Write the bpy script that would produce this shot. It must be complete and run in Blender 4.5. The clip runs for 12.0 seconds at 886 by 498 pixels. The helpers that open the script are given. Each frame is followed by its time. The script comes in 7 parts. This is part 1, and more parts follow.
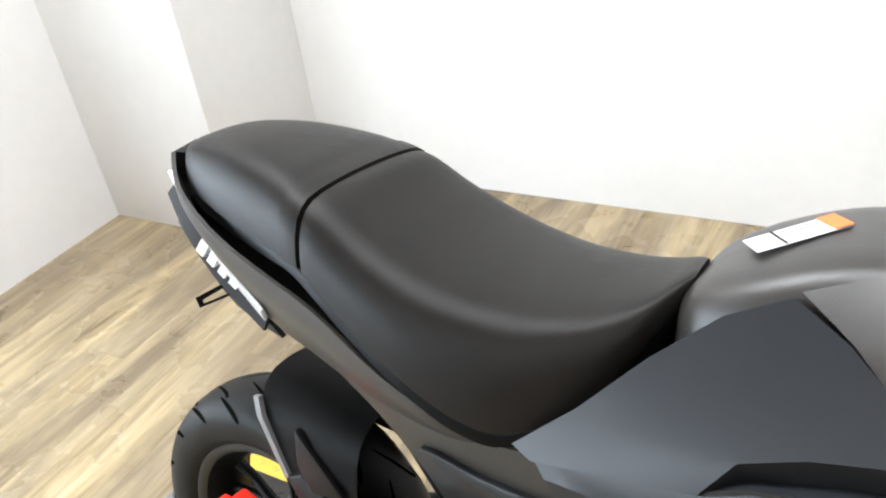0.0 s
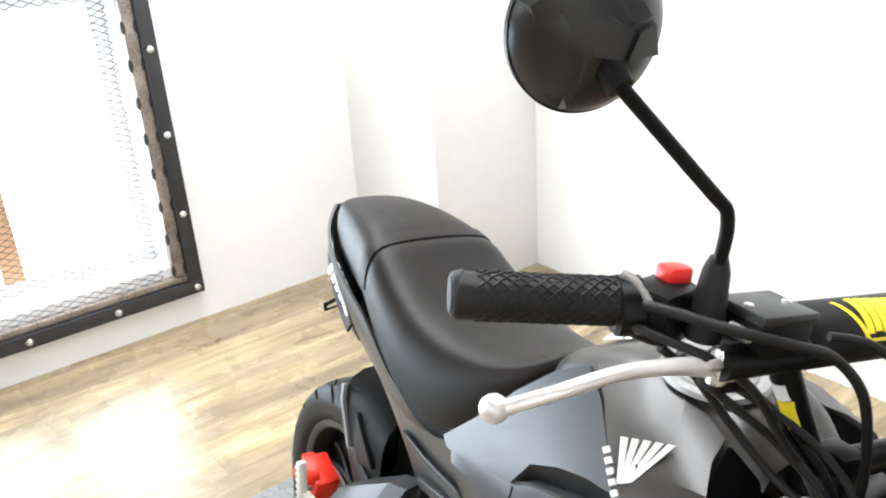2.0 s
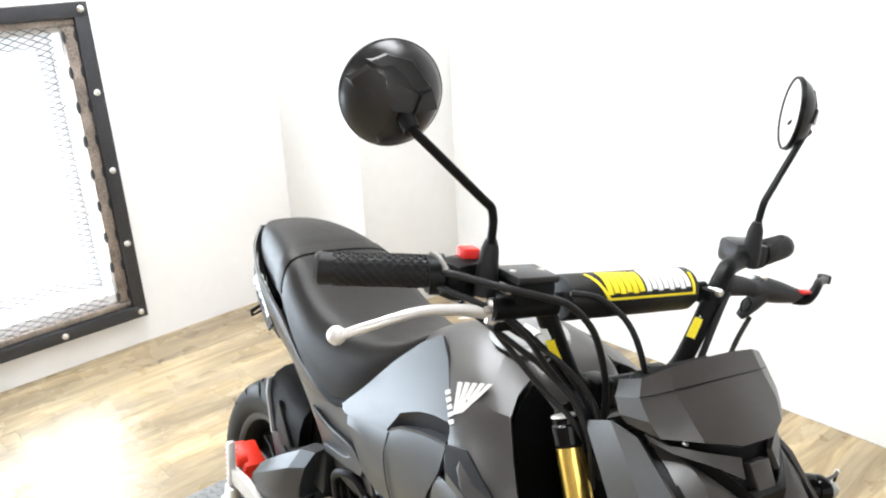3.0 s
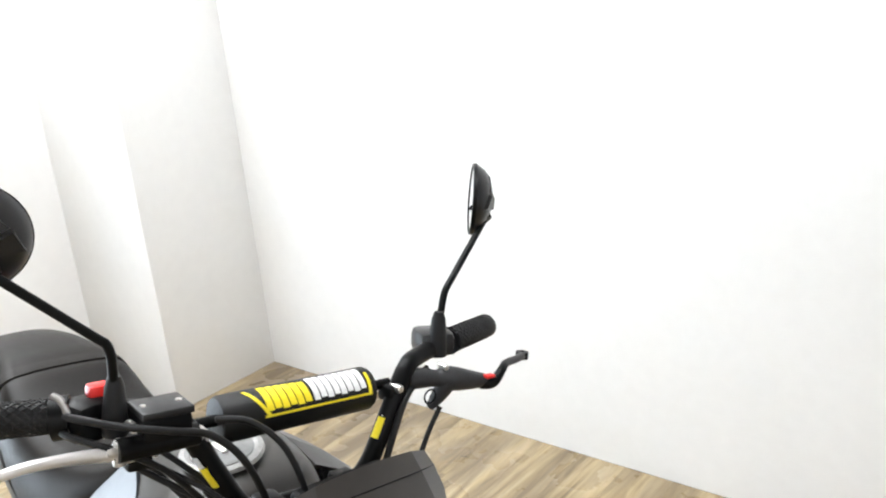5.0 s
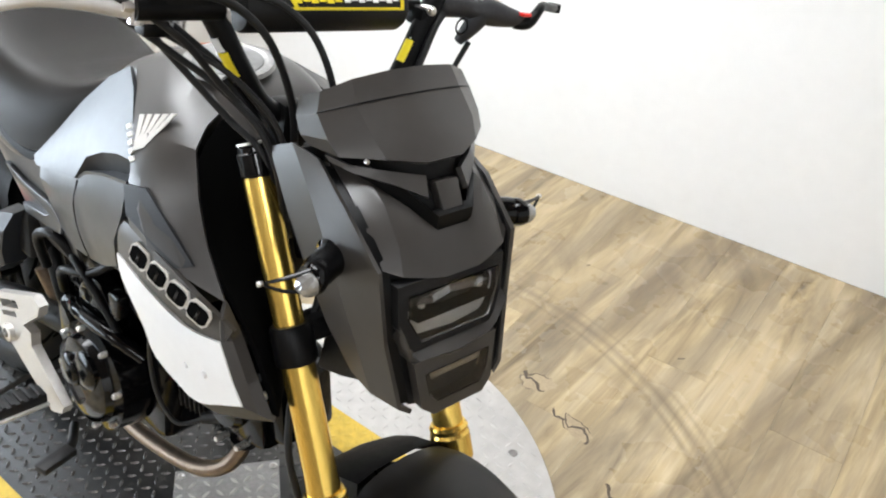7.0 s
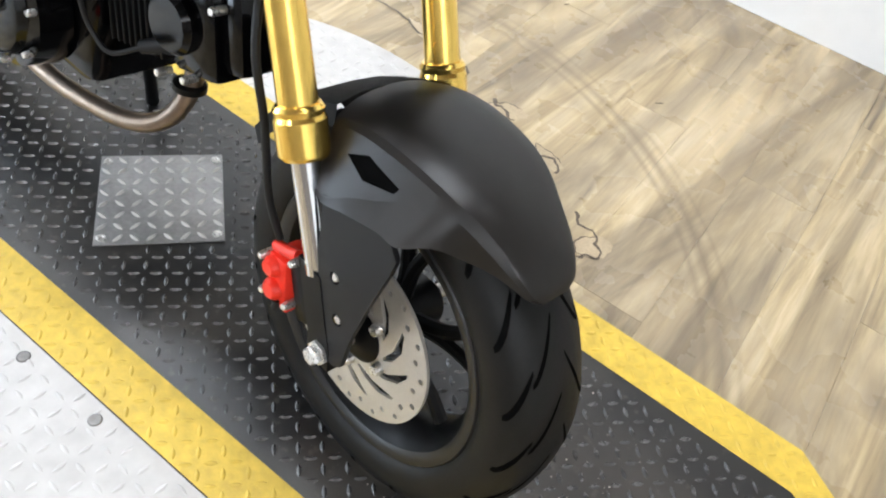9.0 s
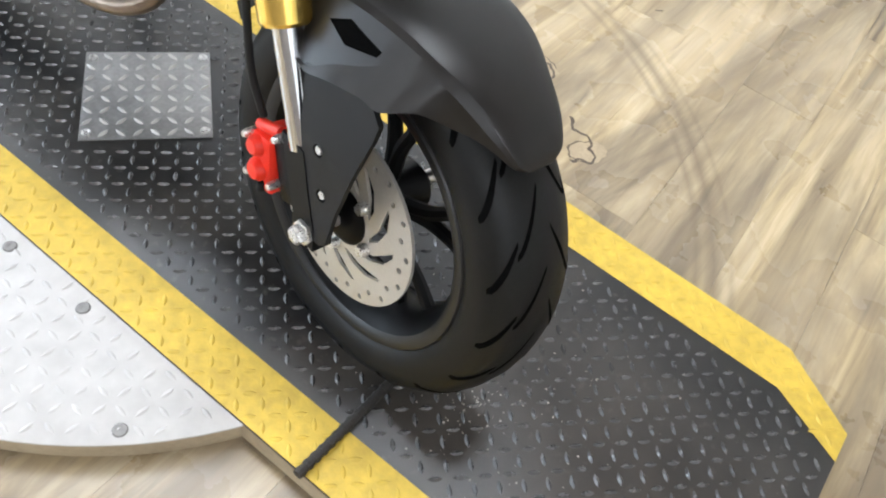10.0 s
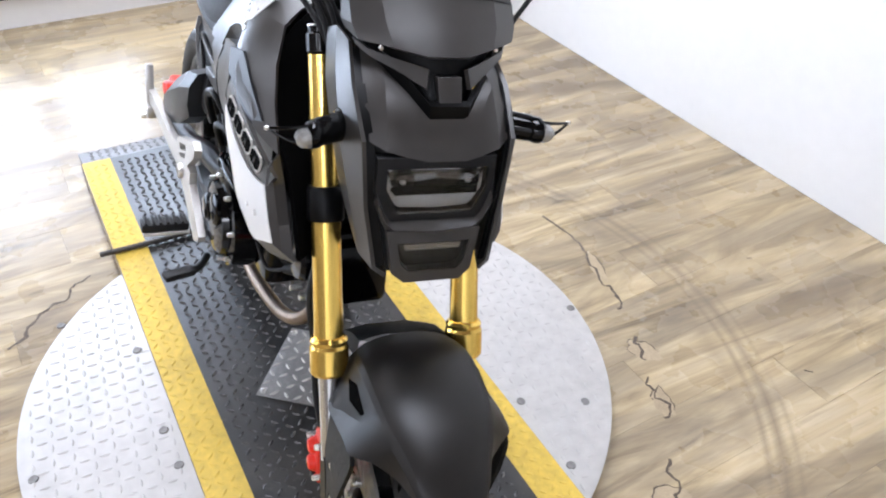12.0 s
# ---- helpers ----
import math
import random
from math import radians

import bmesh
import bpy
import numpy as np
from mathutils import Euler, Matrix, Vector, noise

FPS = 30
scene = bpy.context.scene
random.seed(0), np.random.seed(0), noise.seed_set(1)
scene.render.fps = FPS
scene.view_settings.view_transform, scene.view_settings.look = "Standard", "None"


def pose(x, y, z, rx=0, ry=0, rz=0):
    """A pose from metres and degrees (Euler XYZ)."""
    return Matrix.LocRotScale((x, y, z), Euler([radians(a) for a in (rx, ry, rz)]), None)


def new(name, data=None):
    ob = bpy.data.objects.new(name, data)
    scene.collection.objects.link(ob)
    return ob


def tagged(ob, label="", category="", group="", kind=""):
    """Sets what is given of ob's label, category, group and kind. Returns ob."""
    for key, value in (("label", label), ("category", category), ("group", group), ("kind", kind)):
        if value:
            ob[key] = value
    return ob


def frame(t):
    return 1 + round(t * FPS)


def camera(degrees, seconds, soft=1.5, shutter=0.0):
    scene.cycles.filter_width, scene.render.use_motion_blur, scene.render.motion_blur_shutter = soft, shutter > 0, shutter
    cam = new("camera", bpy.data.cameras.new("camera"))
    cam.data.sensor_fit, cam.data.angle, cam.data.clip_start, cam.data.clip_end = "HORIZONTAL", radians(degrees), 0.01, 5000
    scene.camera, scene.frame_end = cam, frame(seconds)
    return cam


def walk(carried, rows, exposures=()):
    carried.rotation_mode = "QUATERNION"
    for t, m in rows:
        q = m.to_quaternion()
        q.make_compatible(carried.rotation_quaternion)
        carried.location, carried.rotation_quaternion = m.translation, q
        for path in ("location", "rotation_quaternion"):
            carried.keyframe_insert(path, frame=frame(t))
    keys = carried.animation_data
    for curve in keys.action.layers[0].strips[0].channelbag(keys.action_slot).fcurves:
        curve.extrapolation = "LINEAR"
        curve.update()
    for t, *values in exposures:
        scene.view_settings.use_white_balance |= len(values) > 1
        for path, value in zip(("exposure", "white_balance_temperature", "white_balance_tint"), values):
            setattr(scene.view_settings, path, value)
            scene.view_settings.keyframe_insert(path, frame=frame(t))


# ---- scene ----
cam = camera(57.8, 12.0, 2.1)
WAY = [
    (0, 0.1167, -0.4382, 1.1996, 57.04, 6.95, 28.66),
    (0.3, 0.1559, -0.5116, 1.2410, 58.92, 4.49, 32.96),
    (0.5, 0.1795, -0.5345, 1.2756, 60.01, 3.03, 34.62),
    (0.8, 0.2436, -0.5425, 1.2864, 62.10, 4.71, 39.47),
    (1, 0.3160, -0.5050, 1.3067, 63.19, 5.43, 44.10),
    (1.3, 0.3965, -0.4319, 1.2879, 62.39, 4.20, 49.61),
    (1.5, 0.4505, -0.4214, 1.2893, 62.04, 4.57, 51.63),
    (1.8, 0.5223, -0.4488, 1.2849, 65.11, 4.79, 54.62),
    (2, 0.5838, -0.4821, 1.2899, 66.95, 3.48, 53.30),
    (2.3, 0.6948, -0.5551, 1.3111, 68.24, 2.96, 51.43),
    (2.5, 0.7628, -0.5815, 1.3211, 69.88, 1.43, 49.97),
    (3, 0.8560, -0.5756, 1.3459, 69.33, 2.89, 49.63),
    (3.3, 0.8889, -0.5072, 1.3518, 68.85, 2.48, 47.60),
    (3.5, 0.9109, -0.4614, 1.3479, 69.51, 2.96, 46.09),
    (3.7, 0.9327, -0.4213, 1.3505, 69.71, 3.64, 44.06),
    (5.3, 1.0049, -0.3794, 1.3937, 72.06, 4.35, 37.93),
    (5.5, 0.9661, -0.3854, 1.3581, 70.43, 4.18, 37.08),
    (6, 0.9438, -0.4042, 1.3104, 63.63, 1.35, 37.96),
    (6.5, 0.9313, -0.4199, 1.2698, 58.68, -1.33, 39.01),
    (6.7, 0.9272, -0.4277, 1.2593, 56.78, -1.82, 38.47),
    (8.3, 0.8763, -0.4931, 1.0401, 47.79, -5.58, 36.70),
    (8.5, 0.8775, -0.4920, 1.0137, 46.30, -6.69, 35.60),
    (9, 0.8874, -0.4911, 0.9620, 41.90, -9.19, 37.06),
    (9.5, 0.9071, -0.4969, 0.9338, 38.98, -9.64, 37.78),
    (10, 0.9300, -0.5105, 0.9158, 37.58, -9.40, 37.35),
    (10.5, 0.9478, -0.5313, 0.9524, 38.51, -11.89, 37.47),
    (11, 0.9616, -0.5175, 0.9967, 37.14, -8.49, 37.39),
    (11.2, 0.9880, -0.4787, 1.0283, 39.23, -2.37, 38.51),
    (11.3, 1.0111, -0.4666, 1.0606, 41.90, -0.27, 41.56),
    (11.5, 1.0743, -0.4164, 1.1229, 46.09, 2.03, 49.72),
    (11.7, 1.1433, -0.3749, 1.1749, 51.05, -1.01, 58.15),
    (12, 1.2018, -0.3091, 1.2319, 51.65, -2.00, 61.01),
]
walk(cam, [(t, pose(x, y, z, rx, ry, rz)) for t, x, y, z, rx, ry, rz in WAY],
     [(0.0, 0.02, 6450, 10), (1.0, 0.1, 6450, 10), (1.5, 0.15, 6450, 10), (2.5, 0.3, 6500, 10), (3.5, 0.2, 6500, 10), (5.3, -0.1, 6500, 10), (6.0, -0.14, 6500, 10), (6.5, -0.08, 6500, 10), (8.5, 0.17, 6300, 10), (9.5, 0.26, 6150, 10), (10.5, 0.24, 6150, 10), (11.0, 0.13, 6150, 11), (11.5, 0.0, 6000, 16), (12.0, -0.05, 6000, 16)])

# ---- light ----
world = bpy.data.worlds.new("world")
scene.world = world
world.use_nodes = True
wn = world.node_tree
sky = wn.nodes.new("ShaderNodeTexSky")
sky.sky_type, sky.sun_disc = "NISHITA", False
sky.sun_elevation, sky.sun_rotation = radians(35), radians(200)
wn.nodes["Background"].inputs["Strength"].default_value = 0.12
wn.links.new(sky.outputs[0], wn.nodes["Background"].inputs["Color"])


def area_lamp(name, m, sx, sy, power, color):
    lamp = bpy.data.lights.new(name, "AREA")
    lamp.shape, lamp.size, lamp.size_y, lamp.energy, lamp.color = "RECTANGLE", sx, sy, power, color
    ob = new(name, lamp)
    ob.matrix_world = m
    return ob


ROOM = 0.033  # turn of the walls against the deck, radians
ROOM_M = Matrix.Rotation(ROOM, 4, "Z")
FLOOR = -0.042
CEILING = 2.75
area_lamp("window_daylight", ROOM_M @ pose(-2.24, -1.7, 0.66, 0, -90, 0), 0.95, 3.9, 118, (0.74, 0.87, 1.0))
# Added fill lamps out of view, placed to brighten walls and the bike's front.
for lx, ly, power in ((-1.3, 0.3, 58), (0.3, 0.3, 46), (-0.9, -3.3, 50), (2.0, -3.3, 50), (3.9, -2.4, 75)):
    area_lamp("unseen_ceiling_fill", pose(lx, ly, CEILING - 0.03), 1.3, 0.6, power, (0.94, 0.97, 1.0))


# ---- materials ----
def material(name, color, rough=0.5, metal=0.0, vary=0.15, scale=8.0, bump=0.0, bump_scale=200.0, coat=0.0, spec=0.5):
    """A surface with tone variation at two scales and a fine relief."""
    m = bpy.data.materials.new(name)
    m.use_nodes = True
    nt = m.node_tree
    b = nt.nodes["Principled BSDF"]
    b.inputs["Roughness"].default_value, b.inputs["Metallic"].default_value = rough, metal
    b.inputs["Coat Weight"].default_value = coat
    b.inputs["Coat Roughness"].default_value = 0.22
    b.inputs["Specular IOR Level"].default_value = spec
    co = nt.nodes.new("ShaderNodeTexCoord")
    n1, n2 = nt.nodes.new("ShaderNodeTexNoise"), nt.nodes.new("ShaderNodeTexNoise")
    n1.inputs["Scale"].default_value, n1.inputs["Detail"].default_value = scale, 5
    n2.inputs["Scale"].default_value, n2.inputs["Detail"].default_value = scale * 11, 3
    nt.links.new(co.outputs["Object"], n1.inputs["Vector"])
    nt.links.new(co.outputs["Object"], n2.inputs["Vector"])
    add = nt.nodes.new("ShaderNodeMath")
    add.operation = "ADD"
    nt.links.new(n1.outputs["Fac"], add.inputs[0])
    nt.links.new(n2.outputs["Fac"], add.inputs[1])
    rng = nt.nodes.new("ShaderNodeMapRange")
    rng.inputs["From Min"].default_value, rng.inputs["From Max"].default_value = 0.6, 1.4
    rng.inputs["To Min"].default_value, rng.inputs["To Max"].default_value = 1 - vary, 1 + vary
    nt.links.new(add.outputs[0], rng.inputs["Value"])
    mul = nt.nodes.new("ShaderNodeVectorMath")
    mul.operation = "SCALE"
    mul.inputs[0].default_value = color
    nt.links.new(rng.outputs[0], mul.inputs["Scale"])
    nt.links.new(mul.outputs[0], b.inputs["Base Color"])
    r2 = nt.nodes.new("ShaderNodeMapRange")
    r2.inputs["To Min"].default_value, r2.inputs["To Max"].default_value = rough * 0.86, min(rough * 1.14, 1)
    nt.links.new(n2.outputs["Fac"], r2.inputs["Value"])
    nt.links.new(r2.outputs[0], b.inputs["Roughness"])
    if bump:
        n3 = nt.nodes.new("ShaderNodeTexNoise")
        n3.inputs["Scale"].default_value = bump_scale
        nt.links.new(co.outputs["Object"], n3.inputs["Vector"])
        bp = nt.nodes.new("ShaderNodeBump")
        bp.inputs["Strength"].default_value, bp.inputs["Distance"].default_value = bump, 0.001
        nt.links.new(n3.outputs["Fac"], bp.inputs["Height"])
        nt.links.new(bp.outputs[0], b.inputs["Normal"])
    return m


PLASTIC = material("matte_charcoal_plastic", (0.032, 0.0288, 0.026), 0.36, 0, 0.14, 6, 0.1, 900, spec=0.62)
TRIM = material("black_textured_plastic", (0.007, 0.007, 0.0075), 0.5, 0, 0.15, 10, 0.3, 1400, spec=0.28)
PAINT = material("matte_grey_metallic_paint", (0.017, 0.0185, 0.0215), 0.33, 0.0, 0.06, 5, 0.0, 1800, 0.0, 0.42)
VINYL = material("black_seat_vinyl", (0.0095, 0.008, 0.0068), 0.44, 0, 0.2, 6, 0.35, 700, spec=0.24)
RUBBER = material("black_tyre_rubber", (0.0075, 0.0073, 0.007), 0.5, 0, 0.3, 14, 0.2, 500, spec=0.22)
GOLD = material("gold_anodised_aluminium", (0.95, 0.66, 0.16), 0.22, 0.96, 0.03, 9)
CHROME = material("polished_fork_chrome", (0.75, 0.76, 0.78), 0.12, 1.0, 0.04, 9)
STEEL = material("brushed_brake_steel", (0.62, 0.60, 0.57), 0.35, 0.85, 0.08, 20, 0.1, 600)
ALLOY = material("cast_silver_alloy", (0.55, 0.53, 0.5), 0.42, 0.5, 0.08, 14, 0.25, 500)
RED = material("bright_red_paint", (0.8, 0.03, 0.012), 0.4, 0, 0.08, 30, spec=0.4)
WHITE = material("gloss_white_plastic", (0.8, 0.8, 0.8), 0.3, 0, 0.03, 6)
BLACK = material("satin_black_metal", (0.003, 0.003, 0.0032), 0.4, 0.0, 0.2, 16, spec=0.15)
GLOSSBLACK = material("gloss_black_engine_paint", (0.002, 0.002, 0.0022), 0.11, 0, 0.2, 16, spec=0.25)
YELLOW = material("yellow_print", (0.85, 0.68, 0.02), 0.45, 0, 0.06, 30)
ORANGE = material("orange_print", (0.9, 0.2, 0.03), 0.45, 0, 0.05, 30)
# Tones of the unseen ceiling and south wall, set to dim the bike's reflections.
CEILPAINT = material("brown_unseen_ceiling", (0.17, 0.125, 0.09), 0.7, 0, 0.06, 2.2, 0.12, 60)
BACKPAINT = material("warm_grey_unseen_wall", (0.2, 0.175, 0.155), 0.6, 0, 0.06, 2.2, 0.12, 60)
WALLPAINT = material("white_wall_paint", (0.82, 0.82, 0.815), 0.6, 0, 0.025, 2.2, 0.12, 60)
DISCMETAL = material("worn_aluminium_tread_plate", (0.49, 0.472, 0.448), 0.42, 0.0, 0.16, 3, 0.2, 300)
MATYELLOW = material("worn_yellow_safety_paint", (0.60, 0.41, 0.05), 0.55, 0, 0.28, 6, 0.3, 300)
SUBFLOOR = material("dark_floor_joint", (0.085, 0.064, 0.045), 0.8, 0, 0.2, 3)
FRAMESTEEL = material("dark_grey_steel_frame", (0.035, 0.036, 0.04), 0.45, 0.3, 0.25, 9, 0.3, 160)
WELDSTEEL = material("weathered_welded_steel", (0.24, 0.2, 0.17), 0.55, 0.3, 0.75, 14, 0.5, 120)
BOLTSTEEL = material("bright_zinc_bolt", (0.72, 0.71, 0.69), 0.28, 0.9, 0.08, 40)
DECKSIDE = material("beige_board_edge", (0.36, 0.29, 0.19), 0.7, 0, 0.2, 8, 0.3, 90)
# Paler than the mat: worn lug tops, with highlights put into the colour.
LUGRUBBER = material("polished_lugs_with_highlight", (0.075, 0.0725, 0.07), 0.27, 0, 0.45, 7, 0.2, 500, spec=0.85)
BRIGHTPLATE = material("bright_tread_plate", (0.3, 0.296, 0.288), 0.4, 0.45, 0.25, 14, 0.3, 250)
RAMPMETAL = material("worn_grey_ramp_plate", (0.2, 0.2, 0.2), 0.45, 0.2, 0.25, 9, 0.3, 250)
SCREWSTEEL = material("dull_screw_steel", (0.2, 0.19, 0.18), 0.5, 0.5, 0.3, 60)
PALEWOOD = material("pale_orange_wood", (0.62, 0.38, 0.22), 0.5, 0, 0.1, 12)
SILVER = material("bright_silver_trim", (0.78, 0.78, 0.78), 0.3, 0.3, 0.04, 20)
RODSTEEL = material("dirty_black_rod", (0.03, 0.026, 0.022), 0.55, 0.2, 0.6, 30, 0.5, 300)
GRIT = material("pale_stone_grit", (0.5, 0.46, 0.4), 0.8, 0, 0.3, 90)
PEELED = material("peeled_vinyl_backing", (0.4, 0.31, 0.195), 0.5, 0, 0.25, 20, 0.4, 200)
PALEMARK = material("pale_silver_print", (0.55, 0.53, 0.5), 0.4, 0.2, 0.06, 30)
RUBBERHOSE = material("black_moulded_rubber", (0.0075, 0.0075, 0.008), 0.5, 0, 0.2, 20, 0.25, 900, spec=0.3)
GREYHOSE = material("grey_cable_sheath", (0.22, 0.22, 0.22), 0.45, 0, 0.15, 20)
GREYRUBBER = material("worn_grey_rubber", (0.03, 0.03, 0.032), 0.5, 0, 0.25, 20, 0.2, 700, spec=0.35)
GREYBLACK = material("dark_grey_satin", (0.016, 0.016, 0.017), 0.38, 0.0, 0.15, 14, spec=0.4)
HEATSTEEL = material("heat_tinted_steel", (0.22, 0.17, 0.13), 0.36, 0.9, 0.3, 9)
RIMLIP = material("worn_grey_rim_lip", (0.014, 0.014, 0.0145), 0.35, 0.3, 0.15, 12)
RIMPAINT = material("dark_cast_wheel_paint", (0.004, 0.004, 0.0042), 0.45, 0.0, 0.15, 12, 0.1, 500, spec=0.16)
# Flat black for print and bracket, and for shade painted into grooves and openings.
DEADBLACK = material("dull_black_and_recess_shade", (0.0025, 0.0025, 0.0025), 0.9, 0, 0.1, 20, spec=0.02)
DISCSTEEL = material("pale_ground_brake_steel", (0.55, 0.52, 0.47), 0.38, 0.55, 0.08, 24, 0.1, 700)
PADFOAM = material("black_pad_cover", (0.007, 0.007, 0.007), 0.5, 0, 0.2, 12, 0.2, 600, spec=0.3)
REDPLASTIC = material("bright_red_plastic", (0.8, 0.03, 0.025), 0.35, 0, 0.05, 30)
LEVERALLOY = material("pale_lever_alloy", (0.72, 0.70, 0.68), 0.35, 0.5, 0.05, 20)
SHELLPLASTIC = material("satin_mirror_shell", (0.015, 0.015, 0.0155), 0.3, 0, 0.12, 12, 0.1, 900, spec=0.45)
CHROMEBOWL = material("headlight_bowl", (0.5, 0.51, 0.52), 0.2, 1.0, 0.1, 30)
CLEARGREY = material("pale_light_guide", (0.62, 0.62, 0.6), 0.2, 0.2, 0.1, 20)
CLEAR = material("clear_signal_plastic", (0.4, 0.4, 0.39), 0.1, 0.6, 0.15, 60)
MIRROR = material("mirror_silver", (0.9, 0.9, 0.9), 0.02, 1.0, 0.0, 5)
GLASS = bpy.data.materials.new("clear_lens_glass")
GLASS.use_nodes = True
gb = GLASS.node_tree.nodes["Principled BSDF"]
gb.inputs["Transmission Weight"].default_value, gb.inputs["Roughness"].default_value, gb.inputs["IOR"].default_value = 1.0, 0.03, 1.3
SKYGLOW = bpy.data.materials.new("bright_daylight")
SKYGLOW.use_nodes = True
gb = SKYGLOW.node_tree.nodes["Principled BSDF"]
gb.inputs["Base Color"].default_value = (0.8, 0.85, 0.9, 1)
gb.inputs["Emission Color"].default_value = (0.95, 0.98, 1.0, 1)
gb.inputs["Emission Strength"].default_value = 2.2


def floor_material():
    """Oak-look vinyl planks: grey and tan streaks along the board, a tone for each board, and an old ring of tyre scuffs."""
    m = bpy.data.materials.new("oak_vinyl_plank")
    m.use_nodes = True
    nt = m.node_tree
    N, Lk = nt.nodes.new, nt.links.new
    b = nt.nodes["Principled BSDF"]
    inf, geo = N("ShaderNodeObjectInfo"), N("ShaderNodeNewGeometry")
    shift = N("ShaderNodeVectorMath")
    shift.operation = "MULTIPLY_ADD"
    rv = N("ShaderNodeCombineXYZ")
    for i in range(3):
        Lk(inf.outputs["Random"], rv.inputs[i])
    shift.inputs[1].default_value = (0.07, 0.5, 0.2)
    Lk(rv.outputs[0], shift.inputs[0])
    Lk(geo.outputs["Position"], shift.inputs[2])

    def noise_at(sx, sy, detail, rough=0.55, dist=0.0):
        mp, n = N("ShaderNodeMapping"), N("ShaderNodeTexNoise")
        mp.inputs["Scale"].default_value = (sx, sy, 1)
        n.inputs["Scale"].default_value, n.inputs["Detail"].default_value, n.inputs["Roughness"].default_value = 1.0, detail, rough
        n.inputs["Distortion"].default_value = dist
        Lk(shift.outputs[0], mp.inputs["Vector"])
        Lk(mp.outputs[0], n.inputs["Vector"])
        return n.outputs["Fac"]

    def ramp(src, stops):
        r = N("ShaderNodeValToRGB")
        r.color_ramp.elements[0].position, r.color_ramp.elements[0].color = stops[0][0], (*stops[0][1], 1)
        r.color_ramp.elements[1].position, r.color_ramp.elements[1].color = stops[-1][0], (*stops[-1][1], 1)
        for p, c in stops[1:-1]:
            e = r.color_ramp.elements.new(p)
            e.color = (*c, 1)
        Lk(src, r.inputs[0])
        return r.outputs[0]

    def mix(a, bb, fac, mode="MIX"):
        x = N("ShaderNodeMix")
        x.data_type, x.blend_type = "RGBA", mode
        for sock, v in ((x.inputs["A"], a), (x.inputs["B"], bb), (x.inputs["Factor"], fac)):
            if isinstance(v, (int, float)):
                sock.default_value = v
            elif isinstance(v, tuple):
                sock.default_value = (*v, 1)
            else:
                Lk(v, sock)
        return x.outputs["Result"]

    def math_node(op, a, bb=0.0, c=0.0):
        x = N("ShaderNodeMath")
        x.operation = op
        for sock, v in zip(x.inputs, (a, bb, c)):
            if isinstance(v, (int, float)):
                sock.default_value = v
            else:
                Lk(v, sock)
        return x.outputs[0]

    base = ramp(noise_at(12, 1.2, 7, 0.62, 1.6), [(0.30, (0.12, 0.086, 0.05)), (0.41, (0.3, 0.225, 0.125)), (0.53, (0.46, 0.355, 0.2)), (0.68, (0.58, 0.465, 0.29))])
    grey = ramp(noise_at(6, 0.9, 5, 0.6, 2.2), [(0.42, (0, 0, 0)), (0.6, (1, 1, 1))])
    col = mix(base, (0.33, 0.275, 0.195), math_node("MULTIPLY", grey, 0.4))
    blotch = ramp(noise_at(4.2, 0.8, 5, 0.62, 1.4), [(0.43, (0, 0, 0)), (0.62, (1, 1, 1))])
    col = mix(col, (0.165, 0.124, 0.08), math_node("MULTIPLY", blotch, 0.85))
    fine = noise_at(120, 6, 4, 0.6, 0.5)
    col = mix(col, (0.16, 0.12, 0.08), math_node("MULTIPLY", ramp(fine, [(0.52, (0, 0, 0)), (0.75, (1, 1, 1))]), 0.35))
    knots = ramp(noise_at(7, 3.2, 2, 0.4, 0.3), [(0.70, (0, 0, 0)), (0.78, (1, 1, 1))])
    col = mix(col, (0.14, 0.11, 0.085), math_node("MULTIPLY", knots, 0.6))
    tone = N("ShaderNodeMapRange")
    tone.inputs["To Min"].default_value, tone.inputs["To Max"].default_value = 0.95, 1.05
    Lk(inf.outputs["Random"], tone.inputs["Value"])
    sc = N("ShaderNodeVectorMath")
    sc.operation = "SCALE"
    Lk(col, sc.inputs[0])
    Lk(tone.outputs[0], sc.inputs["Scale"])
    # the scuff ring round the turntable
    off = N("ShaderNodeVectorMath")
    off.operation = "SUBTRACT"
    Lk(geo.outputs["Position"], off.inputs[0])
    off.inputs[1].default_value = (0.105, 0.072, 0)
    flat = N("ShaderNodeVectorMath")
    flat.operation = "MULTIPLY"
    flat.inputs[1].default_value = (1, 1, 0)
    Lk(off.outputs[0], flat.inputs[0])
    ln = N("ShaderNodeVectorMath")
    ln.operation = "LENGTH"
    Lk(flat.outputs[0], ln.inputs[0])
    rad = ln.outputs["Value"]
    patch = N("ShaderNodeTexNoise")
    patch.inputs["Scale"].default_value, patch.inputs["Detail"].default_value = 7.0, 6
    Lk(geo.outputs["Position"], patch.inputs["Vector"])
    marks = None
    for centre, width, amount in ((0.895, 0.011, 0.5), (0.925, 0.016, 0.65), (0.955, 0.008, 0.3), (0.86, 0.03, 0.22)):
        d = math_node("ABSOLUTE", math_node("SUBTRACT", rad, centre))
        f = math_node("MULTIPLY", math_node("SUBTRACT", 1.0, math_node("MINIMUM", math_node("DIVIDE", d, width), 1.0)), amount)
        marks = f if marks is None else math_node("MAXIMUM", marks, f)
    marks = math_node("MULTIPLY", marks, ramp(patch.outputs["Fac"], [(0.33, (0.25, 0.25, 0.25)), (0.55, (1, 1, 1))]))
    col = mix(sc.outputs[0], (0.14, 0.1, 0.062), marks)
    Lk(col, b.inputs["Base Color"])
    rr = N("ShaderNodeMapRange")
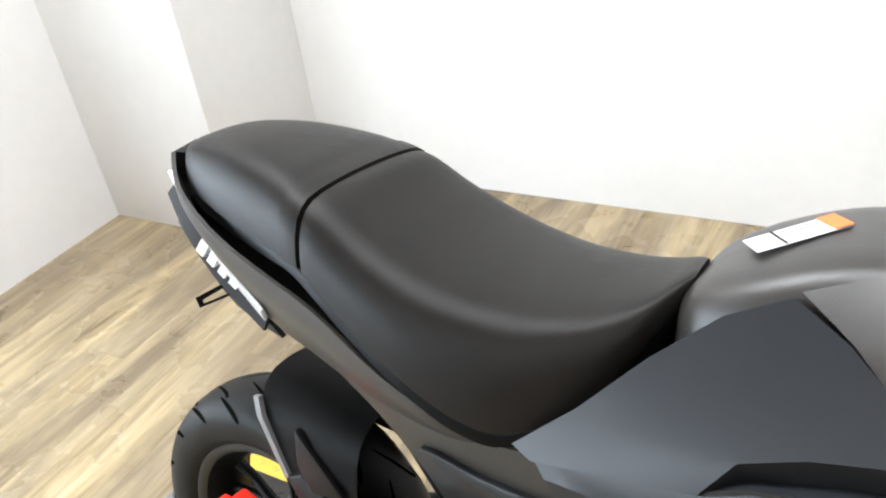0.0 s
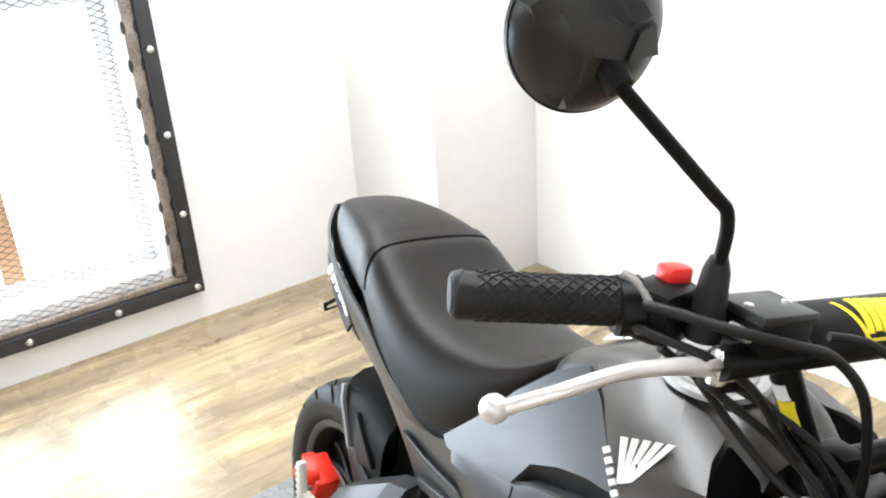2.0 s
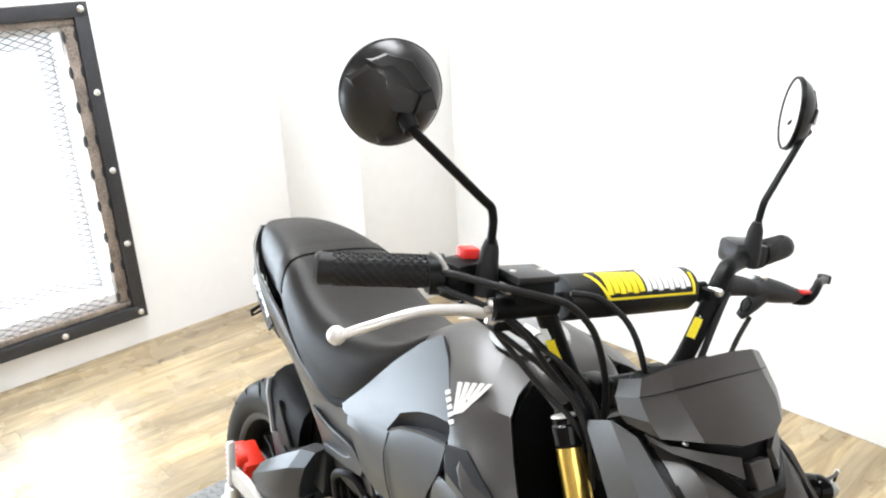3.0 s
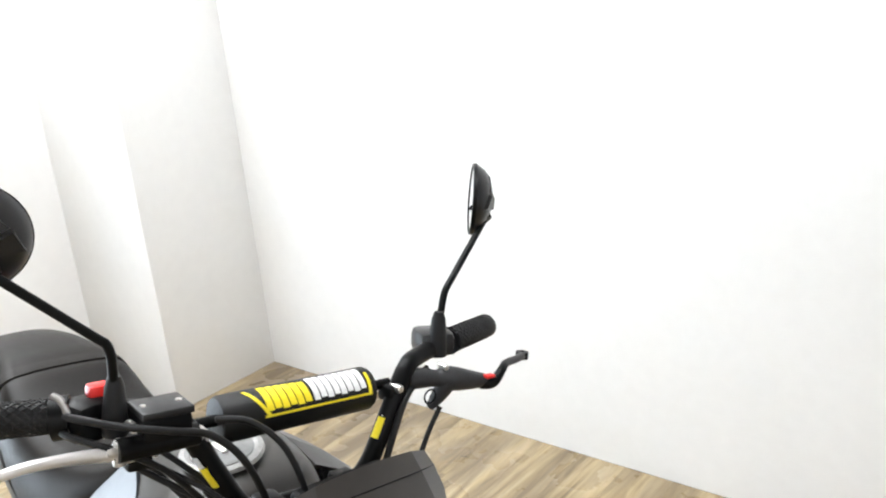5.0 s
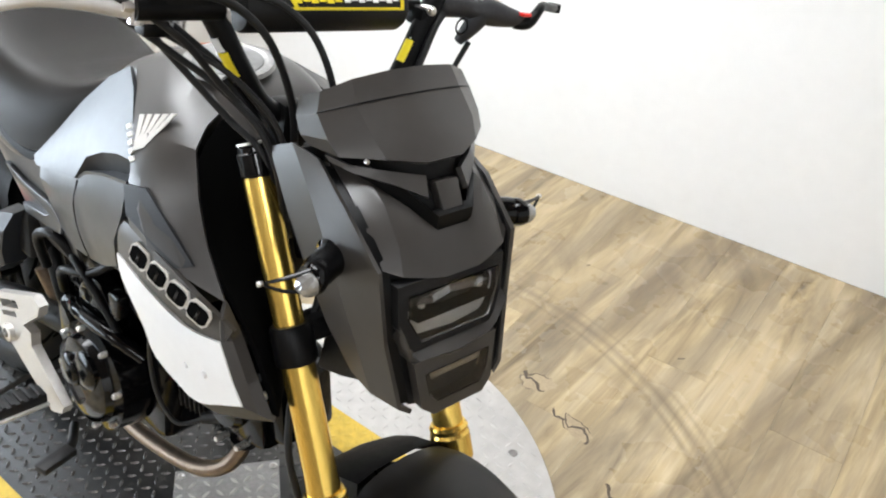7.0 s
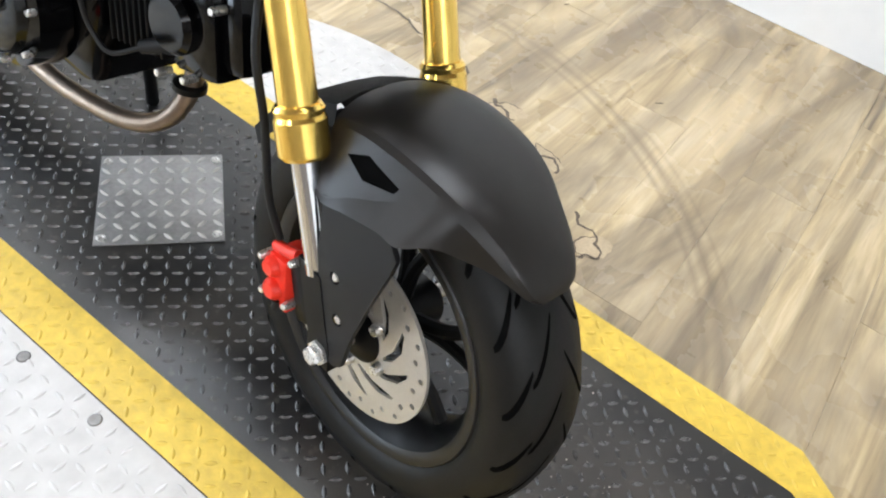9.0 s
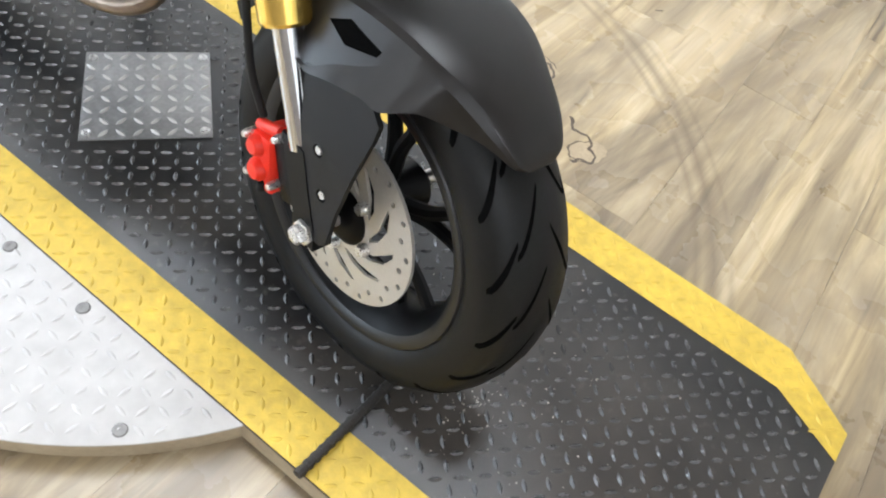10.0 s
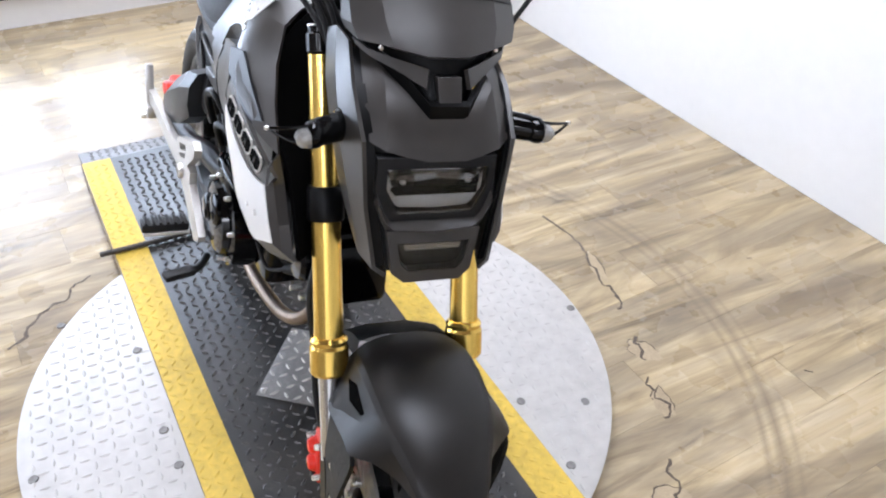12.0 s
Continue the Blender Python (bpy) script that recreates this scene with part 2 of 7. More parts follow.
    rr.inputs["To Min"].default_value, rr.inputs["To Max"].default_value = 0.2, 0.36
    Lk(patch.outputs["Fac"], rr.inputs["Value"])
    Lk(rr.outputs[0], b.inputs["Roughness"])
    bp = N("ShaderNodeBump")
    bp.inputs["Strength"].default_value, bp.inputs["Distance"].default_value = 0.25, 0.0006
    Lk(fine, bp.inputs["Height"])
    Lk(bp.outputs[0], b.inputs["Normal"])
    return m


WOOD = floor_material()


def deck_material():
    """Black tread rubber, polished in places, with brown dust and pale grit trodden into it; the dust tones also carry
    painted sheen.
    """
    m = material("worn_black_tread_rubber", (0.006, 0.0058, 0.0056), 0.34, 0, 0.35, 5, 0.2, 400, spec=0.6)
    nt = m.node_tree
    b = nt.nodes["Principled BSDF"]
    src = b.inputs["Base Color"].links[0].from_socket
    co = nt.nodes.new("ShaderNodeTexCoord")
    for scale, lo, hi, colour, amount in ((4.5, 0.47, 0.74, (0.085, 0.075, 0.062), 0.5), (60.0, 0.62, 0.74, (0.13, 0.12, 0.10), 0.4), (210.0, 0.7, 0.78, (0.3, 0.28, 0.24), 0.5)):
        n, r, x, k = (nt.nodes.new("ShaderNode" + q) for q in ("TexNoise", "MapRange", "Mix", "Math"))
        n.inputs["Scale"].default_value, n.inputs["Detail"].default_value = scale, 4
        nt.links.new(co.outputs["Object"], n.inputs["Vector"])
        r.inputs["From Min"].default_value, r.inputs["From Max"].default_value = lo, hi
        nt.links.new(n.outputs["Fac"], r.inputs["Value"])
        k.operation = "MULTIPLY"
        k.inputs[1].default_value = amount
        nt.links.new(r.outputs[0], k.inputs[0])
        x.data_type = "RGBA"
        x.inputs["B"].default_value = (*colour, 1)
        nt.links.new(src, x.inputs["A"])
        nt.links.new(k.outputs[0], x.inputs["Factor"])
        src = x.outputs["Result"]
    # trodden dust in front of the wheel, the deck's sheen painted in with it
    far, fade, dust, dust_and_sheen = (nt.nodes.new("ShaderNode" + q) for q in ("VectorMath", "MapRange", "TexNoise", "Mix"))
    far.operation = "DISTANCE"
    far.inputs[1].default_value = (0.93, -0.03, 0.0)
    nt.links.new(co.outputs["Object"], far.inputs[0])
    fade.inputs["From Min"].default_value, fade.inputs["From Max"].default_value = 0.34, 0.08
    fade.inputs["To Max"].default_value = 1.1
    nt.links.new(far.outputs["Value"], fade.inputs["Value"])
    dust.inputs["Scale"].default_value, dust.inputs["Detail"].default_value = 11.0, 6
    nt.links.new(co.outputs["Object"], dust.inputs["Vector"])
    k = nt.nodes.new("ShaderNodeMath")
    k.operation = "MULTIPLY"
    nt.links.new(fade.outputs[0], k.inputs[0])
    nt.links.new(dust.outputs["Fac"], k.inputs[1])
    dust_and_sheen.data_type = "RGBA"
    dust_and_sheen.inputs["B"].default_value = (0.085, 0.072, 0.06, 1)
    nt.links.new(src, dust_and_sheen.inputs["A"])
    nt.links.new(k.outputs[0], dust_and_sheen.inputs["Factor"])
    nt.links.new(dust_and_sheen.outputs["Result"], b.inputs["Base Color"])
    return m


MATRUBBER = deck_material()


# ---- mesh helpers ----
def to_object(name, bm, mat, parent=None, label="", smooth=40):
    me = bpy.data.meshes.new(name)
    bmesh.ops.recalc_face_normals(bm, faces=bm.faces)
    bm.to_mesh(me)
    bm.free()
    for p in me.polygons:
        p.use_smooth = True
    me.set_sharp_from_angle(angle=radians(smooth))
    me.materials.append(mat)
    ob = new(name, me)
    if parent is not None:
        ob.parent = parent
    if label:
        ob["label"] = label
    return ob


def part(name, bm, mat, parent, label="", m=None, smooth=40):
    ob = to_object(name, bm, mat, parent, label, smooth)
    if m is not None:
        ob.matrix_basis = m
    return ob


def thing(name, label, category, m=None, group="", kind=""):
    ob = new(name)
    if m is not None:
        ob.matrix_world = m
    return tagged(ob, label, category, group, kind)


def box_bm(sx, sy, sz, bevel=0.0, at=(0, 0, 0), segs=2, bm=None, m=None):
    """A box centred on at, with rounded edges."""
    tmp = bmesh.new()
    bmesh.ops.create_cube(tmp, size=1)
    bmesh.ops.scale(tmp, vec=(sx, sy, sz), verts=tmp.verts)
    if bevel:
        bmesh.ops.bevel(tmp, geom=tmp.edges[:], offset=bevel, segments=segs, affect="EDGES", profile=0.5)
    if m is not None:
        bmesh.ops.transform(tmp, matrix=m, verts=tmp.verts)
    bmesh.ops.translate(tmp, vec=at, verts=tmp.verts)
    return merge(bm, tmp)


def merge(bm, tmp):
    if bm is None:
        return tmp
    me = bpy.data.meshes.new("tmp")
    tmp.to_mesh(me)
    tmp.free()
    bm.from_mesh(me)
    bpy.data.meshes.remove(me)
    return bm


def spline(pts, n=6, closed=False):
    """A smooth line through the points."""
    p = [Vector(q) for q in pts]
    out, k = [], len(p)
    for i in range(k if closed else k - 1):
        a, b, c, d = (p[(i + j) % k] if closed else p[min(max(i + j, 0), k - 1)] for j in (-1, 0, 1, 2))
        for s in range(n):
            t = s / n
            out.append(0.5 * ((2 * b) + (c - a) * t + (2 * a - 5 * b + 4 * c - d) * t * t + (3 * b - a - 3 * c + d) * t ** 3))
    if not closed:
        out.append(p[-1])
    return out


def loft_bm(sections, caps=True, loop=True, bm=None):
    """Skin over sections of equally many points; loop: each section is a closed ring."""
    tmp = bmesh.new()
    rings = [[tmp.verts.new(q) for q in s] for s in sections]
    k = len(rings[0])
    for a, b in zip(rings, rings[1:]):
        for i in range(k if loop else k - 1):
            j = (i + 1) % k
            tmp.faces.new((a[i], a[j], b[j], b[i]))
    if caps and loop:
        tmp.faces.new(rings[0])
        tmp.faces.new(rings[-1])
    return merge(bm, tmp)


def tube_bm(pts, r, n=10, smooth=5, bm=None, caps=True):
    """A round bar along a smooth line; r: one radius, or one for each point."""
    line = spline(pts, smooth) if smooth > 1 else [Vector(q) for q in pts]
    if isinstance(r, (int, float)):
        radii = [r] * len(line)
    else:
        pos = [i * (len(r) - 1) / (len(line) - 1) for i in range(len(line))]
        radii = [r[int(q)] + (r[min(int(q) + 1, len(r) - 1)] - r[int(q)]) * (q - int(q)) for q in pos]
    t0 = (line[1] - line[0]).normalized()
    side = t0.orthogonal().normalized()
    rings = []
    for i, q in enumerate(line):
        t = (line[min(i + 1, len(line) - 1)] - line[max(i - 1, 0)]).normalized()
        side = (side - t * side.dot(t)).normalized()
        other = t.cross(side)
        rings.append([q + radii[i] * (math.cos(a) * side + math.sin(a) * other) for a in [2 * math.pi * k / n for k in range(n)]])
    return loft_bm(rings, caps, True, bm)


def lathe_bm(profile, n=48, axis="y", at=(0, 0, 0), closed=False, bm=None):
    """A body of revolution; profile: (radius, along the axis)."""
    secs = []
    for k in range(n):
        a = 2 * math.pi * k / n
        c, s = math.cos(a), math.sin(a)
        ring = []
        for r, h in profile:
            v = {"y": (r * c, h, r * s), "z": (r * c, r * s, h), "x": (h, r * c, r * s)}[axis]
            ring.append(Vector(v) + Vector(at))
        secs.append(ring)
    tmp = bmesh.new()
    rings = [[tmp.verts.new(q) for q in s] for s in secs]
    k = len(profile)
    for i in range(n):
        a, b = rings[i], rings[(i + 1) % n]
        for j in range(k if closed else k - 1):
            l = (j + 1) % k
            tmp.faces.new((a[j], a[l], b[l], b[j]))
    if not closed:
        for j in (0, k - 1):
            if profile[j][0] > 1e-6:
                tmp.faces.new([r[j] for r in rings])
    bmesh.ops.remove_doubles(tmp, verts=tmp.verts, dist=1e-6)
    return merge(bm, tmp)


def slab_bm(outline, thick, bevel=0.003, bm=None, segs=2):
    """A flat panel: the outline, given on its outer face, and its thickness as a vector."""
    tmp = bmesh.new()
    a = [tmp.verts.new(q) for q in outline]
    b = [tmp.verts.new(Vector(q) + Vector(thick)) for q in outline]
    n = len(a)
    tmp.faces.new(a)
    tmp.faces.new(b[::-1])
    for i in range(n):
        tmp.faces.new((a[i], a[(i + 1) % n], b[(i + 1) % n], b[i]))
    bmesh.ops.recalc_face_normals(tmp, faces=tmp.faces)
    if bevel:
        bmesh.ops.bevel(tmp, geom=tmp.edges[:], offset=bevel, segments=segs, affect="EDGES", profile=0.5, clamp_overlap=True)
    return merge(bm, tmp)


def patch_bm(grid, thick=0.004, n=4, mirror=False, sharp=False, bm=None):
    """A curved panel through a grid of points, with thickness towards the inside (+y, or -y when mirrored)."""
    g = [[Vector(q) for q in row] for row in grid]
    if mirror:
        g = [[Vector((q.x, -q.y, q.z)) for q in row] for row in g]
    if not sharp:
        g = [spline(row, n) for row in g]
        cols = [spline([row[j] for row in g], n) for j in range(len(g[0]))]
        g = [[cols[j][i] for j in range(len(cols))] for i in range(len(cols[0]))]
    tmp = bmesh.new()
    v = [[tmp.verts.new(q) for q in row] for row in g]
    for i in range(len(v) - 1):
        for j in range(len(v[0]) - 1):
            tmp.faces.new((v[i][j], v[i][j + 1], v[i + 1][j + 1], v[i + 1][j]))
    bmesh.ops.recalc_face_normals(tmp, faces=tmp.faces)
    tmp.faces.ensure_lookup_table()
    ny = sum(f.normal.y * f.calc_area() for f in tmp.faces)
    if (ny > 0) != mirror:
        bmesh.ops.reverse_faces(tmp, faces=tmp.faces)
    bmesh.ops.solidify(tmp, geom=tmp.faces[:], thickness=thick)
    return merge(bm, tmp)


# ---- room ----
def room_box(name, x0, x1, y0, y1, z0, z1, mat, label, bevel=0.0, category="wall"):
    ob = to_object(name, box_bm(x1 - x0, y1 - y0, z1 - z0, bevel, ((x0 + x1) / 2, (y0 + y1) / 2, (z0 + z1) / 2)), mat)
    ob.matrix_world = ROOM_M
    return tagged(ob, label, category, kind="structure")


WX, WY = -2.08, 1.565  # inner faces of the window wall and of the long wall
# The opening is lengthened southwards out of view to light the bike's side.
WIN = (-3.70, 0.295, 0.17, 1.14)  # opening in the window wall: y from, to, z from, to
room_box("wall_north", WX - 0.2, 4.6, WY, WY + 0.15, FLOOR, CEILING, WALLPAINT, "plain white painted wall")
# Unseen east wall, kept white to throw light onto the bike's front.
room_box("wall_east", 4.6, 4.75, -4.2, WY + 0.15, FLOOR, CEILING, WALLPAINT, "plain white painted wall")
room_box("wall_south", WX - 0.2, 4.6, -4.2, -4.05, FLOOR, CEILING, BACKPAINT, "plain warm grey wall out of view, toned to darken reflections")
bm = bmesh.new()
for y0, y1, z0, z1 in ((-4.05, WIN[0], FLOOR, CEILING), (WIN[1], WY, FLOOR, CEILING), (WIN[0], WIN[1], FLOOR, WIN[2]), (WIN[0], WIN[1], WIN[3], CEILING)):
    box_bm(0.2, y1 - y0, z1 - z0, 0, (WX - 0.1, (y0 + y1) / 2, (z0 + z1) / 2), bm=bm)
ob = to_object("wall_west", bm, WALLPAINT)
ob.matrix_world = ROOM_M
tagged(ob, "white painted wall with a low wide window", "wall", kind="structure")
room_box("wall_pillar", WX, WX + 0.54, 1.085, WY, FLOOR, CEILING, WALLPAINT, "white painted boxed corner pillar", 0.004)
room_box("ceiling", WX - 0.2, 4.75, -4.2, WY + 0.15, CEILING, CEILING + 0.1, CEILPAINT, "plain brown ceiling out of view, toned to darken reflections", 0, "ceiling")
floor = room_box("floor", WX - 0.2, 4.75, -4.2, WY + 0.15, FLOOR - 0.12, FLOOR - 0.0045, SUBFLOOR, "light oak plank floor with grey streaks and scuffs", 0, "floor")

# window guard: a bolted steel frame with expanded metal
window = thing("window_1", "low window behind a dark steel guard with expanded metal mesh", "window", ROOM_M, kind="structure")
FY0, FY1, FZ0, FZ1 = -3.78, 0.388, 0.083, 1.235  # outer edges of the frame
for name, y0, y1, z0, z1 in (("frame_rail", FY0, FY1, FZ0, FZ0 + 0.048), ("frame_rail", FY0, FY1, FZ1 - 0.048, FZ1), ("frame_stile", FY0, FY0 + 0.048, FZ0 + 0.048, FZ1 - 0.048), ("frame_stile", FY1 - 0.048, FY1, FZ0 + 0.048, FZ1 - 0.048)):
    part(name, box_bm(0.05, y1 - y0, z1 - z0, 0.0015, (WX + 0.025, (y0 + y1) / 2, (z0 + z1) / 2)), FRAMESTEEL, window)
for y0, y1, z0, z1 in ((FY0 + 0.048, FY1 - 0.048, FZ0 + 0.05, FZ0 + 0.072), (FY0 + 0.048, FY1 - 0.048, FZ1 - 0.072, FZ1 - 0.05), (FY0 + 0.05, FY0 + 0.09, FZ0 + 0.074, FZ1 - 0.074), (FY1 - 0.09, FY1 - 0.05, FZ0 + 0.074, FZ1 - 0.074)):
    part("inner_bar", box_bm(0.034, y1 - y0, z1 - z0, 0.002, (WX + 0.017, (y0 + y1) / 2, (z0 + z1) / 2)), WELDSTEEL, window, "steel bar with brown weld marks")
bolt = lathe_bm([(0.0, 0.008), (0.006, 0.0075), (0.0105, 0.004), (0.012, 0.0)], 12, "x")
bolt_me = to_object("bolt", bolt, BOLTSTEEL, window, "round pale bolt head")
spots = [(0.364, 0.105 + 0.277 * i) for i in range(5)] + [(0.364 - 0.28 * i, 0.105) for i in range(1, 15)] + [(0.364 - 0.28 * i, 1.213) for i in range(1, 15)] + [(-3.757, 0.105 + 0.277 * i) for i in range(1, 4)]
for i, (y, z) in enumerate(spots):
    ob = bolt_me if i == 0 else new("bolt", bolt_me.data)
    ob.parent = window
    ob.matrix_basis = pose(WX + 0.05, y, z)
bm = bmesh.new()
SY, SZ = 0.046, 0.0215  # pitch of the mesh
ny, nz = int((FY1 - FY0 - 0.17) / SY), int((FZ1 - FZ0 - 0.14) / SZ)
for k in range(nz + 1):
    line_up = []
    for i in range(2 * ny + 1):
        y = FY0 + 0.085 + i * SY / 2
        z = FZ0 + 0.07 + k * SZ + (SZ / 2 if i % 2 else 0)
        line_up.append((y, z))
    for flip in (0, 1):
        for i, ((ya, za), (yb, zb)) in enumerate(zip(line_up, line_up[1:])):
            if flip:
                za, zb = (za + SZ if i % 2 == 0 else za), (zb + SZ if i % 2 == 1 else zb)
            h = 0.0014
            v = [bm.verts.new(q) for q in ((WX + 0.03, ya, za - h), (WX + 0.03, yb, zb - h), (WX + 0.0315, yb, zb + h), (WX + 0.0315, ya, za + h))]
            bm.faces.new(v)
part("expanded_mesh", bm, FRAMESTEEL, window, "diamond expanded metal mesh")["kind"] = "stuff"
part("sill_board", box_bm(0.2, WIN[1] - WIN[0], 0.02, 0.002, (WX - 0.1, (WIN[0] + WIN[1]) / 2, WIN[2] + 0.01)), WHITE, window)
for y in (WIN[0] + 0.025, WIN[1] - 0.025):
    part("sash_stile", box_bm(0.05, 0.05, WIN[3] - WIN[2] - 0.02, 0.003, (WX - 0.15, y, (WIN[2] + WIN[3]) / 2 + 0.01)), WHITE, window)
for z in (WIN[2] + 0.05, WIN[3] - 0.03):
    part("sash_rail", box_bm(0.05, WIN[1] - WIN[0] - 0.1, 0.05, 0.003, (WX - 0.15, (WIN[0] + WIN[1]) / 2, z)), WHITE, window)
part("mullion", box_bm(0.05, 0.066, WIN[3] - WIN[2] - 0.12, 0.004, (WX - 0.15, -0.164, (WIN[2] + WIN[3]) / 2 + 0.01)), PALEWOOD, window, "pale wooden mullion")
weld_me = None
for z in [FZ0 + 0.1 + 0.118 * i for i in range(9)]:
    for y in (FY1 - 0.051, FY1 - 0.09):
        if weld_me is None:
            ob = part("weld", lathe_bm([(0.0, 0.004), (0.006, 0.0032), (0.011, 0.0)], 10, "x"), FRAMESTEEL, window, "dark weld bead")
            weld_me = ob.data
        else:
            ob = new("weld", weld_me)
            ob.parent = window
        ob.matrix_basis = pose(WX + 0.0335, y, z) @ Matrix.Diagonal((1, 0.7, 2.0, 1))
ob = to_object("backdrop", box_bm(0.02, 11.0, 6.0, 0, (WX - 0.95, -2.0, 0.6)), SKYGLOW)
tagged(ob, "bright white daylight outside the window", "backdrop", kind="structure")

# ---- turntable and deck ----
DISC = (0.105, 0.072, 0.585)
MAT_Y0, MAT_Y1, MAT_X0, MAT_X1 = -0.233, 0.362, -0.912, 1.21
turntable = thing("turntable", "round aluminium tread plate turntable set on the floor", "turntable")
part("rim_board", lathe_bm([(0.0, FLOOR + 0.001), (DISC[2] - 0.004, FLOOR + 0.001), (DISC[2] - 0.002, -0.012), (DISC[2] - 0.004, -0.0065), (0.0, -0.0065)], 128, "z", (DISC[0], DISC[1], 0)), DECKSIDE, turntable, "beige board edge under the plate")
part("plate", lathe_bm([(0.0, -0.006), (DISC[2] - 0.006, -0.006), (DISC[2] - 0.004, -0.005), (DISC[2], -0.004), (DISC[2], -0.0012), (DISC[2] - 0.0015, 0.0), (0, 0)], 128, "z", (DISC[0], DISC[1], 0)), DISCMETAL, turntable)


def lug_bm(spots, length, width, height):
    """Raised tread lugs: small tapered bars. spots: x, y, z, turn."""
    verts, faces = [], []
    for x, y, z, a in spots:
        c, s = math.cos(a), math.sin(a)
        n = len(verts)
        for u, v, h in ((-1, 0, 0), (-0.35, -1, 0), (0.35, -1, 0), (1, 0, 0), (0.35, 1, 0), (-0.35, 1, 0), (-0.55, 0, 1), (0, -0.35, 1), (0.55, 0, 1), (0, 0.35, 1)):
            px, py = u * length / 2, v * width / 2
            verts.append((x + c * px - s * py, y + s * px + c * py, z + h * height))
        for f in ((0, 1, 7, 6), (1, 2, 7), (2, 3, 8, 7), (3, 4, 9, 8), (4, 5, 9), (5, 0, 6, 9), (6, 7, 8, 9)):
            faces.append([n + i for i in f])
    me = bpy.data.meshes.new("lugs")
    me.from_pydata(verts, [], faces)
    bm = bmesh.new()
    bm.from_mesh(me)
    bpy.data.meshes.remove(me)
    return bm


def lug_spots(x0, x1, y0, y1, pitch, z, keep, turn=0.0, about=(0, 0)):
    out = []
    nx, ny = int((x1 - x0) / pitch) + 1, int((y1 - y0) / pitch) + 1
    for i in range(nx):
        for j in range(ny):
            x, y = x0 + (i + 0.5) * pitch, y0 + (j + 0.5) * pitch
            a = radians(45) if (i + j) % 2 else radians(-45)
            c, s = math.cos(turn), math.sin(turn)
            xx, yy = about[0] + c * (x - about[0]) - s * (y - about[1]), about[1] + s * (x - about[0]) + c * (y - about[1])
            if keep(xx, yy):
                out.append((xx, yy, z, a + turn))
    return out


def on_disc(x, y):
    return math.hypot(x - DISC[0], y - DISC[1]) < DISC[2] - 0.012 and not (MAT_Y0 - 0.01 < y < MAT_Y1 + 0.01)


part("tread_pattern", lug_bm(lug_spots(-0.5, 0.7, -0.53, 0.68, 0.0245, 0, on_disc, radians(40), (DISC[0], DISC[1])), 0.0215, 0.0062, 0.0018), DISCMETAL, turntable)["kind"] = "stuff"
screw_me = None
for x, y in ((-0.274, -0.384), (-0.126, -0.257), (0.108, -0.26), (0.113, -0.49), (0.342, -0.253), (0.533, 0.383), (0.36, 0.385), (0.42, 0.5), (0.18, 0.64), (-0.1, 0.385), (0.505, -0.33), (-0.34, 0.4), (0.2, -0.255)):
    if screw_me is None:
        ob = part("screw", lathe_bm([(0.0025, 0.0015), (0.0045, 0.0026), (0.008, 0.0022), (0.0095, 0.0)], 14, "z"), SCREWSTEEL, turntable, "flush steel screw head")
        screw_me = ob.data
    else:
        ob = new("screw", screw_me)
        ob.parent = turntable
    ob.matrix_basis = pose(x, y, 0.0)


def deck_edge(inset, z):
    """The deck's outline moved inwards; the far end is square, the near one has its corners cut."""
    y0, y1 = MAT_Y0 + inset, MAT_Y1 - inset
    k = inset * 0.42
    return [(MAT_X0, y0, z), (1.095 + k * 0.3, y0, z), (MAT_X1, y0 + 0.075 - k * 0.75, z), (MAT_X1, y1 - 0.075 + k * 0.75, z), (1.095 + k * 0.3, y1, z), (MAT_X0, y1, z)]


deck = thing("loading_deck", "worn black rubber tread deck with yellow safety edges", "deck")
part("board", slab_bm(deck_edge(0, -0.0005), (0, 0, -0.036), 0.0), DECKSIDE, deck, "thin timber board under the rubber")
part("tread_mat", slab_bm(deck_edge(0.0, 0.004), (0, 0, -0.0042), 0.001), MATRUBBER, deck, "worn black diamond tread rubber")
YW = 0.076
for s in (0, 1):
    o, i = deck_edge(0.001, 0.0048), deck_edge(YW, 0.0048)
    ring = [o[0], o[1], o[2], i[2], i[1], i[0]] if s == 0 else [o[5], o[4], o[3], i[3], i[4], i[5]]
    part("yellow_edge", slab_bm(ring, (0, 0, -0.002), 0.0003, segs=1), MATYELLOW, deck, "worn yellow painted safety edge")


def chamfer(y):
    d = max(0, (MAT_Y0 + 0.075) - y, y - (MAT_Y1 - 0.075))
    return MAT_X1 - d / 0.075 * 0.115


def yellow_at(x, y):
    return not (MAT_Y0 + YW < y < MAT_Y1 - YW) or x > 1.075 and (x > chamfer(y) - 0.05 or y < MAT_Y0 + 0.085 or y > MAT_Y1 - 0.085) and not (MAT_Y0 + 0.12 < y < MAT_Y1 - 0.12)


def in_deck(x, y):
    return MAT_X0 + 0.012 < x < chamfer(y) - 0.012 and MAT_Y0 + 0.008 < y < MAT_Y1 - 0.008


def in_plate(x, y, grow=0.0):
    u, v = (x - 0.1) * math.cos(PLATE_A) + (y - 0.055) * math.sin(PLATE_A), -(x - 0.1) * math.sin(PLATE_A) + (y - 0.055) * math.cos(PLATE_A)
    return abs(u) < 0.0985 + grow and abs(v) < 0.0985 + grow


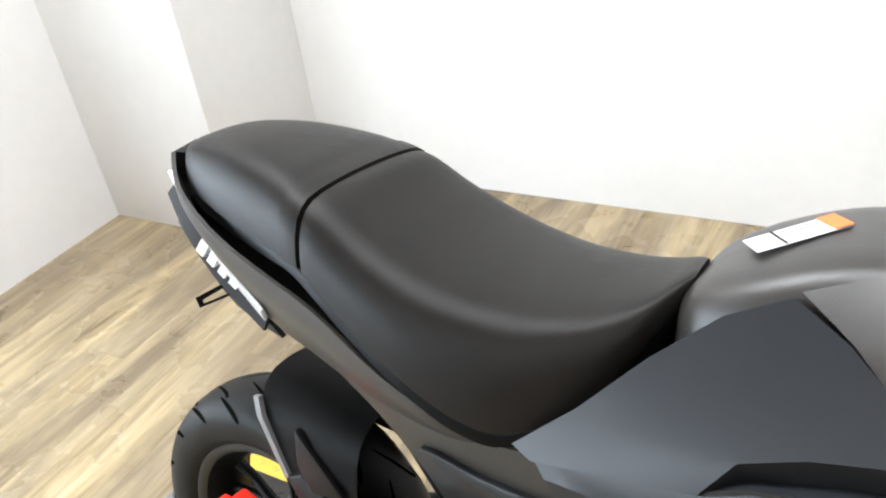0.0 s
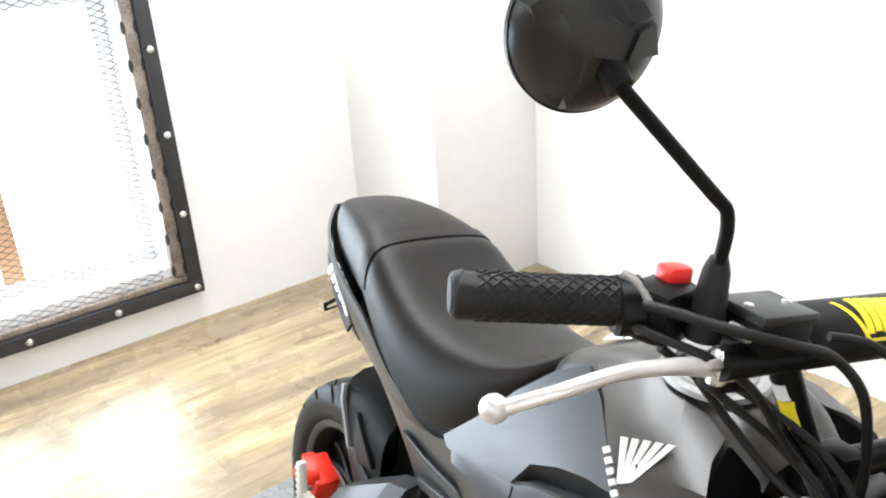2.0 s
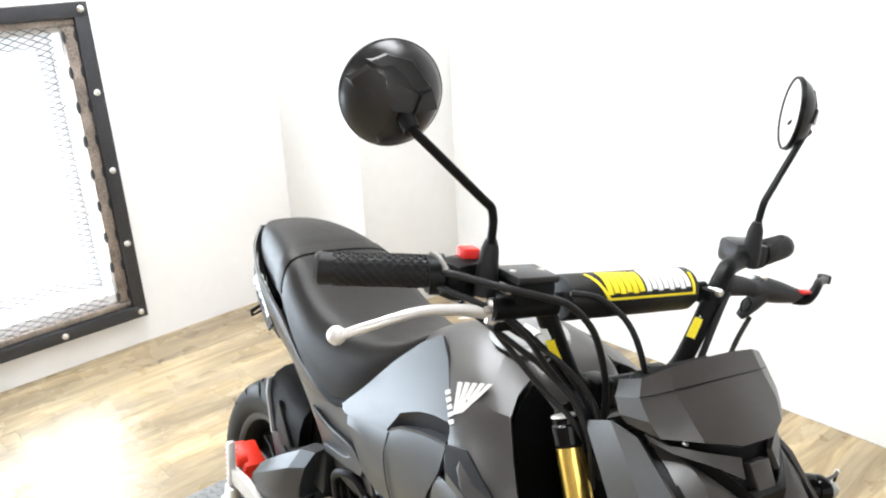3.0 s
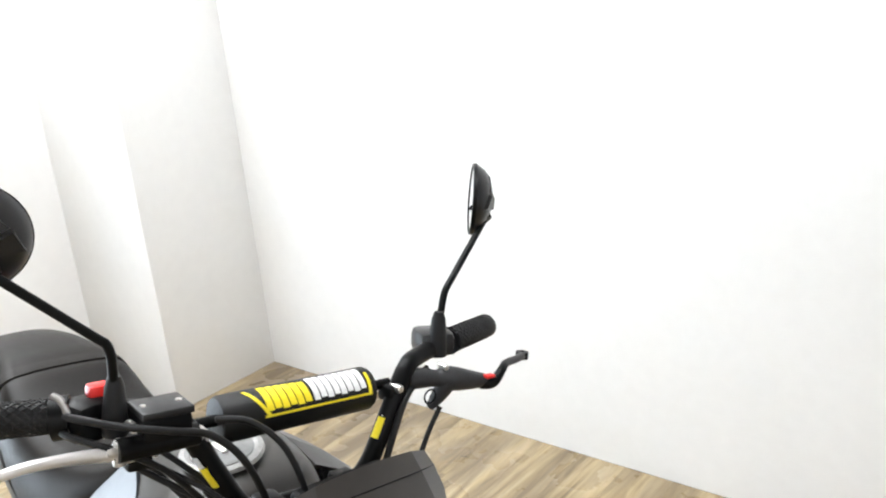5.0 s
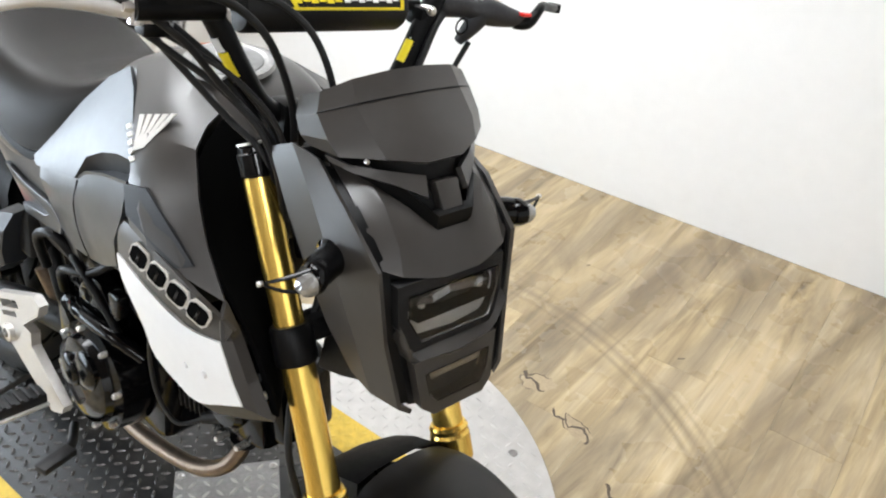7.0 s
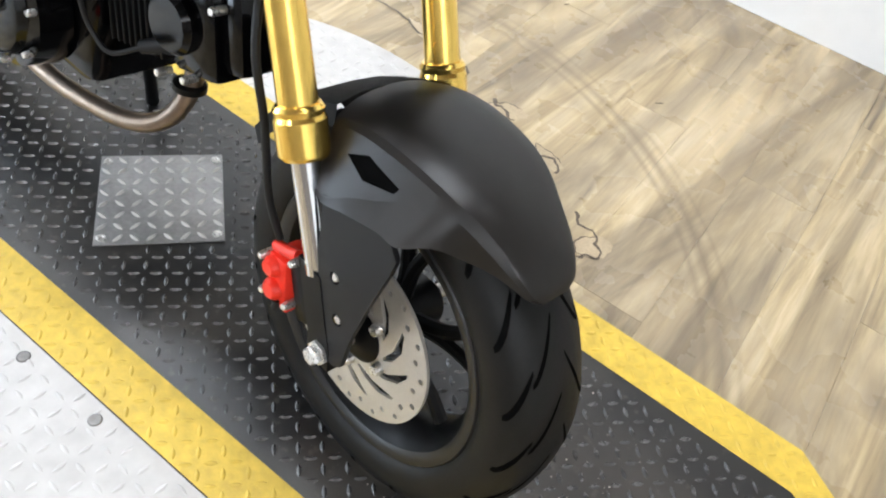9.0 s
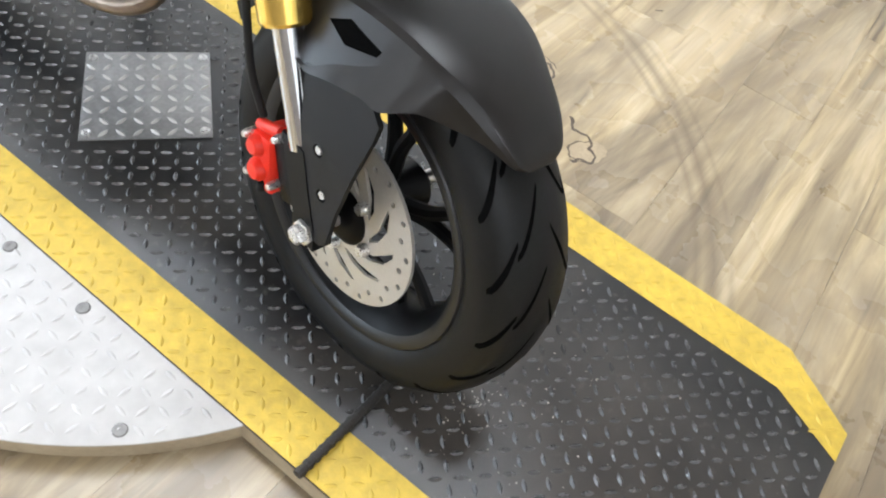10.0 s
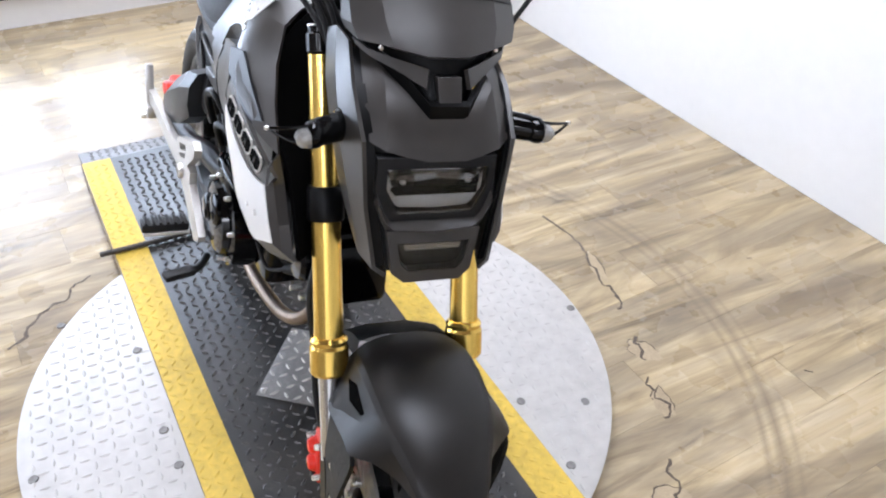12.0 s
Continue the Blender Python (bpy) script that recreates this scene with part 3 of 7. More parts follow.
PLATE_A = radians(48.5)
spots = lug_spots(MAT_X0, MAT_X1, MAT_Y0, MAT_Y1, 0.0218, 0.004, in_deck)
part("tread_pattern", lug_bm([q for q in spots if not any(yellow_at(q[0] + d, q[1] + e) for d, e in ((0, 0), (0, 0.009), (0, -0.009), (0.009, 0))) and not in_plate(q[0], q[1], 0.004)], 0.0192, 0.0062, 0.0032), LUGRUBBER, deck)["kind"] = "stuff"
part("yellow_tread_pattern", lug_bm([(x, y, 0.0048, a) for x, y, z, a in spots if yellow_at(x, y - 0.007) and yellow_at(x, y + 0.007) and yellow_at(x - 0.007, y)], 0.0192, 0.0062, 0.0018), MATYELLOW, deck)["kind"] = "stuff"
ramp = part("end_ramp", loft_bm([[(x, MAT_Y0 + 0.004, z), (x, MAT_Y1 - 0.004, z), (x, MAT_Y1 - 0.004, low), (x, MAT_Y0 + 0.004, low)] for x, z, low in ((MAT_X0 - 0.001, 0.001, FLOOR), (MAT_X0 - 0.012, 0.0, FLOOR), (MAT_X0 - 0.128, FLOOR + 0.006, FLOOR), (MAT_X0 - 0.133, FLOOR + 0.002, FLOOR))]), RAMPMETAL, deck, "worn grey tread plate ramp at the end", smooth=20)
slope = (FLOOR + 0.006) / -0.116
part("ramp_tread", lug_bm([(x, y, -slope * (MAT_X0 - 0.012 - x) + 0.0005, a) for x, y, z, a in lug_spots(MAT_X0 - 0.122, MAT_X0 - 0.014, MAT_Y0, MAT_Y1, 0.0225, 0, lambda x, y: x < MAT_X0 - 0.02 and MAT_Y0 + 0.014 < y < MAT_Y1 - 0.014)], 0.0225, 0.006, 0.0022), RAMPMETAL, ramp)["kind"] = "stuff"

hatch = thing("cover_plate", "square bright tread plate cover screwed onto the deck", "plate", pose(0.098, 0.058, 0.0045, 0, 0, 48.5))
part("sheet", box_bm(0.19, 0.196, 0.003, 0.0008, (0, 0, 0.0015)), BRIGHTPLATE, hatch)
part("tread_pattern", lug_bm(lug_spots(-0.098, 0.098, -0.098, 0.098, 0.0245, 0.003, lambda x, y: abs(x) < 0.088 and abs(y) < 0.088), 0.0215, 0.0068, 0.0022), DISCMETAL, hatch)["kind"] = "stuff"
for x, y in ((-0.084, 0.084), (0.084, -0.084), (-0.084, -0.084), (0.084, 0.084)):
    part("screw", lathe_bm([(0.002, 0.004), (0.004, 0.0055), (0.007, 0.0045), (0.0075, 0.0029)], 12, "z", (x, y, 0)), BOLTSTEEL, hatch)

for x, y0, y1, name in ((0.698, -0.24, 0.352, "front"), (-0.47, -0.265, 0.15, "rear")):
    rod = thing("tie_down_rod", "dirty black ribbed steel rod lying across the deck", "rod", group="rods across the deck")
    pts = [(x + 0.004 * math.sin(5 * t), y0 + (y1 - y0) * t, 0.0125) for t in [i / 8 for i in range(9)]]
    part("bar", tube_bm(pts, 0.0062, 10, 3), RODSTEEL, rod)
    bm = bmesh.new()
    n = int((y1 - y0) / 0.012)
    for i in range(n):
        t = (i + 0.5) / n
        tube_bm([(x + 0.004 * math.sin(5 * t), y0 + (y1 - y0) * t - 0.0025, 0.0125), (x + 0.004 * math.sin(5 * t), y0 + (y1 - y0) * t + 0.0025, 0.0125)], 0.0072, 8, 1, bm)
    part("ribs", bm, RODSTEEL, rod)["kind"] = "stuff"
# ---- motorcycle: frame of reference ----
BIKE = pose(0, 0.001, 0, 0, 0, -4.2) @ pose(0, 0, 0, -10.3)
bike = thing("motorcycle", "small charcoal naked motorcycle with gold forks and red brake calipers", "motorcycle", BIKE)
PIVOT, AXIS = Vector((0.681, 0, 0)), Vector((-math.sin(radians(25)), 0, math.cos(radians(25))))
STEER = Matrix.Translation(PIVOT) @ Matrix.Rotation(radians(-7.9), 4, AXIS) @ Matrix.Translation(-PIVOT)


def bike_part(name, bm, mat, label="", parent=None, smooth=40):
    return part(name, bm, mat, parent or bike, label, None, smooth)


def front_part(name, bm, mat, label="", parent=None, smooth=40):
    """A part that turns with the fork."""
    return part(name, bm, mat, parent or bike, label, None if parent else STEER, smooth)


def plate_bm(outer, holes, thick, put, bm=None):
    """A flat sheet with holes, drawn in a plane and laid into space by put(u, v)."""
    tmp = bmesh.new()
    edges = []
    for loop in [outer] + holes:
        vs = [tmp.verts.new(put(u, v)) for u, v in loop]
        edges += [tmp.edges.new((vs[i], vs[(i + 1) % len(vs)])) for i in range(len(vs))]
    got = bmesh.ops.triangle_fill(tmp, use_beauty=True, use_dissolve=False, edges=edges)
    faces = [f for f in got["geom"] if isinstance(f, bmesh.types.BMFace)]
    more = bmesh.ops.extrude_face_region(tmp, geom=faces)
    bmesh.ops.translate(tmp, vec=thick, verts=[v for v in more["geom"] if isinstance(v, bmesh.types.BMVert)])
    return merge(bm, tmp)


def ring2(r, n=40, at=(0, 0), turn=0.0):
    return [(at[0] + r * math.cos(turn + 2 * math.pi * i / n), at[1] + r * math.sin(turn + 2 * math.pi * i / n)) for i in range(n)]


def both(rows, side):
    return [[(x, y * side, z) for x, y, z in row] for row in rows]


def spline4(rows, n=5):
    a, b = spline([r[:3] for r in rows], n), spline([(r[3], 0, 0) for r in rows], n)
    return [(*p, q[0]) for p, q in zip(a, b)]


PAD = [(1.0, 0.0), (1.0, 0.22), (0.985, 0.45), (0.945, 0.66), (0.875, 0.81), (0.79, 0.895), (0.66, 0.945), (0.45, 0.98), (0.22, 0.995), (0.0, 1.0)]  # share of the half width, share of the height
ROUND = [(abs(math.cos(math.pi * k / 24)) ** 0.42, math.sin(math.pi * k / 24) ** 0.45) for k in range(13)]


def seat_bm(rows, shape=PAD, edge=0.012, lean=0.0):
    """A padded body along x. Rows: x, half width, z of the lower edge, z of the crown; lean: how much narrower its +y side is."""
    secs = []
    for x, w, lo, hi in spline4(rows):
        ring = [(x, -w * u, lo + (hi - lo) * v) for u, v in shape] + [(x, (w - lean) * u, lo + (hi - lo) * v) for u, v in shape[-2::-1]]
        for k in range(1, 8):
            ring.append((x, (w - lean if k < 4 else w) * (1 - k / 4) * 0.96, lo - edge))
        secs.append(ring)
    return loft_bm(secs)


# ---- seat and tail ----
PASS_ROWS = [(-0.63, 0.016, 0.803, 0.816), (-0.624, 0.038, 0.799, 0.829), (-0.606, 0.057, 0.793, 0.84), (-0.57, 0.075, 0.786, 0.85), (-0.5, 0.094, 0.776, 0.855), (-0.43, 0.109, 0.768, 0.849), (-0.394, 0.117, 0.764, 0.841)]
bike_part("passenger_seat", seat_bm(PASS_ROWS, lean=0.008), VINYL, "smooth black vinyl passenger seat")
bike_part("seat_strap", seat_bm([(-0.398, 0.1215, 0.764, 0.842), (-0.385, 0.1235, 0.763, 0.839), (-0.374, 0.124, 0.762, 0.836)], lean=0.008), VINYL, "narrow vinyl strap across the seat")
bike_part("seat_seam", seat_bm([(-0.3745, 0.1175, 0.76, 0.8305), (-0.3685, 0.1175, 0.757, 0.829)], lean=0.008), BLACK, "dark seam between the seats")
RIDER_ROWS = [(-0.369, 0.1235, 0.757, 0.834), (-0.35, 0.1275, 0.746, 0.828), (-0.31, 0.133, 0.722, 0.806), (-0.25, 0.138, 0.69, 0.782), (-0.19, 0.135, 0.662, 0.770), (-0.14, 0.126, 0.656, 0.768), (-0.09, 0.108, 0.684, 0.773), (-0.05, 0.082, 0.725, 0.785), (-0.025, 0.05, 0.768, 0.799), (-0.012, 0.026, 0.79, 0.806)]
bike_part("rider_seat", seat_bm(RIDER_ROWS, lean=0.01), VINYL, "smooth black vinyl rider seat")
bike_part("seat_base", seat_bm([(x, max(w - 0.004, 0.01), lo - 0.018, lo + 0.008) for x, w, lo, hi in PASS_ROWS[1:] + RIDER_ROWS[1:-1]], ROUND), BLACK, "black seat base showing as a dark gap")
for s in (-1, 1):
    top = [(-0.642, -0.047, 0.82), (-0.6, -0.08, 0.794), (-0.53, -0.104, 0.766), (-0.45, -0.118, 0.744), (-0.36, -0.128, 0.722), (-0.27, -0.134, 0.678), (-0.2, -0.13, 0.651), (-0.165, -0.124, 0.645)]
    mid = [(-0.65, -0.044, 0.796), (-0.6, -0.076, 0.768), (-0.53, -0.098, 0.735), (-0.45, -0.114, 0.71), (-0.36, -0.126, 0.69), (-0.27, -0.133, 0.66), (-0.2, -0.131, 0.642), (-0.165, -0.124, 0.639)]
    low = [(-0.655, -0.032, 0.77), (-0.6, -0.058, 0.742), (-0.53, -0.08, 0.706), (-0.45, -0.096, 0.668), (-0.38, -0.108, 0.655), (-0.28, -0.122, 0.636), (-0.2, -0.126, 0.63), (-0.165, -0.121, 0.632)]
    bike_part("tail_cover", patch_bm([top, mid, low], 0.005, 3, s > 0), PLASTIC, "matte charcoal tail side cover")
    strip_a = [(-0.657, -0.036, 0.777), (-0.6, -0.063, 0.75), (-0.53, -0.086, 0.713), (-0.45, -0.102, 0.672)]
    strip_b = [(-0.665, -0.045, 0.762), (-0.608, -0.073, 0.734), (-0.536, -0.095, 0.698), (-0.452, -0.108, 0.66)]
    bike_part("tail_strip", patch_bm([strip_a, strip_b], 0.005, 3, s > 0), GREYBLACK, "dark strip along the tail with white marks")
    silver = [(x + 0.004, y - 0.012, z + 0.017) for x, y, z in strip_a]
    bike_part("tail_trim", patch_bm([silver, [(x, y - 0.004, z) for x, y, z in strip_a]], 0.004, 3, s > 0), SILVER, "bright silver trim strip along the tail")
    plate = [[(-0.664, -0.03, 0.756), (-0.6, -0.056, 0.729), (-0.53, -0.078, 0.69), (-0.455, -0.092, 0.657)], [(-0.674, -0.03, 0.715), (-0.61, -0.054, 0.69), (-0.53, -0.075, 0.655), (-0.445, -0.088, 0.642)]]
    bike_part("tail_badge_plate", patch_bm(plate, 0.006, 3, s > 0), TRIM, "dark plate under the tail with a plain white mark")
    for k in range(4):  # white blocks where the maker's mark stands
        t0, t1 = 0.0 + k * 0.26, 0.17 + k * 0.26
        px = lambda t, h: (-0.567 + 0.067 * t + 0.0135 * h, s * (0.0922 + 0.004 * t), 0.725 - 0.035 * t + 0.017 * h)
        bike_part("white_mark", slab_bm([px(t0, 0), px(t1, 0), px(t1, 1), px(t0, 1)], (0, -s * 0.014, 0), 0.0), WHITE, "white block on the tail plate")
bike_part("tail_end", loft_bm([[(-0.64, -0.046, 0.82), (-0.652, 0, 0.822), (-0.64, 0.046, 0.82), (-0.615, 0, 0.808)], [(-0.66, -0.032, 0.765), (-0.668, 0, 0.768), (-0.66, 0.032, 0.765), (-0.6, 0, 0.76)], [(-0.672, -0.03, 0.714), (-0.678, 0, 0.712), (-0.672, 0.03, 0.714), (-0.62, 0, 0.72)]]), TRIM, "black tail end cap")
bike_part("tail_underside", loft_bm([[(x, -w, z), (x, w, z), (x, w * 0.8, z - 0.03), (x, -w * 0.8, z - 0.03)] for x, w, z in ((-0.66, 0.026, 0.735), (-0.55, 0.065, 0.7), (-0.43, 0.085, 0.66), (-0.3, 0.1, 0.63), (-0.15, 0.105, 0.62))]), TRIM)
bm = plate_bm([(-0.592, 0.652), (-0.586, 0.64), (-0.52, 0.677), (-0.505, 0.684), (-0.505, 0.7), (-0.52, 0.697)], [[(-0.584, 0.6495), (-0.582, 0.6455), (-0.53, 0.675), (-0.532, 0.684)]], (0, 0.004, 0), lambda u, v: (u, -0.085, v))
box_bm(0.022, 0.03, 0.02, 0.003, (-0.505, -0.075, 0.692), bm=bm)
bike_part("plate_bracket", bm, DEADBLACK, "small flat black slotted bracket under the tail")

# ---- body panels ----
for s in (-1, 1):
    mir = s > 0
    upper = [[(-0.128, -0.1277, 0.652), (-0.072, -0.1203, 0.706), (-0.02, -0.1074, 0.765), (0.03, -0.0966, 0.812), (0.075, -0.0949, 0.838)], [(-0.105, -0.1358, 0.648), (-0.04, -0.134, 0.698), (0.02, -0.1281, 0.748), (0.075, -0.118, 0.796), (0.115, -0.114, 0.823)], [(-0.055, -0.1424, 0.663), (0.01, -0.1441, 0.704), (0.07, -0.1434, 0.745), (0.125, -0.1426, 0.776), (0.158, -0.1404, 0.797)], [(0.04, -0.1528, 0.69), (0.064, -0.1485, 0.727), (0.108, -0.1515, 0.75), (0.15, -0.1561, 0.765), (0.192, -0.1625, 0.774)]]
    bike_part("side_cover_upper", patch_bm(upper, 0.005, 1, mir, True), PAINT, "satin grey metallic side cover", smooth=45)
    roof = [upper[3], [(0.042, -0.136, 0.688), (0.074, -0.139, 0.706), (0.13, -0.147, 0.73), (0.165, -0.151, 0.742), (0.199, -0.155, 0.75)]]
    # Notch roof made black: the recess's shade is put into its colour.
    bike_part("side_cover_notch", patch_bm(roof, 0.004, 1, mir, True), TRIM, "slanting roof of the notch, black for the shade of the recess")
    lower = [[(-0.115, -0.124, 0.652), (-0.03, -0.139, 0.674), (0.044, -0.15, 0.689), (0.078, -0.157, 0.711), (0.14, -0.167, 0.735), (0.202, -0.174, 0.751)], [(-0.09, -0.138, 0.636), (-0.02, -0.149, 0.648), (0.045, -0.159, 0.666), (0.085, -0.166, 0.681), (0.14, -0.173, 0.694), (0.2, -0.18, 0.714)], [(-0.06, -0.14, 0.61), (0.0, -0.15, 0.612), (0.05, -0.157, 0.622), (0.09, -0.163, 0.632), (0.135, -0.171, 0.648), (0.178, -0.178, 0.672)], [(-0.035, -0.137, 0.578), (0.02, -0.146, 0.578), (0.06, -0.15, 0.585), (0.09, -0.154, 0.593), (0.125, -0.161, 0.607), (0.165, -0.168, 0.628)]]
    shelf = [lower[0][2:], roof[1][:1] + [(0.075, -0.14, 0.707), (0.14, -0.148, 0.734), (0.199, -0.155, 0.75)]]
    bike_part("notch_floor", patch_bm(shelf, 0.004, 1, mir, True), PAINT, "grey floor of the notch")
    bike_part("side_cover_lower", patch_bm(lower, 0.005, 1, mir, True), PAINT, "satin grey metallic lower side cover", smooth=24)
    bike_part("cover_seam", tube_bm([(x, y * -s, z) for x, y, z in ((0.044, -0.1515, 0.688), (0.05, -0.161, 0.66), (0.062, -0.161, 0.622), (0.072, -0.1535, 0.588))], 0.0009, 6, 3), BLACK)
    rear = [[(-0.36, -0.112, 0.657), (-0.27, -0.12, 0.64), (-0.19, -0.122, 0.632), (-0.1, -0.124, 0.647)], [(-0.29, -0.114, 0.615), (-0.225, -0.12, 0.6), (-0.155, -0.122, 0.597), (-0.06, -0.126, 0.61)], [(-0.235, -0.11, 0.56), (-0.18, -0.115, 0.552), (-0.11, -0.12, 0.555), (-0.035, -0.128, 0.578)], [(-0.205, -0.1, 0.505), (-0.15, -0.106, 0.5), (-0.08, -0.112, 0.505), (-0.02, -0.122, 0.53)]]
    bike_part("rear_side_cover", patch_bm(rear, 0.005, 3, mir), PLASTIC, "matte charcoal rear side cover")
    ridge = [(-0.232, -0.127, 0.603), (-0.212, -0.129, 0.605), (-0.165, -0.13, 0.598), (-0.075, -0.134, 0.6), (-0.035, -0.138, 0.585), (-0.04, -0.138, 0.568), (-0.09, -0.133, 0.556), (-0.172, -0.128, 0.545), (-0.182, -0.127, 0.557), (-0.1, -0.132, 0.572), (-0.085, -0.133, 0.58), (-0.14, -0.13, 0.585), (-0.205, -0.128, 0.59)]
    bike_part("cover_ridge", slab_bm([(x, -s * y, z) for x, y, z in ridge] if mir else ridge, (0, -s * 0.012, 0), 0.002), PAINT, "raised hook-shaped ridge", smooth=20)
    shroud = [[(0.078, -0.087, 0.84), (0.12, -0.076, 0.857), (0.18, -0.07, 0.858), (0.235, -0.076, 0.835)], [(0.118, -0.112, 0.822), (0.165, -0.112, 0.835), (0.21, -0.11, 0.836), (0.245, -0.104, 0.824)], [(0.162, -0.144, 0.793), (0.2, -0.147, 0.805), (0.232, -0.142, 0.808), (0.264, -0.13, 0.808)], [(0.2, -0.168, 0.766), (0.225, -0.17, 0.772), (0.252, -0.162, 0.772), (0.294, -0.146, 0.768)], [(0.206, -0.178, 0.738), (0.24, -0.182, 0.738), (0.28, -0.172, 0.73), (0.316, -0.15, 0.724)], [(0.216, -0.18, 0.71), (0.26, -0.184, 0.704), (0.315, -0.174, 0.69), (0.356, -0.153, 0.674)]]
    bike_part("tank_shroud", patch_bm(shroud, 0.005, 1, mir, True), PLASTIC, "matte charcoal tank shroud", smooth=22)
    facet = [[(0.209, -0.1815, 0.757), (0.24, -0.174, 0.763)], [(0.222, -0.187, 0.728), (0.285, -0.172, 0.733)], [(0.3, -0.179, 0.695), (0.318, -0.166, 0.703)]]
    bike_part("shroud_facet", patch_bm(facet, 0.006, 1, mir, True), PAINT, "paler facet on the shroud")
    band = [[(0.196, -0.176, 0.708), (0.262, -0.182, 0.706), (0.335, -0.178, 0.685), (0.39, -0.166, 0.662)], [(0.19, -0.179, 0.69), (0.255, -0.184, 0.684), (0.325, -0.18, 0.666), (0.385, -0.17, 0.65)], [(0.187, -0.178, 0.662), (0.25, -0.181, 0.651), (0.32, -0.177, 0.637), (0.378, -0.171, 0.628)]]
    bike_part("badge_band", patch_bm(band, 0.006, 3, mir), PLASTIC, "charcoal band with a pale outlined mark")
    white = [[(0.187, -0.1795, 0.661), (0.25, -0.183, 0.65), (0.32, -0.18, 0.636), (0.38, -0.175, 0.644)], [(0.199, -0.181, 0.634), (0.26, -0.184, 0.622), (0.33, -0.181, 0.618), (0.392, -0.174, 0.622)], [(0.24, -0.179, 0.59), (0.29, -0.181, 0.59), (0.345, -0.178, 0.596), (0.401, -0.173, 0.606)], [(0.262, -0.176, 0.557), (0.305, -0.177, 0.562), (0.36, -0.175, 0.577), (0.409, -0.172, 0.593)], [(0.32, -0.171, 0.536), (0.346, -0.1705, 0.541), (0.38, -0.17, 0.561), (0.416, -0.17, 0.582)]]
    bike_part("white_panel", patch_bm(white, 0.005, 3, mir), WHITE, "gloss white lower shroud panel")
    for x, y, z in ((0.358, 0.1785, 0.592), (0.325, 0.179, 0.585)):
        bike_part("panel_plug", lathe_bm([(0, 0.002), (0.004, 0.0015), (0.0045, -0.002)], 12, "y", (x, s * y, z)), WHITE) if s > 0 else bike_part("panel_plug", lathe_bm([(0, -0.002), (0.004, -0.0015), (0.0045, 0.002)], 12, "y", (x, s * y, z)), WHITE)
    fin = [[(0.376, -0.172, 0.668), (0.37, -0.164, 0.673), (0.357, -0.151, 0.676)], [(0.381, -0.174, 0.645), (0.388, -0.165, 0.648), (0.383, -0.15, 0.65)], [(0.402, -0.172, 0.606), (0.414, -0.163, 0.607), (0.414, -0.149, 0.607)], [(0.4165, -0.169, 0.582), (0.43, -0.16, 0.577), (0.4415, -0.147, 0.568)]]
    bike_part("radiator_fin", patch_bm(fin, 0.006, 1, mir, True), PLASTIC, "matte charcoal front edge of the shroud", smooth=15)
    bike_part("shroud_lower_lip", patch_bm([[(0.318, -0.17, 0.535), (0.344, -0.169, 0.5395), (0.38, -0.169, 0.56), (0.4165, -0.169, 0.581)], [(0.323, -0.15, 0.511), (0.347, -0.15, 0.517), (0.403, -0.15, 0.546), (0.441, -0.147, 0.567)]], 0.006, 1, mir, True), PLASTIC, smooth=15)
    bike_part("shroud_inner", patch_bm([[(0.24, -0.078, 0.828), (0.27, -0.06, 0.8), (0.28, -0.05, 0.78)], [(0.262, -0.13, 0.79), (0.28, -0.08, 0.76), (0.29, -0.05, 0.74)], [(0.3, -0.15, 0.72), (0.3, -0.09, 0.7), (0.3, -0.05, 0.68)], [(0.38, -0.145, 0.65), (0.36, -0.09, 0.63), (0.32, -0.05, 0.62)], [(0.435, -0.142, 0.566), (0.38, -0.09, 0.55), (0.34, -0.05, 0.55)]], 0.006, 3, mir), DEADBLACK, "black inner wall of the air duct")
bike_part("fuel_tank", seat_bm([(-0.018, 0.045, 0.74, 0.79), (0.0, 0.075, 0.74, 0.813), (0.04, 0.09, 0.74, 0.838), (0.1, 0.092, 0.74, 0.862), (0.17, 0.09, 0.74, 0.868), (0.235, 0.082, 0.74, 0.852), (0.275, 0.07, 0.74, 0.82)], ROUND), PLASTIC, "matte charcoal fuel tank cover")
bike_part("tank_collar", lathe_bm([(0.043, 0.004), (0.046, 0.006), (0.052, 0.005), (0.054, 0.0)], 40, "z", (0, 0, 0)), BRIGHTPLATE, "pale ring round the filler cap").matrix_basis = pose(0.178, -0.03, 0.8655, 8, 4, 0)
cap = bike_part("fuel_cap", lathe_bm([(0, 0.007), (0.03, 0.0065), (0.04, 0.005), (0.043, 0.0)], 32, "z"), RAMPMETAL, "grey fuel filler cap")
cap.matrix_basis = pose(0.178, -0.03, 0.866, 8, 4, 0)
bike_part("key_flap", box_bm(0.03, 0.014, 0.004, 0.0015, (0, 0, 0.008)), STEEL, "small steel key flap", cap)
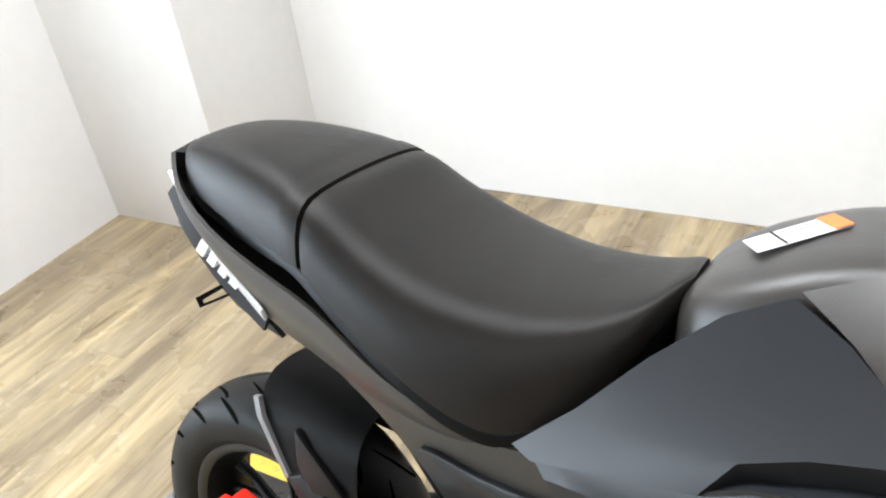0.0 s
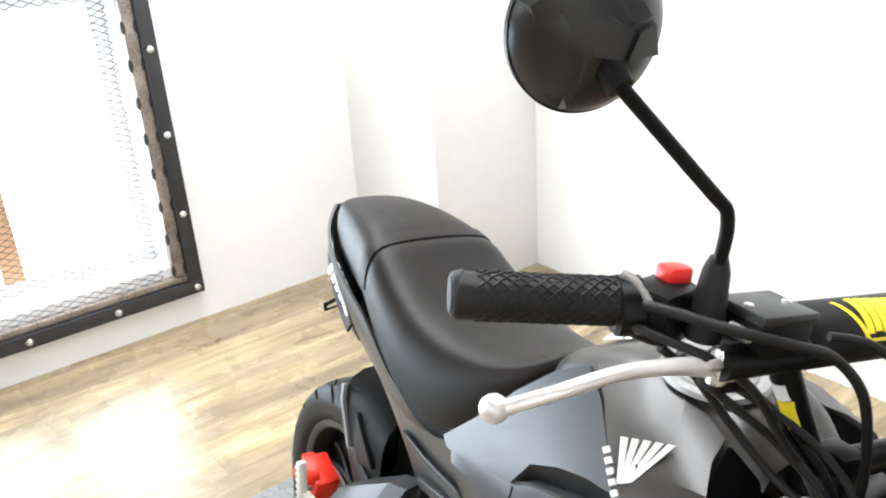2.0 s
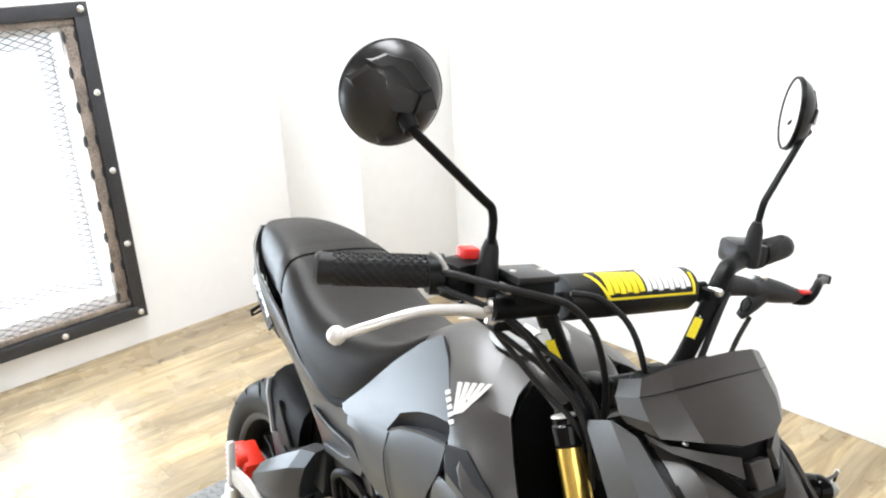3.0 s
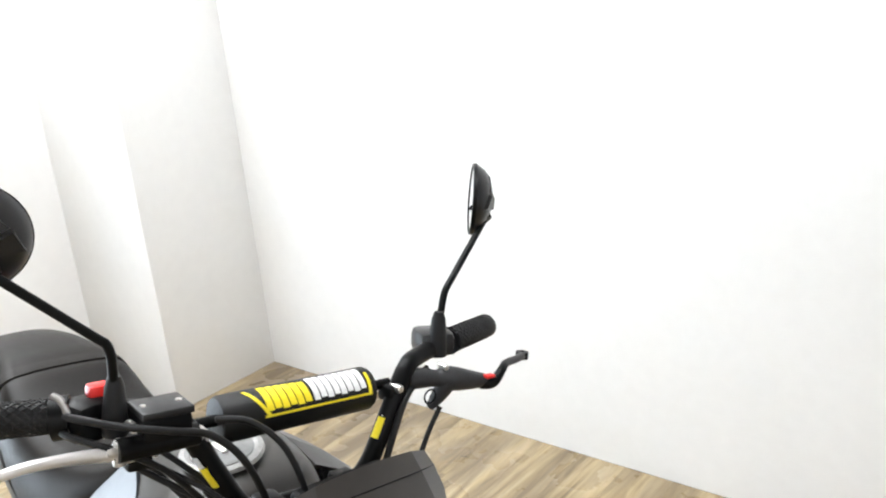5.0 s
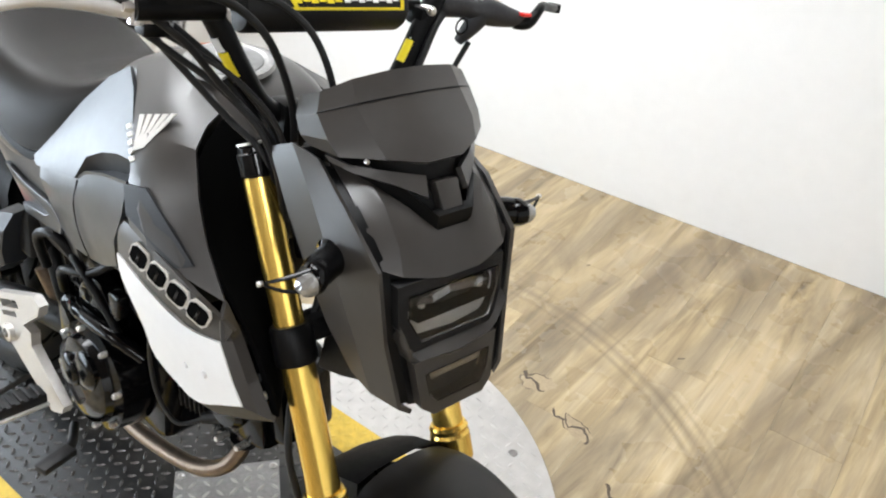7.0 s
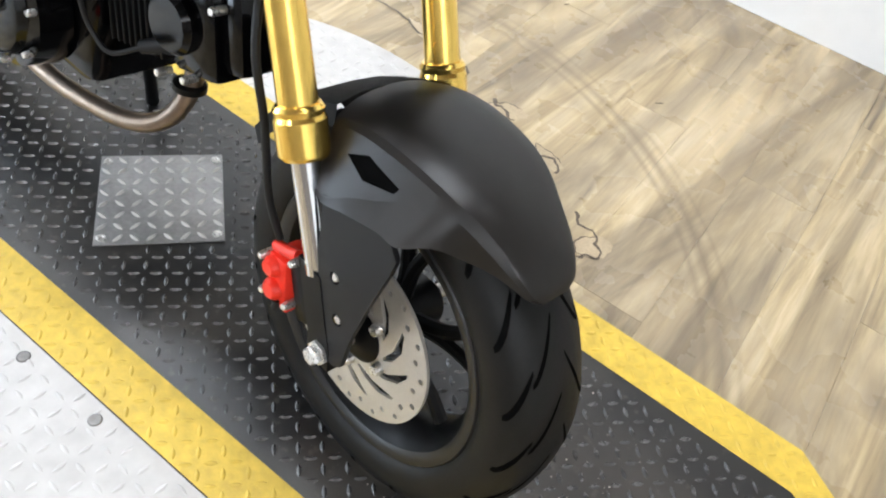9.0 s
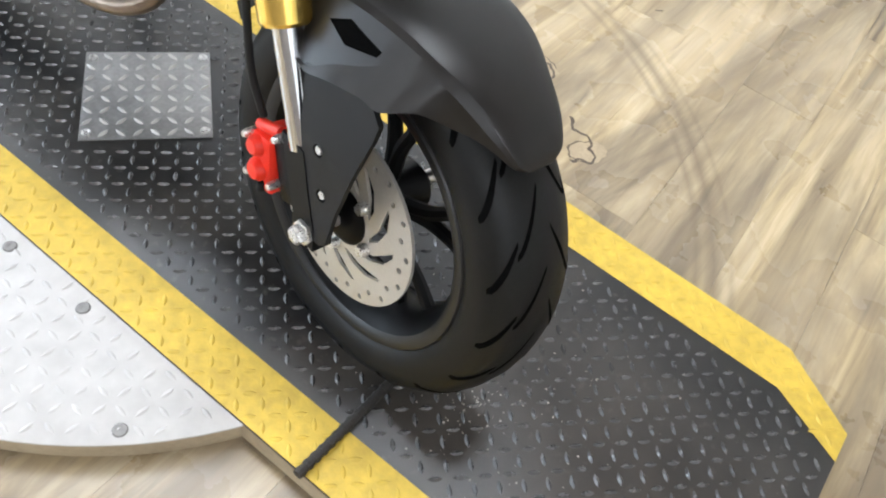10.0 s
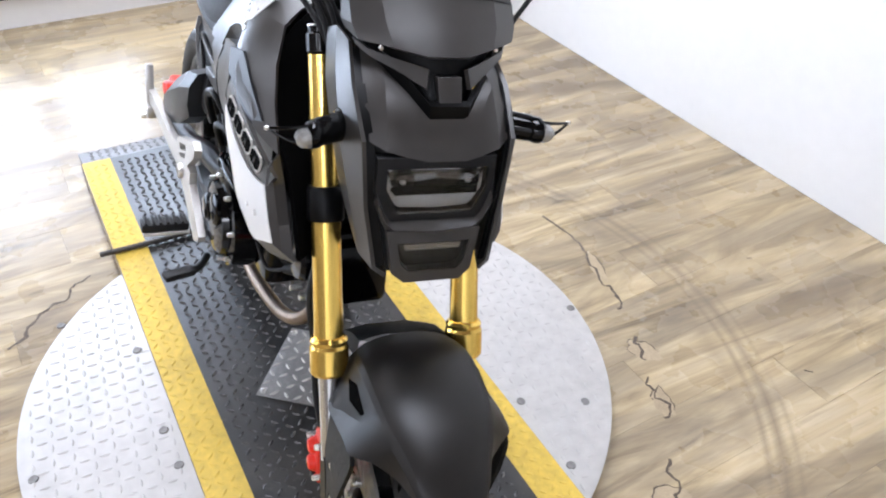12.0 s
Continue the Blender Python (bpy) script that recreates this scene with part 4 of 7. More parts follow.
# plain winged mark and warning label on the tank
for k in range(5):
    t = k / 4
    a, b = Vector((0.196 + 0.008 * t, -0.159 + 0.004 * t, 0.787 + 0.005 * t)), Vector((0.172 + 0.046 * t, -0.1355 + 0.01 * t, 0.816 + 0.015 * t))
    d = Vector((0.0037, 0.0008, 0.001))
    bike_part("wing_stripe", slab_bm([a - d * 0.8, a + d * 0.4, b + d, b - d], (0, -0.0012, 0.0006), 0.0), PALEMARK, "pale stripe of a plain wing mark")
    q = Vector((0.1585 + 0.0075 * k, -0.147 - 0.0035 * k, 0.8 - 0.0062 * k))
    bike_part("word_block", slab_bm([q, q + Vector((0.0045, -0.0016, -0.0035)), q + Vector((0.0105, 0.0002, 0.0015)), q + Vector((0.006, 0.0018, 0.005))], (0, -0.002, 0.001), 0.0), PALEMARK, "pale block of a plain mark")
def band_at(t, h, lift):
    """A place on the band: t along it, h across it."""
    return Vector((0.214 + 0.165 * t + 0.006 * h, -0.1862 + 0.0115 * t * t - lift, 0.6915 - 0.034 * t + 0.012 * h))


def band_block(t0, t1, grow, lift, cut):
    """A block of the plain mark with cut corners."""
    g, c = grow, cut
    ring = [(t0 - g + c, -1 - g * 18), (t1 + g - c, -1 - g * 18), (t1 + g, -0.6), (t1 + g, 0.6), (t1 + g - c, 1 + g * 18), (t0 - g + c, 1 + g * 18), (t0 - g, 0.6), (t0 - g, -0.6)]
    return slab_bm([band_at(t, h, lift) for t, h in ring], (0, 0.002, 0), 0.0)


for k in range(4):  # outlined blocks on the band
    t0, t1 = 0.1 + 0.205 * k, 0.275 + 0.205 * k
    bike_part("mark_outline", band_block(t0, t1, 0.012, 0.0, 0.03), PALEMARK, "pale outlined block of a plain mark")
    bike_part("mark_block", band_block(t0, t1, -0.004, 0.0012, 0.035), DEADBLACK, "black core of a plain mark")
    bike_part("mark_gap", band_block(t0 + 0.055, t1 - 0.045, -0.045, 0.0022, 0.0), PLASTIC, "charcoal gap inside a plain mark")
LABEL = pose(0.056, -0.004, 0.8485, 0, -20, 0) @ pose(0, 0, 0, 0, 0, 32)
label = bike_part("warning_label", box_bm(0.074, 0.038, 0.0012, 0.0004, (0, 0, 0.0006), 1), WHITE, "white warning label with an orange edge")
label.matrix_basis = LABEL
part("orange_edge", box_bm(0.014, 0.038, 0.0008, 0, (0.03, 0, 0.0016)), ORANGE, label, "orange edge of the label")
part("label_gap", box_bm(0.002, 0.038, 0.0008, 0, (-0.014, 0, 0.0016)), TRIM, label)
for k in range(4):
    part("text_bar", box_bm(0.026, 0.0012, 0.0006, 0, (0.005, 0.012 - 0.007 * k, 0.0015)), GREYHOSE, label)
bike_part("inner_body", loft_bm([[(x, y * w, z) for y, z in ((-1, lo), (-1, hi - 0.03), (-0.8, hi), (0.8, hi), (1, hi - 0.03), (1, lo))] for x, w, lo, hi in ((-0.3, 0.075, 0.56, 0.66), (-0.15, 0.1, 0.52, 0.64), (-0.03, 0.108, 0.54, 0.72), (0.08, 0.115, 0.56, 0.79), (0.16, 0.12, 0.57, 0.8), (0.23, 0.12, 0.58, 0.78))]), BLACK, "dark inner body behind the panels")
# ---- frame, engine, exhaust ----
bm = tube_bm([(0.30, 0, 0.72), (0.2, 0, 0.66), (0.05, 0, 0.56), (-0.1, 0, 0.47), (-0.14, 0, 0.33)], 0.03, 12, 4)
tube_bm([(0.27, 0, 0.82), (0.335, 0, 0.68)], 0.032, 16, 1, bm)
for s in (-1, 1):
    tube_bm([(0.1, s * 0.07, 0.66), (-0.15, s * 0.09, 0.6), (-0.4, s * 0.08, 0.66)], 0.014, 10, 4, bm)
    tube_bm([(-0.12, s * 0.09, 0.36), (-0.2, s * 0.09, 0.5), (-0.3, s * 0.085, 0.62)], 0.014, 10, 4, bm)
bike_part("frame", bm, BLACK, "black tubular steel frame")
bm = box_bm(0.3, 0.19, 0.15, 0.02, (-0.02, 0.01, 0.35))
engine = bike_part("engine", bm, GLOSSBLACK, "gloss black engine case with steel bolts")
bike_part("gearbox_top", box_bm(0.16, 0.16, 0.1, 0.02, (-0.06, 0.0, 0.46)), GLOSSBLACK, "", engine)
bike_part("intake_box", box_bm(0.18, 0.12, 0.16, 0.02, (0.08, 0.0, 0.53)), GLOSSBLACK, "", engine)
bm = lathe_bm([(0.0, -0.152), (0.05, -0.151), (0.066, -0.146), (0.07, -0.135), (0.086, -0.13), (0.09, -0.09)], 40, "y", (0.015, 0, 0.355))
bike_part("clutch_cover", bm, GLOSSBLACK, "round gloss black clutch cover", engine)
bike_part("oil_filter_cover", lathe_bm([(0.0, -0.158), (0.022, -0.157), (0.03, -0.152), (0.031, -0.14)], 28, "y", (0.035, 0, 0.385)), GLOSSBLACK, "", engine)
bike_part("upper_case", lathe_bm([(0.0, -0.118), (0.03, -0.117), (0.042, -0.11), (0.046, -0.09)], 28, "y", (-0.01, 0, 0.465)), GLOSSBLACK, "", engine)
bike_part("case_rib", tube_bm([(-0.07, -0.11, 0.43), (-0.02, -0.125, 0.445), (0.06, -0.122, 0.45), (0.11, -0.1, 0.43)], 0.011, 12, 4), GLOSSBLACK, "", engine)
bike_part("sensor_plug", box_bm(0.028, 0.02, 0.036, 0.005, (0.07, -0.115, 0.505)), GLOSSBLACK, "", engine)
bike_part("rear_case", box_bm(0.09, 0.13, 0.12, 0.03, (-0.115, -0.04, 0.36), 4), GLOSSBLACK, "", engine)
bike_part("cover_cap", lathe_bm([(0.0, -0.162), (0.02, -0.161), (0.026, -0.156), (0.028, -0.148)], 24, "y", (0.0, 0, 0.37)), GLOSSBLACK, "", engine)
for k in range(8):
    a = k * 0.785 + 0.2
    bike_part("cover_bolt", lathe_bm([(0, -0.142), (0.0036, -0.1415), (0.0046, -0.138), (0.0046, -0.125)], 10, "y", (0.015 + 0.08 * math.cos(a), 0, 0.355 + 0.08 * math.sin(a))), BOLTSTEEL, "bright steel bolt", engine)
tilt = Matrix.Rotation(radians(-12), 4, "Y")
for k in range(9):
    bike_part("cooling_fin", box_bm(0.0045, 0.135, 0.12, 0.002, (0.135 + 0.0115 * k, 0.0, 0.412 + 0.0028 * k), m=tilt), BLACK, "", engine)
bike_part("cylinder_block", box_bm(0.1, 0.1, 0.09, 0.006, (0.18, 0, 0.42), m=tilt), BLACK, "black cylinder", engine)
bm = box_bm(0.085, 0.12, 0.125, 0.015, (0.272, 0.0, 0.435), m=tilt)
box_bm(0.05, 0.09, 0.1, 0.012, (0.315, 0.0, 0.445), bm=bm, m=tilt)
lathe_bm([(0, -0.078), (0.03, -0.077), (0.036, -0.07), (0.036, -0.04)], 24, "y", (0.255, 0, 0.43), bm=bm)
bike_part("cylinder_head", bm, GLOSSBLACK, "gloss black cylinder head", engine)
for x, y, z in ((0.277, -0.066, 0.44), (0.285, -0.066, 0.375), (0.24, -0.066, 0.36), (0.31, -0.058, 0.47), (0.197, -0.12, 0.515), (0.09, -0.1, 0.55), (0.13, -0.09, 0.5), (0.05, -0.11, 0.47), (-0.03, -0.1, 0.48), (0.17, -0.09, 0.47)):
    bike_part("head_bolt", lathe_bm([(0, -0.008), (0.0042, -0.0075), (0.0052, -0.004), (0.0052, 0.012)], 10, "y", (x, y, z)), BOLTSTEEL, "bright steel bolt", engine)
for pts, r in (([(0.02, -0.06, 0.6), (0.06, -0.09, 0.52), (0.12, -0.1, 0.5)], 0.012), ([(-0.08, -0.1, 0.5), (-0.03, -0.125, 0.53), (0.03, -0.12, 0.49), (0.08, -0.115, 0.44)], 0.007), ([(-0.1, -0.11, 0.44), (-0.06, -0.13, 0.5), (0.0, -0.12, 0.52), (0.05, -0.1, 0.56)], 0.008), ([(-0.13, -0.12, 0.47), (-0.12, -0.135, 0.53), (-0.07, -0.13, 0.55), (-0.04, -0.11, 0.5), (-0.03, -0.1, 0.43)], 0.009)):
    bike_part("engine_hose", tube_bm(pts, r * 0.85, 10, 5), BLACK, "black rubber engine hose")
bike_part("spark_lead", tube_bm([(0.2, -0.135, 0.56), (0.17, -0.13, 0.5), (0.15, -0.11, 0.41), (0.165, -0.1, 0.37), (0.185, -0.092, 0.36), (0.215, -0.07, 0.38), (0.23, -0.06, 0.388)], 0.0032, 8, 5), RUBBERHOSE, "black spark plug lead")
bike_part("spark_cap", tube_bm([(0.212, -0.075, 0.379), (0.24, -0.055, 0.392)], [0.008, 0.011], 12, 2), RUBBERHOSE)
exhaust = bike_part("exhaust_pipe", tube_bm([(0.236, -0.012, 0.355), (0.232, -0.02, 0.31), (0.216, -0.035, 0.272), (0.178, -0.05, 0.247), (0.11, -0.06, 0.232), (0.0, -0.068, 0.226), (-0.13, -0.06, 0.24), (-0.2, -0.06, 0.3), (-0.24, -0.08, 0.4)], 0.0125, 16, 6), HEATSTEEL, "heat-tinted steel exhaust header")
bike_part("exhaust_flange", lathe_bm([(0.0125, -0.005), (0.021, -0.004), (0.021, 0.004), (0.0125, 0.005)], 20, "z", (0.233, -0.018, 0.325), True), BLACK, "", exhaust)
bm = loft_bm([[(x + 0.35 * v * h, y0 + u * w, z + v * h) for u, v in ((-0.75, -1), (-1, -0.45), (-1, 0.35), (-0.55, 0.9), (0.3, 1), (0.9, 0.6), (0.9, -0.6), (0.4, -1))] for x, y0, z, w, h in ((-0.392, -0.135, 0.385, 0.016, 0.025), (-0.372, -0.138, 0.396, 0.03, 0.045), (-0.31, -0.137, 0.428, 0.035, 0.062), (-0.24, -0.13, 0.468, 0.035, 0.07), (-0.2, -0.125, 0.49, 0.028, 0.055))])
bike_part("muffler_shield", bm, PAINT, "satin grey faceted muffler heat shield", smooth=18)
bike_part("muffler_end", box_bm(0.04, 0.045, 0.08, 0.008, (-0.19, -0.105, 0.5)), TRIM)
# ---- rear wheel, swing arm, foot controls ----
TYRE = [(0.1675, 0.045), (0.1735, 0.05), (0.182, 0.0545), (0.2, 0.056), (0.213, 0.0535), (0.2225, 0.046), (0.2295, 0.036), (0.2345, 0.02), (0.2365, 0.0)]


def tyre_bm(c, grow_r, grow_w):
    prof = [(r + grow_r * (r - 0.158) / 0.0785, -w * grow_w) for r, w in TYRE] + [(r + grow_r * (r - 0.158) / 0.0785, w * grow_w) for r, w in TYRE[-2::-1]]
    return lathe_bm(prof, 96, "y", c, True)


def groove_bm(c, grow_r, grow_w, count, spread):
    """Tread grooves: flat slanting strips on the running surface, black for the shade in each groove."""
    bm = bmesh.new()
    full = [(r, -w) for r, w in TYRE[3:]] + [(r, w) for r, w in TYRE[-2:2:-1]]
    full = [(r + grow_r * (r - 0.158) / 0.0785 + 0.0005, w * grow_w * 1.008) for r, w in full]

    def at(u):
        u = max(0.0, min(1.0, u)) * (len(full) - 1)
        i = min(int(u), len(full) - 2)
        return [a + (b - a) * (u - i) for a, b in zip(full[i], full[i + 1])]

    for k in range(count):
        for u0, u1, da, wid, off in ((0.05, 0.31, 0.2, 0.0135, 0.0), (0.95, 0.69, 0.2, 0.0135, 0.5), (0.3, 0.48, 0.24, 0.011, 0.45), (0.7, 0.52, 0.24, 0.011, 0.95)):
            a0 = 2 * math.pi * (k + off) / count
            left, right = [], []
            for i in range(7):
                t = i / 6
                r, y = at(u0 + (u1 - u0) * t)
                a = a0 + spread * da * (t ** 1.4)
                half = wid * math.sin(math.pi * (0.08 + 0.86 * t)) ** 0.5 * 0.5 / 0.236
                for lst, sgn in ((left, -1), (right, 1)):
                    lst.append(bm.verts.new((c[0] + r * math.cos(a + sgn * half), c[1] + y, c[2] + r * math.sin(a + sgn * half))))
            for i in range(6):
                bm.faces.new((left[i], left[i + 1], right[i + 1], right[i]))
    return bm


def wheel_set(c, grow_r, grow_w, place, parent_m, spokes, prefix):
    wheel = place(prefix, lathe_bm([(0.1575, -0.0465), (0.1655, -0.0475), (0.167, -0.043), (0.158, -0.036), (0.148, -0.026), (0.1435, 0.0), (0.148, 0.026), (0.158, 0.036), (0.167, 0.043), (0.1655, 0.0475), (0.1575, 0.0465), (0.15, 0.036), (0.139, 0.02), (0.1375, 0.0), (0.139, -0.02), (0.15, -0.036)], 96, "y", c, True), RIMPAINT, "dark cast alloy wheel")
    part("tyre", tyre_bm(c, grow_r, grow_w), RUBBER, wheel, "black road tyre with slanting grooves")
    part("tread", groove_bm(c, grow_r, grow_w, 18, 1.1), DEADBLACK, wheel)["kind"] = "stuff"
    for sd in (-1, 1):
        part("rim_lip", lathe_bm([(0.1535, sd * 0.0445), (0.1605, sd * 0.0495), (0.1685, sd * 0.0495), (0.171, sd * 0.0465), (0.164, sd * 0.0455), (0.157, sd * 0.0415)], 96, "y", c, True), RIMLIP, wheel, "worn grey rim edge")
    part("hub", lathe_bm([(0.0, -0.05), (0.022, -0.05), (0.03, -0.042), (0.03, 0.042), (0.022, 0.05), (0, 0.05)], 32, "y", c), BLACK, wheel)
    for k in range(spokes):
        a = 2 * math.pi * k / spokes + 0.35
        bm = bmesh.new()
        for d in (-0.2, 0.2):
            pts = [(c[0] + r * math.cos(a + d * f), c[1] + y, c[2] + r * math.sin(a + d * f)) for r, f, y in ((0.026, 0, 0), (0.07, 0.35, 0.002), (0.105, 0.8, 0.004), (0.143, 1.0, 0.0))]
            tube_bm(pts, [0.011, 0.009, 0.008, 0.0095], 8, 3, bm)
        part("spoke", bm, RIMPAINT, wheel)
    return wheel


def brake_disc_bm(c, y, r, inner):
    holes = []
    for k in range(30):
        rr = r - 0.0085 if k % 2 else r - 0.0165
        a = 2 * math.pi * k / 30
        holes.append(ring2(0.0036, 10, (rr * math.cos(a), rr * math.sin(a))))
    for k in range(10):
        a = 2 * math.pi * k / 10
        slot = []
        for t, w in ((0, -0.5), (0.35, -1.1), (0.75, -1.3), (1, -0.5), (1, 0.5), (0.75, 1.3), (0.35, 1.1), (0, 0.5)):
            rr = inner + 0.012 + (r - 0.034 - inner - 0.006) * t
            aa = a + 0.75 * t + w * 0.0062 / rr
            slot.append((rr * math.cos(aa), rr * math.sin(aa)))
        holes.append(slot)
    return plate_bm(ring2(r, 80), [ring2(inner, 32)] + holes, (0, 0.004, 0), lambda u, v: (c[0] + u, y, c[2] + v))


RC = (-0.545, 0.0, 0.245)
rear_wheel = wheel_set(RC, 0.006, 1.08, bike_part, None, 5, "rear_wheel")
part("brake_disc", brake_disc_bm(RC, -0.07, 0.095, 0.03), STEEL, rear_wheel, "drilled steel brake disc")
part("axle_nut", lathe_bm([(0.0, -0.128), (0.012, -0.127), (0.014, -0.12), (0.014, -0.05)], 6, "y", RC), BOLTSTEEL, rear_wheel)
bm = bmesh.new()
for s in (-1, 1):
    tube_bm([(-0.13, s * 0.075, 0.34), (-0.3, s * 0.092, 0.31), (-0.42, s * 0.1, 0.275), (-0.58, s * 0.104, 0.245)], [0.024, 0.022, 0.02, 0.018], 10, 4, bm)
tube_bm([(-0.2, -0.085, 0.33), (-0.2, 0.085, 0.33)], 0.02, 10, 1, bm)
bike_part("swing_arm", bm, BLACK, "black tubular swing arm")
caliper = bike_part("rear_caliper", box_bm(0.072, 0.05, 0.055, 0.008, (-0.545, -0.098, 0.328), m=Matrix.Rotation(radians(20), 4, "Y")), RED, "bright red rear brake caliper")
for x, z in ((-0.565, 0.35), (-0.53, 0.365)):
    part("piston_boss", lathe_bm([(0, -0.014), (0.013, -0.013), (0.017, -0.008), (0.018, 0.01)], 20, "y", (x, -0.122, z - 0.017)), RED, caliper)
part("mount_lug", box_bm(0.016, 0.026, 0.022, 0.005, (-0.583, -0.103, 0.345)), RED, caliper)
part("caliper_bolt", lathe_bm([(0, -0.012), (0.005, -0.011), (0.006, 0.0)], 8, "y", (-0.52, -0.124, 0.328)), BOLTSTEEL, caliper)
# mudguard over the rear wheel
arch = []
for x, w, lo, hi in ((-0.53, 0.074, 0.0, 0.0), (-0.475, 0.077, 0, 0), (-0.42, 0.079, 0, 0), (-0.36, 0.079, 0, 0)):
    t = (x + 0.53) / 0.17
    z_top = 0.545 - 0.012 * t
    bend = lambda z: (x + (0.055 if t < 0.01 else 0.03 * (1 - t)) * (z_top - z) / 0.12, z)
    prof = []
    for y, dz in ((-w, 0.125), (-w, 0.08), (-w * 0.97, 0.05), (-w * 0.88, 0.027), (-w * 0.7, 0.011), (-w * 0.4, 0.002), (0, 0), (w * 0.4, 0.002), (w * 0.7, 0.011), (w * 0.88, 0.027), (w * 0.97, 0.05), (w, 0.08), (w, 0.125)):
        xx, zz = bend(z_top - dz)
        prof.append((xx, y, zz))
    arch.append(prof)
bm = loft_bm(arch, False, False)
bmesh.ops.solidify(bm, geom=bm.faces[:], thickness=0.003)
hug = bike_part("rear_mudguard", bm, TRIM, "black rear mudguard with raised triangular fins", smooth=45)
part("edge_strip", loft_bm([[(x - 0.004, y - 0.002, z), (x + 0.007, y - 0.0035, z + 0.003), (x + 0.007, y + 0.004, z + 0.003), (x - 0.004, y + 0.004, z)] for x, y, z in ((-0.478, -0.0765, 0.421), (-0.5, -0.0765, 0.47), (-0.516, -0.075, 0.5), (-0.526, -0.068, 0.522))]), GREYHOSE, hug, "pale grey edge of the mudguard", smooth=30)
part("side_fin", slab_bm([(-0.455, -0.079, 0.505), (-0.445, -0.083, 0.5), (-0.375, -0.088, 0.44), (-0.425, -0.088, 0.425), (-0.452, -0.084, 0.455)], (0, 0.012, 0), 0.003), TRIM, hug, "raised triangular fin")
part("side_plate", slab_bm([(-0.478, -0.081, 0.425), (-0.45, -0.082, 0.44), (-0.385, -0.084, 0.41), (-0.33, -0.084, 0.42), (-0.33, -0.082, 0.36), (-0.44, -0.082, 0.37)], (0, 0.01, 0), 0.003), TRIM, hug)
# foot rests
peg = bike_part("rider_footrest", box_bm(0.03, 0.082, 0.017, 0.004, (-0.035, -0.222, 0.316)), RUBBERHOSE, "black rubber rider footrest")
part("footrest_tray", box_bm(0.036, 0.08, 0.006, 0.002, (-0.035, -0.22, 0.3055)), ALLOY, peg)
for k in range(6):
    part("rubber_rib", box_bm(0.03, 0.006, 0.004, 0.001, (-0.035, -0.255 + 0.0125 * k, 0.3265)), RUBBERHOSE, peg)
hanger = [(-0.425, 0.4), (-0.375, 0.4), (-0.27, 0.378), (-0.215, 0.385), (-0.205, 0.402), (-0.075, 0.46), (-0.055, 0.452), (-0.062, 0.432), (-0.115, 0.388), (-0.09, 0.386), (-0.092, 0.362), (0.0, 0.305), (-0.008, 0.288), (-0.04, 0.272), (-0.075, 0.288), (-0.15, 0.322), (-0.19, 0.338), (-0.27, 0.348), (-0.37, 0.37), (-0.43, 0.375)]
hang = bike_part("footrest_hanger", plate_bm(hanger, [ring2(0.014, 16, (-0.16, 0.352)), [(-0.192, 0.396), (-0.135, 0.421), (-0.126, 0.411), (-0.187, 0.384)], [(-0.19, 0.376), (-0.14, 0.399), (-0.135, 0.391), (-0.186, 0.369)]], (0, 0.014, 0), lambda u, v: (u, -0.165 - 0.02 * max(0, -u - 0.2) / 0.2 - 0.004, v)), ALLOY, "cast silver footrest hanger", smooth=25)
part("pivot_bush", lathe_bm([(0.008, -0.012), (0.015, -0.011), (0.016, 0.01), (0.008, 0.01)], 20, "y", (-0.16, -0.166, 0.352), True), STEEL, hang)
bm = tube_bm([(-0.01, -0.15, 0.255), (0.03, -0.175, 0.258), (0.06, -0.205, 0.278)], 0.0075, 10, 4)
pedal = bike_part("brake_pedal", bm, BLACK, "black rear brake pedal")
part("pedal_pad", box_bm(0.022, 0.055, 0.012, 0.003, (0.068, -0.215, 0.28), m=Matrix.Rotation(radians(15), 4, "Z")), RUBBERHOSE, pedal)
ppeg = bike_part("passenger_footrest", box_bm(0.013, 0.015, 0.1, 0.003, (-0.423, -0.187, 0.402), m=Matrix.Rotation(radians(-8), 4, "Y")), ALLOY, "folded silver passenger footrest")
for k in range(8):
    part("tooth", box_bm(0.0145, 0.0165, 0.004, 0.001, (-0.4185 - 0.0016 * k, -0.187, 0.366 + 0.0105 * k)), ALLOY, ppeg)
part("hinge", box_bm(0.03, 0.026, 0.026, 0.004, (-0.416, -0.184, 0.352)), STEEL, ppeg)
part("hinge_bolt", lathe_bm([(0, -0.01), (0.007, -0.009), (0.008, 0.0)], 10, "y", (-0.414, -0.197, 0.342)), BOLTSTEEL, ppeg)
stand = bike_part("side_stand", tube_bm([(-0.06, 0.1, 0.29), (-0.09, 0.16, 0.14), (-0.12, 0.2, 0.0)], 0.011, 10, 3), BLACK, "black side stand leaned on by the motorcycle")
part("foot", box_bm(0.05, 0.03, 0.008, 0.003, (-0.12, 0.205, -0.026)), BLACK, stand)

